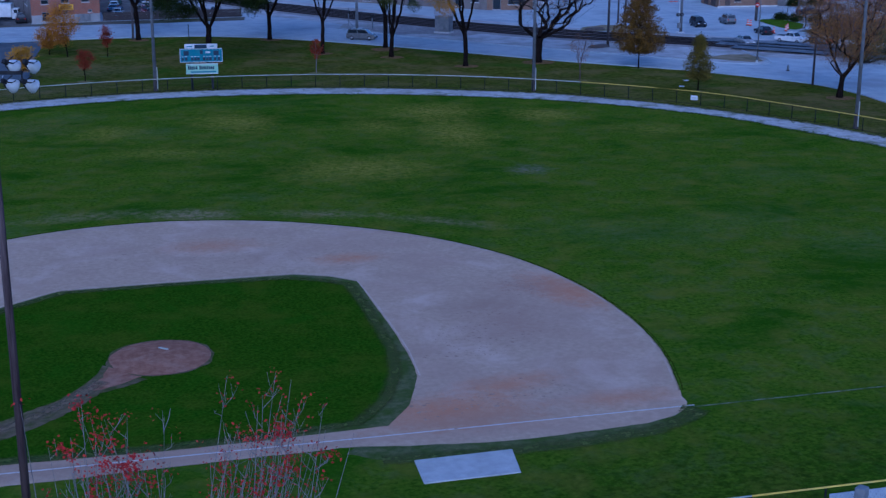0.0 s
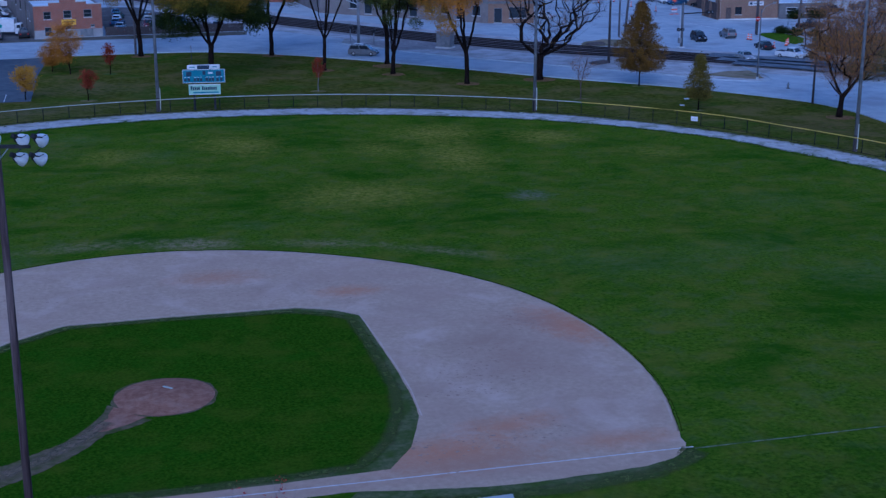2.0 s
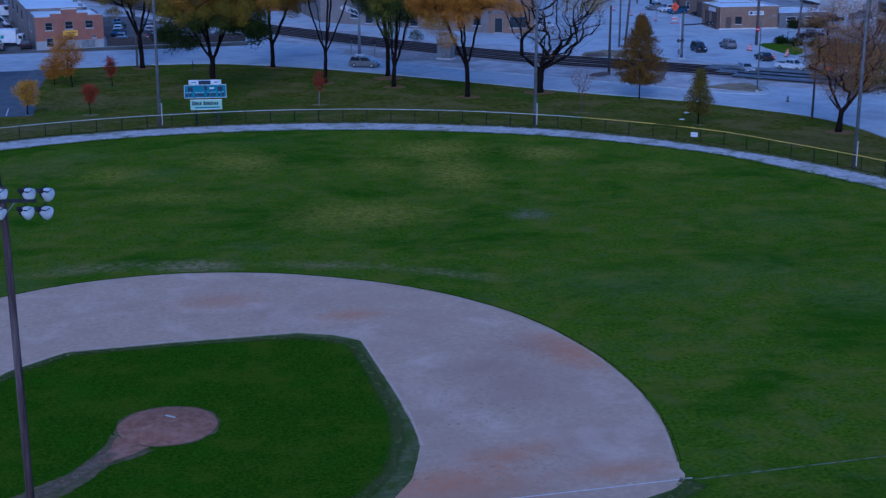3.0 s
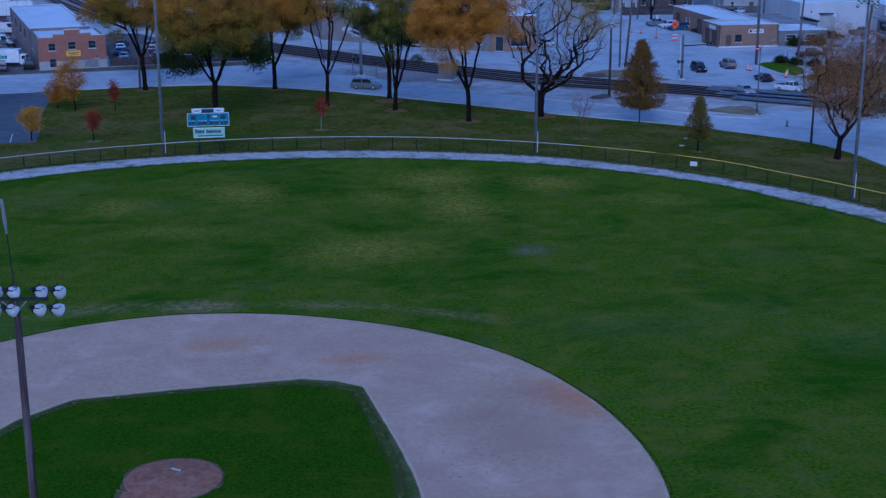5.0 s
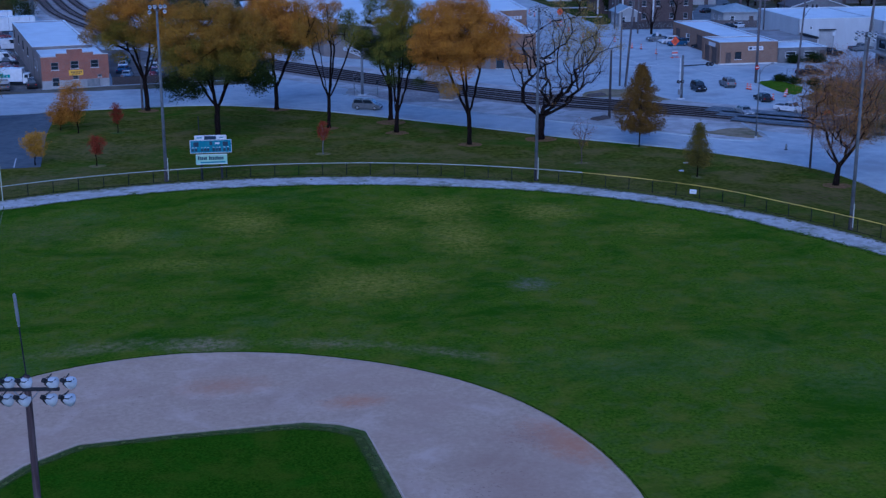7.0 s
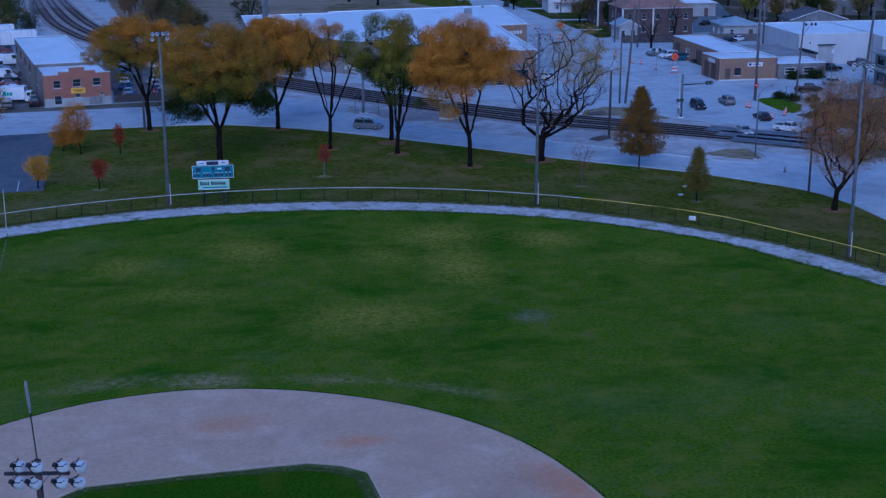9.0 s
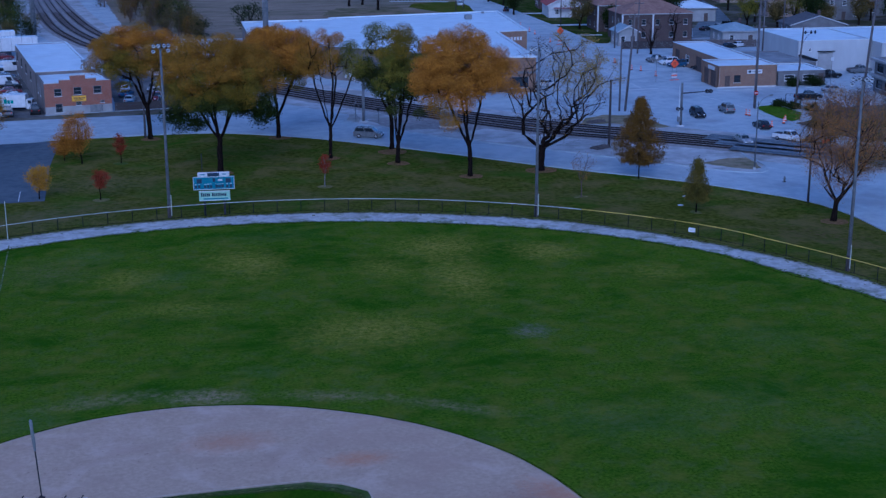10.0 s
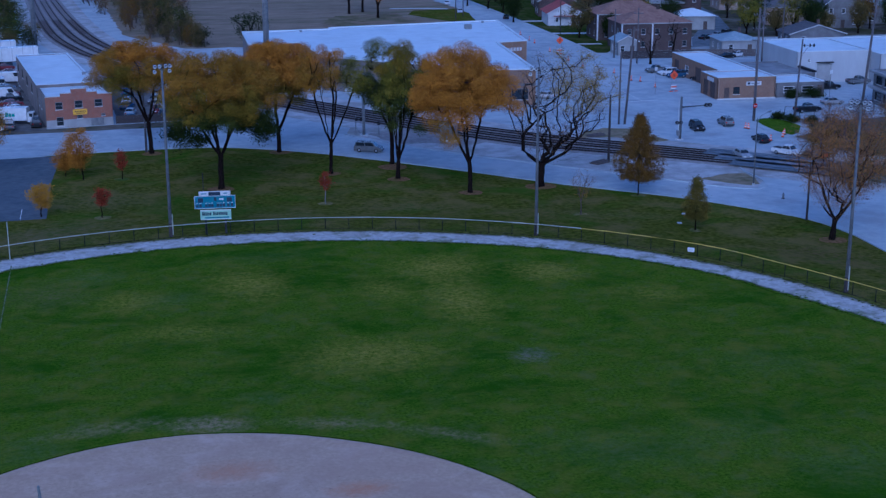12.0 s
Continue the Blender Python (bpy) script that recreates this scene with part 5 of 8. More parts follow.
        pts, rr = ([pos[frm]], [min(rad[frm], rad[i] * 1.15)]) if frm is not None else ([], [])
        while True:
            pts.append(pos[i])
            rr.append(rad[i])
            ch = sorted(kids.get(i, []), key=lambda c: -load[c])
            for c in ch[1:]:
                stack.append((c, i))
            if not ch:
                rr[-1] *= 0.5
                break
            i = ch[0]
        runs.append((pts, rr))
    return runs, [pos[t] for t in tips], pos[first:], rad[first:]


def leaf_mesh(rng, centres, per, spread, size, flat=0.7):
    """Leaf sprays: small bent blades scattered round each centre."""
    vs, fs = [], []
    for c in centres:
        for _ in range(per):
            o = Vector((rng.gauss(0, 1), rng.gauss(0, 1), rng.gauss(0, 1) * flat)) * spread * 0.55
            p = c + o
            d = Vector((rng.uniform(-1, 1), rng.uniform(-1, 1), rng.uniform(-0.7, 0.5))).normalized()
            e = d.cross(Vector((rng.uniform(-1, 1), rng.uniform(-1, 1), rng.uniform(-0.2, 1)))).normalized()
            s = size * rng.uniform(0.6, 1.3)
            b = len(vs)
            vs += [p - d * s * 0.5, p + e * s * 0.32 - d * 0.05 * s, p + d * s * 0.5 + Vector((0, 0, -0.1 * s)), p - e * s * 0.32 - d * 0.05 * s]
            fs.append((b, b + 1, b + 2, b + 3))
    return [tuple(v) for v in vs], fs


def lump_mesh(rng, lumps, density, size):
    """Rounded masses of leaves: blades on and just inside a ball, turned outwards and up."""
    vs, fs = [], []
    for c, big in lumps:
        for _ in range(int(density * big * big)):
            u = Vector((rng.gauss(0, 1), rng.gauss(0, 1), rng.gauss(0, 1))).normalized()
            if u.z < -0.25 and rng.random() < 0.55:
                continue
            q = big * (0.50 + 0.58 * rng.random() ** 0.7) * (1 + 0.22 * noise.noise(c + u * 1.7))
            p = c + Vector((u.x * q, u.y * q, u.z * q * 0.82))
            nn = (u + Vector((rng.gauss(0, 0.5), rng.gauss(0, 0.5), 0.45 + rng.gauss(0, 0.4)))).normalized()
            d = nn.orthogonal().normalized()
            d = (d * math.cos(a := rng.uniform(0, 6.283)) + nn.cross(d) * math.sin(a)).normalized()
            e = nn.cross(d)
            h = size * rng.uniform(0.6, 1.3)
            b = len(vs)
            vs += [tuple(p - d * h * 0.5), tuple(p + e * h * 0.34), tuple(p + d * h * 0.5 - nn * h * 0.1), tuple(p - e * h * 0.34)]
            fs.append((b, b + 1, b + 2, b + 3))
    return vs, fs


def tree(label, base, crown, leaves=None, fork=2.5, lean=(0, 0), n=130, r=0.22, per=38, spread=0.75, size=0.25, bark=None, hollow=0.35, seed=1, name="tree", second=None, group="", keep=1.0, wig=0.12, clump=None, flat=0.7, limbs=4, rmin=0.018, limb_r=0.42, limb_z=(0.30, 0.55), twigs=0, dome=False, second_per=None, taper=0.5, sprays=(), lumps=None, density=1050, lobes=(), twig_bark=None):
    rng = random.Random(seed)
    x, y = base
    z = gz(x, y)
    th = thing(name, label, "tree", at=(x, y, z), group=group)
    runs, tips, mids, rads = grow(rng, fork, lean, crown, n, r, hollow, wig=wig, limbs=limbs, rmin=rmin, limb_r=limb_r, limb_z=limb_z, dome=dome, taper=taper)
    bm = bmesh.new()
    for pts, rr in runs[:1]:
        tube(bm, pts, [v * (1.35 if i == 0 else 1) for i, v in enumerate(rr)], 10)
    part("trunk", bm, bark or M_BARK, th, smooth=True)
    bm = bmesh.new()
    fine = bmesh.new() if twig_bark else bm
    for pts, rr in runs[1:]:
        tube(bm if rr[0] > 0.055 else fine, pts, rr, 6 if rr[0] > 0.06 else 4, cap=False)
    for c in tips:
        for _ in range(twigs):
            # fine twigs that fan out from the ends of the branches
            o = Vector((c.x, c.y, 0)).normalized() * 0.5 + Vector((rng.gauss(0, 1), rng.gauss(0, 1), rng.gauss(0.35, 0.8)))
            e = c + o.normalized() * rng.uniform(0.5, 1.3)
            tube(fine, [tuple(c), tuple(c.lerp(e, 0.5) + Vector((0, 0, 0.05))), tuple(e)], [0.012, 0.009, 0.005], 3, cap=False)
    low = []
    for sx, sz, count in sprays:
        # drooping side branches below the crown
        for _ in range(count):
            c = Vector((sx + rng.gauss(0, 0.75), rng.uniform(-3, 1.5), sz + rng.gauss(0, 0.5)))
            near = min((p for p in mids if p.z > c.z - 0.5), key=lambda p: (p - c).length)
            tube(bm, [tuple(near), tuple(near.lerp(c, 0.5) + Vector((0, 0, 0.35))), tuple(c)], [0.05, 0.035, 0.012], 5, cap=False)
            low += [c, near.lerp(c, 0.7)]
    part("branchwork", bm, bark or M_BARK, th, smooth=True)
    if twig_bark:
        tagged(part("twig_spray", fine, twig_bark, th, smooth=True), "fine grey-brown twigs", kind="stuff")
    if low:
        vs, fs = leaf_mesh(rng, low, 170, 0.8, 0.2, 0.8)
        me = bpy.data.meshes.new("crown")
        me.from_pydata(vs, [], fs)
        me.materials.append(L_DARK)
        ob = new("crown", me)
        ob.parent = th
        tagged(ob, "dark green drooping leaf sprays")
    if leaves and lumps:
        # crowns of rounded leaf masses, each mass of one hue
        masses = [(Vector((x_, y_, z_)), big) for x_, y_, z_, big in lobes]
        for t in rng.sample(tips, len(tips)):
            big = rng.uniform(*lumps)
            if all((t - c).length > 0.88 * max(big, b) for c, b in masses):
                masses.append((t, big))
        sets = {}
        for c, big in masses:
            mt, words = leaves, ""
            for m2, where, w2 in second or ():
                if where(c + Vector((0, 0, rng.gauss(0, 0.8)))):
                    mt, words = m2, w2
            if rng.random() < keep:
                sets.setdefault((mt.name, words), (mt, []))[1].append((c, big))
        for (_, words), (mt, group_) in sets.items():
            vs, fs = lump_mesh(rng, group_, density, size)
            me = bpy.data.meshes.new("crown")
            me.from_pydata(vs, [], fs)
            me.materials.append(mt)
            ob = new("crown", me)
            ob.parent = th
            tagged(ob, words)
    elif leaves:
        cs = [t for t in tips if rng.random() < keep]
        if clump:
            cs += [m for m, q in zip(mids, rads) if q < clump and m.z > crown[2] - 0.4 and rng.random() < 0.6 * keep]
        vs, fs = leaf_mesh(rng, cs, per, spread, size, flat)
        me = bpy.data.meshes.new("crown")
        me.from_pydata(vs, [], fs)
        me.materials.append(leaves)
        ob = new("crown", me)
        ob.parent = th
        for mt, where, words in second or ():
            cs2 = [t for t in tips + mids if where(t) and t.z > crown[2] - 0.6 and rng.random() < 0.8]
            vs, fs = leaf_mesh(rng, cs2, second_per or per, spread, size, flat)
            me = bpy.data.meshes.new("crown")
            me.from_pydata(vs, [], fs)
            me.materials.append(mt)
            ob = new("crown", me)
            ob.parent = th
            tagged(ob, words)
    return th


def ring(x, y, r=1.6, m=None):
    e = [(x + r * math.cos(a), y + r * 0.9 * math.sin(a)) for a in (2 * math.pi * k / 20 for k in range(20))]
    sheet("mulch_ring", ragged(e, 0.5, 0.3, 0.9), 0.02, m or M_MULCH, "reddish mulch round a tree trunk", "mulch", drape=True)


ROW = "row of trees along the road"
UMB = dict(group=ROW, hollow=0.45, flat=0.5, wig=0.05, dome=True)
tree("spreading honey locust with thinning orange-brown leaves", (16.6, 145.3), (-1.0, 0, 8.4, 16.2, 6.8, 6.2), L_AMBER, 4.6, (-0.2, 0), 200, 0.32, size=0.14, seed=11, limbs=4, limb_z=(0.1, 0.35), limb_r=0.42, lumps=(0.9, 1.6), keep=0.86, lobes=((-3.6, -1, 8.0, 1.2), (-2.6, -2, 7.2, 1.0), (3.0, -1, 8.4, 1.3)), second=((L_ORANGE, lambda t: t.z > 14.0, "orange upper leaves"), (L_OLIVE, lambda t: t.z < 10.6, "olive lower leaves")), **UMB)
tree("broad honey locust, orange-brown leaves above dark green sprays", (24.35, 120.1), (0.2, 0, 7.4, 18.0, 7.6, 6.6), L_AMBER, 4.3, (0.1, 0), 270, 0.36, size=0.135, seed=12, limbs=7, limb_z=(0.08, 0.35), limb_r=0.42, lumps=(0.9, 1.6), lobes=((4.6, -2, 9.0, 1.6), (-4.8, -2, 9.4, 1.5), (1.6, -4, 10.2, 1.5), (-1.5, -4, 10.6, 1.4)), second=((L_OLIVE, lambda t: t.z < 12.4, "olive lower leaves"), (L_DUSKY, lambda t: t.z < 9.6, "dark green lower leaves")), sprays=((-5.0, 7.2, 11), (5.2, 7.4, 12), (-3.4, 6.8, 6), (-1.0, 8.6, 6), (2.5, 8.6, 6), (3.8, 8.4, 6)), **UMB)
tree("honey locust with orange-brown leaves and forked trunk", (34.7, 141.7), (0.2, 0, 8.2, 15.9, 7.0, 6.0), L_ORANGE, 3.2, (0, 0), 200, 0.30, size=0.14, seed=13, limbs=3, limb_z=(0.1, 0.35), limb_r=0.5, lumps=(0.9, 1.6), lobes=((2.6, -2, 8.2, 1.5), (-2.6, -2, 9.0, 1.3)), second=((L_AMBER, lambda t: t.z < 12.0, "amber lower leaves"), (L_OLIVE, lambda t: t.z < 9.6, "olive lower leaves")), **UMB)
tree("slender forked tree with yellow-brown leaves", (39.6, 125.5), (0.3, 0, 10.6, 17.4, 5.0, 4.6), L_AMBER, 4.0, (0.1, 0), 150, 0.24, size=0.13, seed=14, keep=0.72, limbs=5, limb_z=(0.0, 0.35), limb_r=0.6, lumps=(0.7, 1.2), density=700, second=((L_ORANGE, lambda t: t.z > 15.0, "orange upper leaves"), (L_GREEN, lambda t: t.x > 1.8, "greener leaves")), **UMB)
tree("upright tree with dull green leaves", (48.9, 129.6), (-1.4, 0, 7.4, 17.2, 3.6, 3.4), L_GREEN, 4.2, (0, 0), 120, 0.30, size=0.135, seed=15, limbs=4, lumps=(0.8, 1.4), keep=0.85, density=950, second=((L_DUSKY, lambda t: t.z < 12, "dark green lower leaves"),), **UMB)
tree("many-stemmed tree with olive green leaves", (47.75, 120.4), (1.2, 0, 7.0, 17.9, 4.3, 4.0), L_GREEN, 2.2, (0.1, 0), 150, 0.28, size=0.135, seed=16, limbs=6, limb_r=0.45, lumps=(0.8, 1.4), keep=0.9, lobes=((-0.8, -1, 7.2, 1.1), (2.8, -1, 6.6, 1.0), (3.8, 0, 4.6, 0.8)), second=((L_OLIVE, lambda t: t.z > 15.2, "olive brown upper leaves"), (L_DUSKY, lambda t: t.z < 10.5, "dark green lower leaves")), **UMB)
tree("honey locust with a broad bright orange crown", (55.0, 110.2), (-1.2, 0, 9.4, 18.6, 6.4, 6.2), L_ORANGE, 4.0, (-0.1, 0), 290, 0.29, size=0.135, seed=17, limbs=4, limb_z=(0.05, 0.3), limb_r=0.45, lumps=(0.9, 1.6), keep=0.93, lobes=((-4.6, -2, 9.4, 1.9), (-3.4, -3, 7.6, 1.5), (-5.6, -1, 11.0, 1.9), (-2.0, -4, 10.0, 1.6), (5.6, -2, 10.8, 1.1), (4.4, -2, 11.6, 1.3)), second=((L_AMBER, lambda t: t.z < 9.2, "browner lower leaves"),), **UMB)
tree("large bare tree with a few yellow leaves at the top", (64.7, 111.4), (2.2, 0, 3.6, 17.8, 8.6, 6.4), L_YELLOW, 2.9, (0.2, 0), 380, 0.54, 6, 0.8, 0.15, seed=18, group=ROW, hollow=0.1, keep=0.3, wig=0.03, limbs=8, rmin=0.014, limb_r=0.76, limb_z=(0.05, 0.5), twigs=7, twig_bark=M_TWIG, second=((L_PALEYELLOW, lambda t: t.x > 1.6 and t.z > 10.5, "thin yellow leaves"),), second_per=46, taper=0.52)
tree("half-bare tree with thin rust-coloured leaves", (88.2, 78.3), (0.3, 0, 3.2, 15.0, 6.2, 5.8), L_FADED, 2.2, (0.2, 0), 460, 0.30, 52, 1.0, 0.115, seed=19, group=ROW, hollow=0.15, clump=0.02, keep=0.9, wig=0.05, limbs=7, rmin=0.012, limb_r=0.62, limb_z=(0.15, 0.45), twigs=4, twig_bark=M_PURPLETWIG)
for x, y, rr in ((16.6, 145.0, 1.9), (24.35, 119.9, 2.2), (34.7, 141.4, 2.0), (39.6, 125.3, 1.7), (48.6, 127.5, 2.6), (47.8, 120, 1.9), (55.0, 110, 1.9), (64.7, 111.2, 2.6), (88.2, 78, 2.0)):
    ring(x, y, rr * 0.8)
YOUNG = "young trees on the lawn"
tree("young tree with golden yellow leaves", (2.2, 110.7), (0.2, 0, 0.9, 4.2, 1.45, 1.4), L_YELLOW, 0.9, (0, 0), 80, 0.07, 55, 0.45, 0.15, seed=21, group=YOUNG, hollow=0.1)
tree("young tree with dark red leaves", (9.2, 108.6), (0.15, 0, 1.4, 3.75, 0.95, 0.95), L_RED, 1.3, (0, 0), 50, 0.06, 50, 0.40, 0.14, seed=22, group=YOUNG, hollow=0.1)
tree("young tree with dull red leaves", (12.05, 129.0), (-0.05, 0, 1.3, 4.1, 0.75, 0.75), L_RED, 1.2, (0, 0), 40, 0.05, 50, 0.38, 0.14, seed=23, group=YOUNG, hollow=0.1)
tree("small young tree with orange leaves", (4.7, 132.8), (0, 0, 0.7, 3.7, 1.6, 1.5), L_ORANGE, 0.8, (0, 0), 90, 0.06, 60, 0.5, 0.14, seed=27, group=YOUNG, hollow=0.1)
tree("young tree with thin orange-brown leaves", (7.0, 130.2), (-0.5, 0, 1.4, 6.9, 2.1, 2.0), L_ORANGE, 1.0, (0, 0), 130, 0.08, 70, 0.6, 0.14, seed=24, group=YOUNG, hollow=0.1)
tree("slim young tree with bright red leaves", (36.1, 108.9), (0.1, 0, 1.7, 4.0, 0.62, 0.6), L_RED, 1.5, (0, 0), 40, 0.05, 44, 0.38, 0.14, bark=M_PALEBARK, seed=25, group=YOUNG, hollow=0.1)
tree("bare young tree with fine twigs", (64.8, 95.8), (0.2, 0, 2.0, 5.7, 1.6, 1.5), L_RUST, 1.7, (0, 0), 120, 0.07, 7, 0.4, 0.10, bark=M_TWIG, seed=26, group=YOUNG, hollow=0.1, keep=0.7)


def cone_tree(label, base, height, width, low, leaves, seed, per=26, n=150, size=0.24, group=""):
    """A pyramid-shaped tree: a straight leader with whorls of limbs that shorten upwards."""
    rng = random.Random(seed)
    x, y = base
    th = thing("tree", label, "tree", at=(x, y, gz(x, y)), group=group)
    part("trunk", T([(0, 0, -0.1), (0.03, 0, height * 0.5), (0, 0, height * 0.97)], [0.09, 0.06, 0.015], 8), M_BARK, th, smooth=True)
    bm = bmesh.new()
    cs = []
    for i in range(n):
        f = (i / n) ** 1.4
        z = low + (height - low) * f
        a = i * 2.399 + rng.uniform(-0.3, 0.3)
        ln = width / 2 * min((1 - f) ** 0.85 * 1.12, 0.72 + 1.2 * f) * rng.uniform(0.74, 1.06) + 0.05
        tip = Vector((math.cos(a) * ln, math.sin(a) * ln, z + ln * 0.28))
        tube(bm, [(0, 0, z), tuple(tip * 0.5 + Vector((0, 0, z * 0.5))), tuple(tip)], [0.02, 0.014, 0.006], 4, cap=False)
        for q in (0.45, 0.75, 1.0):
            if rng.random() < 0.86:
                cs.append(Vector((tip.x * q, tip.y * q, z + (tip.z - z) * q)))
    part("branchwork", bm, M_BARK, th)
    vs, fs = leaf_mesh(rng, cs, per, 0.42, size)
    me = bpy.data.meshes.new("crown")
    me.from_pydata(vs, [], fs)
    me.materials.append(leaves)
    ob = new("crown", me)
    ob.parent = th
    return th


cone_tree("pear-shaped tree with bronze autumn leaves", (75.2, 103.5), 10.2, 6.9, 1.7, L_BRONZE, 31, 48, 200, 0.17, YOUNG)
cone_tree("small pyramid-shaped tree with dark bronze-green leaves", (74.9, 85.4), 6.1, 3.3, 1.3, leaf_mat("leaves_dusky", [(0.034, 0.036, 0.007), (0.095, 0.080, 0.012), (0.21, 0.148, 0.018)]), 32, 40, 90, 0.15, YOUNG)
for x, y in ((9.2, 108.5), (12.05, 128.9), (36.1, 108.8), (64.8, 95.7), (74.9, 85.3), (75.2, 103.4)):
    ring(x, y, 1.0, M_DRY)


# the thin maple in front: upright whips, nearly bare, with some red leaves
def whip_tree(label, base, seed):
    rng = random.Random(seed)
    th = thing("tree", label, "tree", at=(*base, 0))
    part("trunk", T([(0, 0, -0.2), (0.05, 0, 2), (0, 0.05, 4.6)], [0.19, 0.15, 0.12], 10), M_PALEBARK, th, smooth=True)
    bm, cs = bmesh.new(), []
    hubs = []
    for k in range(9):
        a = 6.283 * k / 9
        p = Vector((math.cos(a) * rng.uniform(0.5, 1.6), math.sin(a) * rng.uniform(0.4, 1.4), rng.uniform(7.5, 9.5)))
        tube(bm, [(0, 0.05, 4.4), (p.x * 0.55, p.y * 0.55, 6.4), tuple(p)], [0.07, 0.05, 0.035], 6, cap=False)
        hubs.append(p)
    for k in range(150):
        h = hubs[k % 9]
        left = rng.random() < 0.48
        tx = rng.gauss(-0.75, 0.46) if left else rng.gauss(1.95, 0.52)
        top = Vector((tx, rng.gauss(0, 0.9), rng.uniform(12.3, 15.3 if left else 15.6)))
        low = h.lerp(Vector((tx * 0.85, top.y * 0.8, 10.0)), 0.5)
        bend = Vector((rng.gauss(0, 0.16), rng.gauss(0, 0.16), 0))
        run = [h, low, low.lerp(top, 0.35) + bend, low.lerp(top, 0.7) + bend * 0.4, top]
        tube(bm, [tuple(p) for p in run], [0.024, 0.018, 0.012, 0.008, 0.003], 4, cap=False)
        for q in range(7):
            # side twigs leave the whip at an angle and fork once
            f = rng.uniform(0.15, 0.97)
            i = min(int(f * 3), 2)
            s = run[1 + i].lerp(run[2 + i], f * 3 - i)
            a, ln = rng.uniform(0, 6.283), rng.uniform(0.25, 0.85) * (1.15 - 0.6 * f)
            e = s + Vector((math.cos(a) * 0.62, math.sin(a) * 0.62, rng.uniform(0.5, 1.0))) * ln
            m = s.lerp(e, 0.5) + Vector((math.cos(a), math.sin(a), 0)) * 0.05
            tube(bm, [tuple(s), tuple(m), tuple(e)], [0.007, 0.005, 0.0025], 3, cap=False)
            g = m + Vector((rng.gauss(0, 0.12), rng.gauss(0, 0.12), rng.uniform(0.1, 0.35)))
            tube(bm, [tuple(m), tuple(g)], [0.004, 0.002], 3, cap=False)
            cs += [c for c in (e, g) if rng.random() < 0.5]
        if rng.random() < 0.6:
            cs += [top, run[3]]
    part("branchwork", bm, M_PALEBARK, th)
    vs, fs = leaf_mesh(rng, cs, 6, 0.13, 0.055)
    dense = [c for c in cs if rng.random() < 0.10]
    v2, f2 = leaf_mesh(rng, dense, 26, 0.20, 0.065)
    fs += [tuple(i + len(vs) for i in f) for f in f2]
    me = bpy.data.meshes.new("crown")
    me.from_pydata(vs + v2, [], fs)
    me.materials.append(L_MAPLE)
    ob = new("crown", me)
    ob.parent = th
    tagged(ob, "scattered crimson leaves")


whip_tree("tall thin maple, nearly bare, with scattered crimson leaves", (11.1, -32.2), 41)

tree("tree with golden orange leaves at the parking lot", (-5.4, 137.9), (0.3, 0, 2.2, 10.6, 2.7, 2.7), L_AMBER, 2.0, (0, 0), 120, 0.16, 100, 0.7, 0.15, seed=52, hollow=0.2)

# ---- buildings ----
def window(parent, x0, x1, z0, z1, y=0.0, frame=None, cross=True, m=None, depth=0.12):
    """A window set in an opening of a wall along x whose face is at y."""
    m = m or Matrix()
    f = 0.07
    bm = bmesh.new()
    for a in ((x0, x0 + f, z0, z1), (x1 - f, x1, z0, z1), (x0 + f, x1 - f, z0, z0 + f), (x0 + f, x1 - f, z1 - f, z1)):
        box(bm, a[0], a[1], y - 0.02, y + depth, a[2], a[3])
    if cross:
        box(bm, x0 + f, x1 - f, y + 0.01, y + depth - 0.03, (z0 + z1) / 2 - 0.03, (z0 + z1) / 2 + 0.03)
    bmesh.ops.transform(bm, matrix=m, verts=bm.verts)
    win = part("window", bm, frame or M_WHITE, parent)
    bm = B(x0 + f, x1 - f, y + depth - 0.025, y + depth - 0.005, z0 + f, z1 - f)
    bmesh.ops.transform(bm, matrix=m, verts=bm.verts)
    part("pane", bm, M_GLASS, win, "dark glass pane")
    bm = B(x0 - 0.06, x1 + 0.06, y - 0.08, y + 0.0, z0 - 0.09, z0 - 0.01)
    bmesh.ops.transform(bm, matrix=m, verts=bm.verts)
    part("sill", bm, M_CONCRETE, win)
    return win


def side_m(x, y, rz):
    return pose(x, y, 0, 0, 0, rz)


def wall_part(parent, m, length, height, material, holes=(), thick=0.3, z=0.0, name="wall"):
    bm = wall(bmesh.new(), length, height, thick, holes)
    bmesh.ops.transform(bm, matrix=m @ pose(0, 0, z), verts=bm.verts)
    return part(name, bm, material, parent)


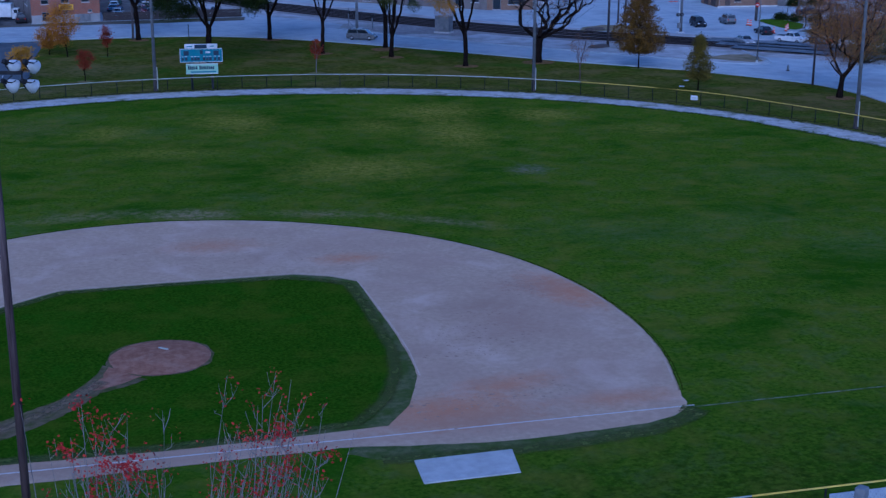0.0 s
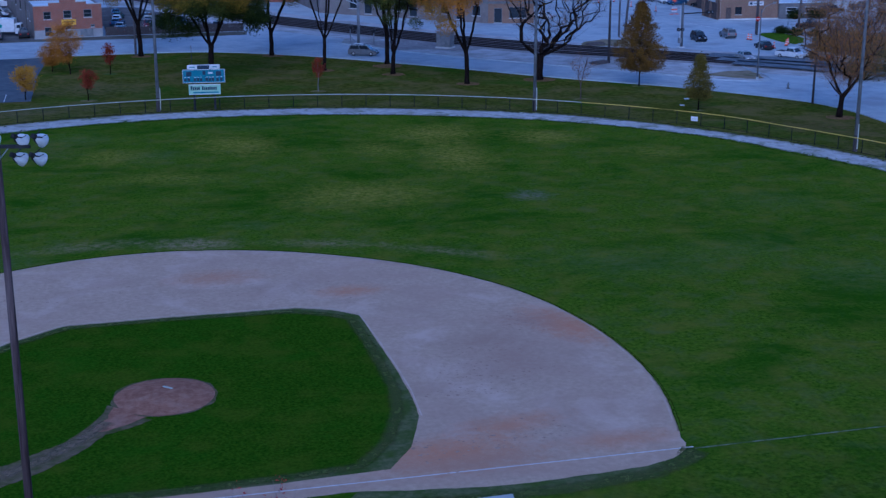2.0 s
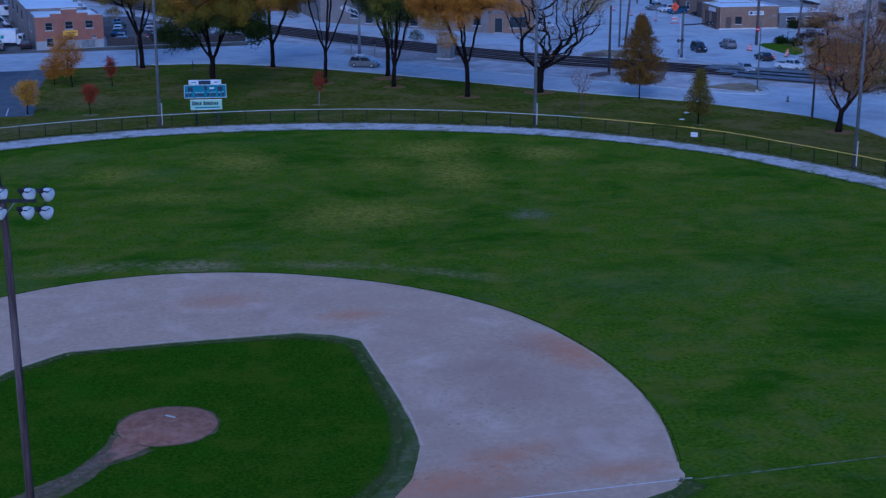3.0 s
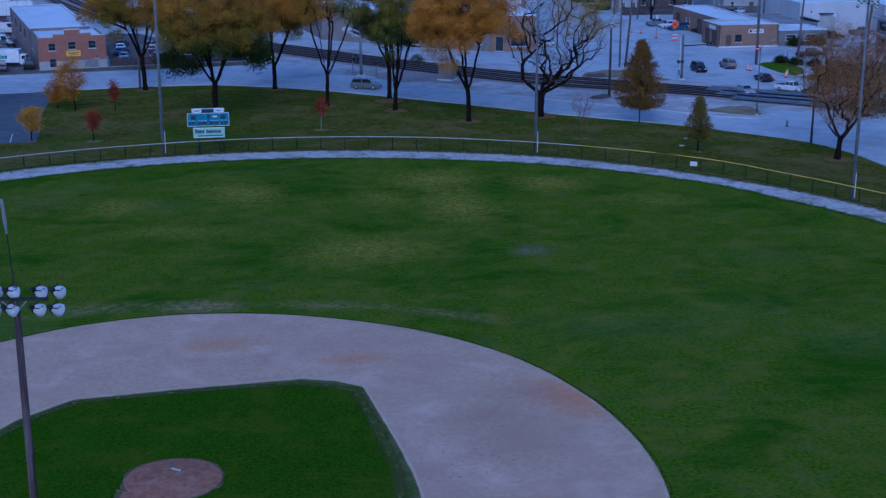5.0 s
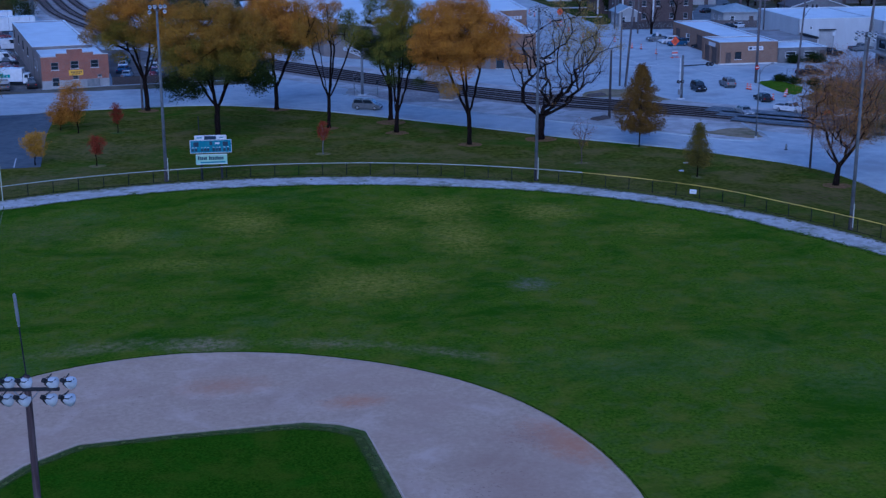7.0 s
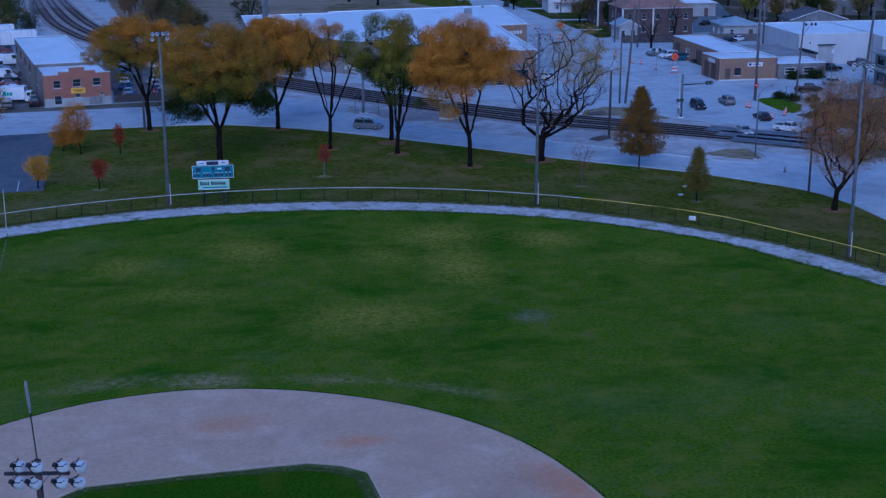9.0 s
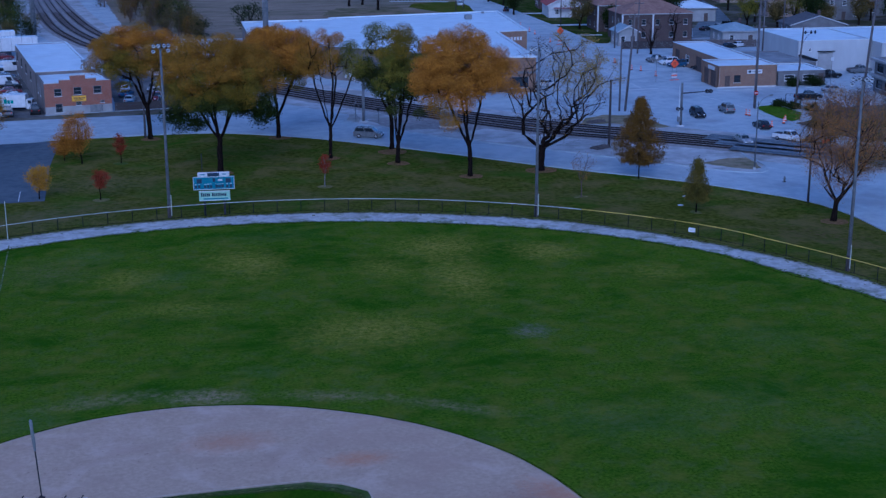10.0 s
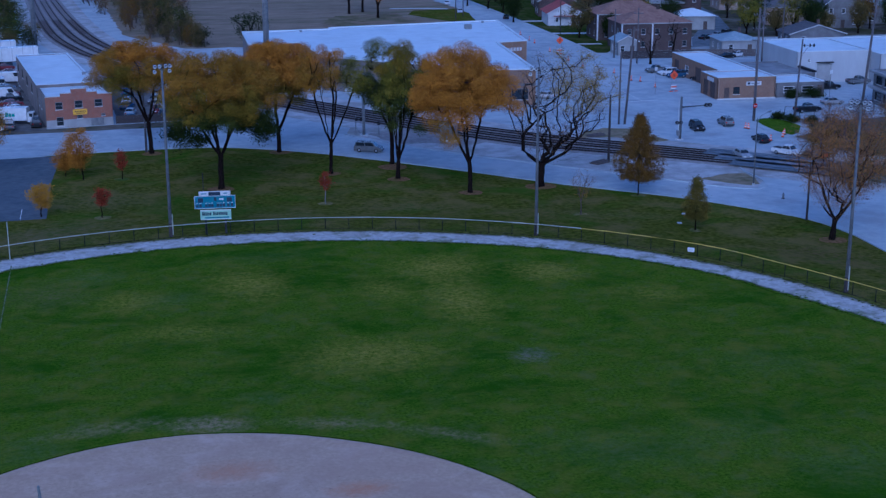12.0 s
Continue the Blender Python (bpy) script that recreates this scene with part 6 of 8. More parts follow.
def flat_block(parent, x0, x1, y0, y1, h, wall_m, roof_m, front=(), left=(), right=(), parapet=0.25, frames=None):
    """Four walls with openings and a flat roof behind a low parapet. Openings: (a, b, z0, z1, kind)."""
    def side(m, ln, items):
        wall_part(parent, m, ln, h, wall_m, [i[:4] for i in items])
        for a, b, c, d, k in items:
            if k == "w":
                window(parent, a, b, c, d, frame=frames, m=m)
            else:
                bm = B(a, b, 0.10, 0.16, c, d)
                for q in range(1, 5 if k == "g" else 1):
                    box(bm, a + 0.03, b - 0.03, 0.085, 0.105, c + (d - c) * q / 5 - 0.02, c + (d - c) * q / 5 + 0.02)
                bmesh.ops.transform(bm, matrix=m, verts=bm.verts)
                part("garage_door" if k == "g" else "door", bm, M_STUCCO if k == "g" and wall_m is M_HALL else M_DOOR, parent)
    side(side_m(x0, y0, 0), x1 - x0, front)
    side(side_m(x0, y1, -90), y1 - y0, left)
    side(side_m(x1, y0, 90), y1 - y0, right)
    side(side_m(x1, y1, 180), x1 - x0, ())
    part("roof", B(x0 + 0.28, x1 - 0.28, y0 + 0.28, y1 - 0.28, h - parapet - 0.2, h - parapet, bevel=0.0), roof_m, parent)
    bm = bmesh.new()
    for a in ((x0 - 0.04, x1 + 0.04, y0 - 0.04, y0 + 0.34), (x0 - 0.04, x1 + 0.04, y1 - 0.34, y1 + 0.04), (x0 - 0.04, x0 + 0.34, y0 + 0.345, y1 - 0.345), (x1 - 0.34, x1 + 0.04, y0 + 0.345, y1 - 0.345)):
        box(bm, *a, h + 0.002, h + 0.08)
    part("coping", bm, roof_m, parent)


def brick_shop():
    th = thing("brick_building", "old red brick workshop with a stepped gable front and white base", "building", at=(1.35, 168.9, LOW), rz=7.4)
    steps = [(0, 2.35, 5.0), (2.35, 4.05, 5.45), (4.05, 6.45, 6.1), (6.45, 8.1, 5.5), (8.1, 10.4, 5.1)]
    holes = [(1.5, 2.65, 2.95, 4.15), (4.5, 5.75, 3.05, 4.25), (7.6, 8.85, 3.1, 4.3), (1.55, 2.65, 0.35, 1.75), (4.75, 5.65, 1.35, 1.95), (8.55, 9.2, 1.55, 1.95)]
    wall_part(th, side_m(0, 0, 0), 10.4, 3.6, M_BRICK, [(a, b, max(c - 1.3, 0), d - 1.3) for a, b, c, d in holes if d > 1.3], z=1.3)
    wall_part(th, side_m(0, 0, 0), 10.4, 1.3, M_STUCCO, [(1.55, 2.65, 0.35, 1.3)], name="base_wall")
    for a, b, t in steps:
        part("parapet", B(a, b, 0.0, 0.35, 4.904, t), M_BRICK, th)
        part("coping", B(a - 0.02, b + 0.02, -0.06, 0.41, t + 0.002, t + 0.11, bevel=0.01), M_CONCRETE, th)
    for x in (0.12, 3.95, 6.35, 10.05):
        part("pilaster", B(x, x + 0.26, -0.09, -0.003, 1.32, 4.9), M_BRICK, th)
    for k, (a, b, c, d) in enumerate(holes):
        window(th, a, b, c, d, frame=M_GALV)
    part("service_door", B(6.9, 8.9, -0.05, -0.004, 0.1, 1.25), M_GALV, th, "grey-blue metal hatch")
    sign = part("sign_board", B(4.15, 6.35, -0.16, -0.095, 2.0, 2.85, bevel=0.01), M_SYELLOW, th, "amber yellow sign board")
    for k in range(7):
        part("lettering_bar", B(4.45 + 0.25 * k, 4.62 + 0.25 * k, -0.175, -0.161, 2.4, 2.62), M_DOOR, sign, "dark lettering bar")
    part("lettering_bar", B(4.6, 5.9, -0.175, -0.161, 2.16, 2.26), M_DOOR, sign, "dark lettering bar")
    wall_part(th, side_m(0, 12.1, -90), 11.8, 4.9, M_SIDEWALL, [(1.5, 2.9, 2.2, 3.6), (5, 6.4, 2.2, 3.6)])
    for a in (1.5, 5.0):
        window(th, a, a + 1.4, 2.2, 3.6, m=side_m(0, 12.1, -90), frame=M_GALV)
    wall_part(th, side_m(10.4, 0.3, 90), 11.8, 4.9, M_SIDEWALL)
    part("front_roof", B(0.3, 10.1, 0.4, 12.05, 4.45, 4.72), M_ROOF, th, "white flat roof")
    flat_block(th, -0.1, 9.5, 12.15, 51.5, 5.2, M_SIDEWALL, M_ROOF, left=[(3 + 8.8 * k, 4.6 + 8.8 * k, 2.6, 4.2, "w") for k in range(4)], parapet=0.12, frames=M_DARK)
    for x, y, s in ((8.9, 15.0, 0.35), (9.0, 22.5, 0.4)):
        part("roof_vent", B(x - s, x + s, y - s * 0.7, y + s * 0.7, 5.07, 5.2 + s * 0.8, bevel=0.05), M_GALV, th)
    part("flue", T([(8.6, 11.3, 4.6), (8.6, 11.3, 5.9)], 0.12, 10), M_GALV, th)
    return th


brick_shop()


def long_building():
    th = thing("long_building", "long low tan building with a bright white flat roof", "building", at=(0, 0, LOW))
    pts = [(38.8, 217.2), (49.0, 217.9), (50.4, 196.0), (54, 192.5), (75.6, 172.6), (83.3, 171.2), (87.2, 208.4), (93.7, 209.5), (98.3, 246.5), (58.9, 241.8), (58.8, 239.3), (39.8, 238.5)]
    h = 6.1
    n = len(pts)
    for i in range(n):
        a, b = Vector(pts[i]), Vector(pts[(i + 1) % n])
        ln = (b - a).length
        m = pose(a.x, a.y, 0, 0, 0, math.degrees(math.atan2(b.y - a.y, b.x - a.x)))
        items = []
        if i == 0:
            items = [(5.2 + 1.15 * k, 6.15 + 1.15 * k, 4.0, 5.0) for k in range(3)]
        elif i == 3:
            items = [(1.5 + 3.1 * k, 3.1 + 3.1 * k, 0.4 if k % 3 == 1 else 1.2, 2.9) for k in range(9)]
        elif i == 4:
            items = [(1.0, 2.4, 0.1, 2.6), (3.6, 6.6, 0.9, 2.8)]
        elif i == 5:
            items = [(2.0 + 5.2 * k, 4.4 + 5.2 * k, 1.2, 3.0) for k in range(6)]
        elif i == 6:
            items = [(2.2, 5.2, 0.6, 2.9)]
        wall_part(th, m, ln, h, M_BRICK if i in (0,) else M_TANBRICK if i in (4, 5, 6) else M_SIDEWALL, items)
        for it in items:
            window(th, *it, m=m, frame=M_GALV, cross=False)
        bm = B(-0.05, ln + 0.05, -0.12, 0.32, h + 0.002, h + 0.22)
        bmesh.ops.transform(bm, matrix=m, verts=bm.verts)
        part("coping", bm, M_ROOF, th)
        if i == 6:
            for k in range(7):
                bm = B(0.9 + 0.68 * k, 1.35 + 0.68 * k, -0.10, -0.004, 4.3, 4.95)
                bmesh.ops.transform(bm, matrix=m, verts=bm.verts)
                part("lettering_bar", bm, M_WHITE, th, "white raised lettering bar")
        if i in (3, 4):
            bm = B(0, ln, -0.14, -0.004, 3.35, 3.75)
            bmesh.ops.transform(bm, matrix=m, verts=bm.verts)
            part("fascia_band", bm, M_GREYWALL, th)
    bm = bmesh.new()
    lo, hi = ([bm.verts.new((x, y, z)) for x, y in pts] for z in (h - 0.3, h - 0.04))
    bmesh.ops.triangle_fill(bm, edges=[bm.edges.new((hi[k], hi[(k + 1) % n])) for k in range(n)], use_beauty=True)
    bmesh.ops.triangle_fill(bm, edges=[bm.edges.new((lo[k], lo[(k + 1) % n])) for k in range(n)], use_beauty=True)
    bmesh.ops.recalc_face_normals(bm, faces=bm.faces)
    for f in bm.faces:
        if (f.normal.z < 0) == (f.verts[0].co.z > h - 0.1):
            f.normal_flip()
    part("roof", bm, M_ROOF, th, "bright white membrane roof")
    for x, y, s in ((87.8, 233.0, 0.75), (52, 236.5, 0.3), (94, 243.5, 0.3)):
        part("roof_vent", B(x - s, x + s, y - s * 0.7, y + s * 0.7, h - 0.03, h + s * 1.3, bevel=0.06), M_GALV if s < 0.8 else M_DARK, th)
    return th


long_building()


def tan_garage():
    th = thing("garage_building", "small tan brick garage with white flat roofs", "building", at=(115.9, 167.6, LOW), rz=-3.6)
    flat_block(th, 0, 11.0, 0, 8.0, 3.95, M_TANBRICK, M_ROOF, front=[(1.3, 2.3, 0.05, 2.15, "d"), (3.0, 4.2, 0.95, 2.25, "w")], left=[(1.0, 3.4, 0.05, 2.9, "g"), (4.3, 6.9, 0.05, 2.9, "g")], parapet=0.1, frames=M_DARK)
    flat_block(th, 3.9, 11.0, 8.02, 34.5, 3.85, M_TANBRICK, M_ROOF, left=[(1.5, 4.0, 0.05, 2.8, "d"), (7.5, 9.5, 0.9, 2.4, "w"), (13, 16, 0.05, 2.8, "g"), (19.5, 22.5, 0.05, 2.8, "g")], parapet=0.1)
    s = part("sign_board", B(5.4, 8.2, -0.09, -0.004, 2.45, 3.15, bevel=0.01), M_WHITE, th, "white sign board")
    part("sign_mark", B(5.6, 6.1, -0.105, -0.091, 2.62, 3.0), M_SDARK, s, "dark mark")
    part("lettering_bar", B(6.3, 7.9, -0.105, -0.091, 2.72, 2.9), M_GREYROOF, s, "grey lettering bar")
    bm = B(3.2, 6.2, -0.09, -0.004, 2.95, 3.6)
    bmesh.ops.transform(bm, matrix=side_m(0, 8.0, -90), verts=bm.verts)
    part("sign_board", bm, M_WHITE, th, "pale sign board")
    part("downpipe", T([(0.25, -0.06, 0), (0.25, -0.06, 3.7)], 0.05, 8), M_TANWALL, th)
    part("base_course", B(-0.05, 11.05, -0.06, -0.004, 0.0, 0.25), M_CONCRETE, th)
    ax = thing("annex_building", "low grey annex with a white flat roof and dark bushes", "building", at=(126.95, 167.0, LOW), rz=-3.6)
    flat_block(ax, 0.1, 9.4, 0.3, 8.8, 2.7, M_GREYWALL, M_ROOF, front=[(1.5, 3.5, 0.9, 2.0, "w"), (5.0, 7.2, 0.9, 2.0, "w"), (8.0, 9.0, 0.05, 2.1, "d")], parapet=0.08)
    flat_block(ax, 0.1, 11.6, 8.9, 24.5, 2.9, M_GREYWALL, M_GREYROOF, parapet=0.1)
    part("ridge_beam", B(11.2, 11.9, 8.9, 24.8, 2.99, 3.35, bevel=0.03), M_DARK, ax, "dark raised roof edge")


tan_garage()


def white_hall():
    th = thing("white_warehouse", "large pale warehouse with a white flat roof", "building", at=(138.9, 182.0, LOW), rz=-3.6)
    flat_block(th, 0, 15.2, 0, 19.5, 5.9, M_HALL, M_ROOF, front=[(4.2, 7.2, 0.05, 3.6, "g"), (2.2, 2.8, 3.9, 4.5, "w")], left=[(4, 4.9, 0.05, 2.1, "d")], parapet=0.12)
    flat_block(th, 15.25, 46, -3.5, 22, 5.6, M_HALL, M_ROOF, front=[(4, 8, 0.05, 3.6, "g"), (12, 16, 0.05, 3.6, "g")], parapet=0.12)
    part("door_hood", B(4.0, 7.4, -0.5, -0.004, 3.75, 3.9), M_DARK, th)


white_hall()


def grey_block():
    th = thing("grey_office", "grey two-storey office with jutting concrete ledges", "building", at=(139.2, 146.2, LOW), rz=-8)
    flat_block(th, 0, 24, 0, 12, 5.9, M_GREYWALL, M_GREYROOF, front=[(1 + 3.6 * k, 3.8 + 3.6 * k, z, z + 1.4, "w") for k in range(6) for z in (0.8, 3.6)], left=[(1.2 + 3.5 * k, 3.6 + 3.5 * k, z, z + 1.4, "w") for k in range(3) for z in (0.8, 3.6)], frames=M_DARK)
    for z in (2.75, 5.5):
        part("ledge", B(-0.9, 24.5, -0.9, -0.36, z, z + 0.4, bevel=0.03), M_STUCCO, th)
        part("ledge", B(-0.9, -0.05, -0.355, 12.2, z, z + 0.4, bevel=0.03), M_STUCCO, th)


grey_block()


def house(label, at, rz, w, d, h, rise, wall_m, roof_m, hip=False, wins=3, storeys=1, name="house", porch=False, eave=0.45, frames=None):
    th = thing(name, label, "house", at=(*at, LOW), rz=rz)
    items = []
    for s in range(storeys):
        z = 0.9 + 2.8 * s
        for k in range(wins):
            c = w * (k + 0.5) / wins
            items.append((c - 0.5, c + 0.5, z, z + 1.25) if not (s == 0 and k == wins // 2 and storeys * wins > 1) else (c - 0.5, c + 0.5, 0.05, 2.1))
    wall_part(th, side_m(0, 0, 0), w, h, wall_m, items, 0.2)
    for it in items:
        if it[2] < 0.1:
            part("door", B(it[0], it[1], 0.08, 0.13, it[2], it[3]), M_DOOR, th)
        else:
            window(th, *it, frame=frames)
    sides = [(d * f - 0.45, d * f + 0.45, 0.9 + 2.8 * s, 2.1 + 2.8 * s) for f in (0.3, 0.7) for s in range(storeys)]
    for m in (side_m(0, d, -90), side_m(w, 0, 90)):
        wall_part(th, m, d, h, wall_m, sides, 0.2)
        for it in sides:
            window(th, *it, m=m, frame=frames)
    wall_part(th, side_m(w, d, 180), w, h, wall_m, (), 0.2)
    e = eave
    bm = bmesh.new()
    if hip:
        r = min(w, d) / 2
        a = [(-e, -e, h), (w + e, -e, h), (w + e, d + e, h), (-e, d + e, h)]
        q = [(r, d / 2, h + rise), (w - r, d / 2, h + rise)] if w >= d else [(w / 2, r, h + rise), (w / 2, d - r, h + rise)]
        vs = [bm.verts.new(p) for p in a + q]
        fl = ((0, 1, 5, 4), (1, 2, 5), (2, 3, 4, 5), (3, 0, 4)) if w >= d else ((0, 1, 4), (1, 2, 5, 4), (2, 3, 5), (3, 0, 4, 5))
        fs = [bm.faces.new([vs[i] for i in f]) for f in fl]
        fs.append(bm.faces.new([vs[i] for i in (3, 2, 1, 0)]))
        part("roof", bm, roof_m, th)
        part("eaves_board", B(-e - 0.02, w + e + 0.02, -e - 0.04, -e - 0.003, h - 0.16, h + 0.05), M_STUCCO, th)
    else:
        for sx in (0, 1):
            x_e, x_r = (-e, w / 2) if sx == 0 else (w + e, w / 2)
            z_e = h - e * rise / (w / 2)
            vs = [bm.verts.new(p) for p in ((x_e, -e, z_e), (x_r, -e, h + rise), (x_r, d + e, h + rise), (x_e, d + e, z_e), (x_e, -e, z_e + 0.14), (x_r, -e, h + rise + 0.14), (x_r, d + e, h + rise + 0.14), (x_e, d + e, z_e + 0.14))]
            for f in ((0, 3, 2, 1), (4, 5, 6, 7), (0, 1, 5, 4), (3, 7, 6, 2), (0, 4, 7, 3)):
                bm.faces.new([vs[i] for i in f])
        bmesh.ops.recalc_face_normals(bm, faces=bm.faces)
        part("roof", bm, roof_m, th)
        for y, flip in ((0.0, 1), (d - 0.2, 0)):
            bm = bmesh.new()
            lo = [bm.verts.new(p) for p in ((0, y, h + 0.003), (w, y, h + 0.003), (w / 2, y, h + rise))]
            hi = [bm.verts.new(p) for p in ((0, y + 0.2, h + 0.003), (w, y + 0.2, h + 0.003), (w / 2, y + 0.2, h + rise))]
            bm.faces.new(lo)
            bm.faces.new(hi[::-1])
            for i in range(3):
                bm.faces.new((lo[i], hi[i], hi[(i + 1) % 3], lo[(i + 1) % 3]))
            bmesh.ops.recalc_face_normals(bm, faces=bm.faces)
            part("gable", bm, wall_m, th)
        for s in (-1, 1):
            x_e = w / 2 + s * (w / 2 + e)
            part("bargeboard", T([(x_e, -e - 0.03, h - e * rise / (w / 2)), (w / 2, -e - 0.03, h + rise + 0.02)], 0.11, 4), M_WHITE, th, "white bargeboard")
    if name == "apartment_house":
        for x in (-0.30, w * 0.42):
            part("corner_pillar", B(x, x + 0.3, -0.34, -0.04, 0, h - 0.05, bevel=0.02), M_WHITE, th, "white pillar at the front")
    if porch:
        part("porch_roof", B(w * 0.15, w * 0.85, -1.8, -e - 0.05, 2.5, 2.65, bevel=0.02), roof_m, th)
        for x in (w * 0.2, w * 0.8):
            part("porch_post", B(x - 0.08, x + 0.08, -1.7, -1.54, 0.0, 2.495), M_WHITE, th)
    part("chimney", B(w * 0.62, w * 0.62 + 0.6, d * 0.6, d * 0.6 + 0.5, h + rise * 0.3, h + rise + 0.7, bevel=0.02), M_DARKBRICK, th)
    return th


house("brown-roofed two-storey brick apartment house", (123.4, 233.0), -4, 16.2, 11, 6.2, 2.4, M_DARKBRICK, M_BROWNROOF, True, 5, 2, "apartment_house", frames=M_GALV)
house("brown-roofed brick apartment house behind another", (124.9, 252.6), -6, 17, 11, 6.2, 2.6, M_DARKBRICK, M_BROWNROOF, True, 4, 2, "apartment_house", frames=M_GALV)
house("small white wooden house with a pale roof", (120.0, 226.8), -4, 4.4, 5.4, 3.2, 1.1, M_STUCCO, M_BLUEROOF, False, 2, 1)
house("white bungalow with a red roof", (123.2, 285.0), -10, 9.0, 11, 3.3, 2.3, M_WHITEWALL, M_REDROOF, False, 2, 1, porch=True)
house("brick house with a dark roof among trees", (127.5, 306), -12, 10, 10, 4.4, 2.4, M_DARKBRICK, M_DARKROOF, False, 3, 1)
house("brick house with a brown roof among trees", (134, 330), -12, 12, 10, 5.0, 2.6, M_DARKBRICK, M_BROWNROOF, False, 3, 1)
house("grey gabled house with white trim", (189.5, 262), -10, 9.5, 11, 6.2, 3.4, M_GREYWALL, M_DARKROOF, False, 3, 2)
house("long house with a dark shingle roof", (178.5, 272), -10, 13, 9, 4.6, 2.6, M_TANWALL, M_DARKROOF, True, 4, 1)
house("garage with a dark shingle roof", (164, 232), -8, 13, 8, 2.8, 2.0, M_GREYWALL, M_DARKROOF, False, 2, 1, "garage")
house("small pale garage with a blue-grey roof", (142.8, 223), -8, 8.5, 9, 3.0, 1.5, M_STUCCO, M_BLUEROOF, True, 2, 1, "garage")
house("house with a blue-grey roof", (205, 268), -10, 14, 10, 4.8, 2.4, M_GREYWALL, M_BLUEROOF, True, 4, 1)
house("house with a dark roof", (160, 300), -10, 12, 10, 5.4, 2.6, M_DARKBRICK, M_DARKROOF, True, 3, 2)
house("house with a brown roof", (183, 310), -10, 12, 10, 5.4, 2.6, M_TANWALL, M_BROWNROOF, False, 3, 2)
house("house with a dark roof and pale walls", (208, 300), -10, 12, 10, 5.4, 2.8, M_GREYWALL, M_DARKROOF, False, 3, 2)
house("white garage beside an alley", (151.5, 268), -10, 10, 9, 3.4, 1.6, M_STUCCO, M_ROOF, True, 2, 1, "garage")
house("brick house with a grey roof", (149, 285), -10, 11, 10, 5.2, 2.4, M_DARKBRICK, M_GREYROOF, True, 3, 2)


def board_fence(label, a, b, h, m, board=0.16):
    a, b = Vector(a), Vector(b)
    ln = (b - a).length
    th = thing("board_fence", label, "fence", at=(a.x, a.y, LOW), rz=math.degrees(math.atan2(b.y - a.y, b.x - a.x)))
    n = int(ln / (board + 0.012))
    me = finish("board", B(0, board, -0.012, 0.012, 0.06, h, bevel=0.004), m)
    for k in range(n):
        ob = new("board", me)
        ob.parent = th
        ob.location = (k * (board + 0.012), 0, 0.02 * math.sin(k * 1.7))
    for z in (0.35, h - 0.3):
        part("rail", B(0, ln, 0.014, 0.06, z, z + 0.09), m, th)
    for k in range(int(ln / 2.6) + 1):
        part("post", B(k * 2.6 - 0.05, k * 2.6 + 0.05, 0.062, 0.16, 0, h - 0.05), m, th)


board_fence("dark board fence beside the brick building", (12.1, 170.4), (34.0, 171.6), 1.35, M_DARKPOLE)
board_fence("dark board fence behind the street corner", (118.8, 221.5), (134.5, 219.5), 1.7, M_DARKPOLE)
board_fence("grey board fence round a yard", (134, 222), (156, 216), 1.6, M_TIE)

# ---- vehicles ----
SHAPES = {  # length, width, floor, belt, roof, bonnet and boot heights, cabin x at belt and at roof
    "sedan": (4.7, 1.8, 0.22, 0.92, 1.44, 0.78, 0.90, (-1.75, 1.05), (-1.05, 0.35)),
    "suv": (4.7, 1.88, 0.28, 1.08, 1.78, 0.98, 1.08, (-2.28, 1.1), (-2.0, 0.45)),
    "minivan": (5.0, 1.95, 0.24, 1.05, 1.78, 0.92, 1.05, (-2.42, 1.55), (-2.15, 0.75)),
    "pickup": (5.5, 1.95, 0.34, 1.10, 1.82, 1.05, 1.10, (-0.75, 1.25), (-0.45, 0.7)),
    "van": (5.6, 2.0, 0.28, 1.30, 2.45, 1.05, 1.30, (-2.76, 2.1), (-2.72, 1.35)),
}


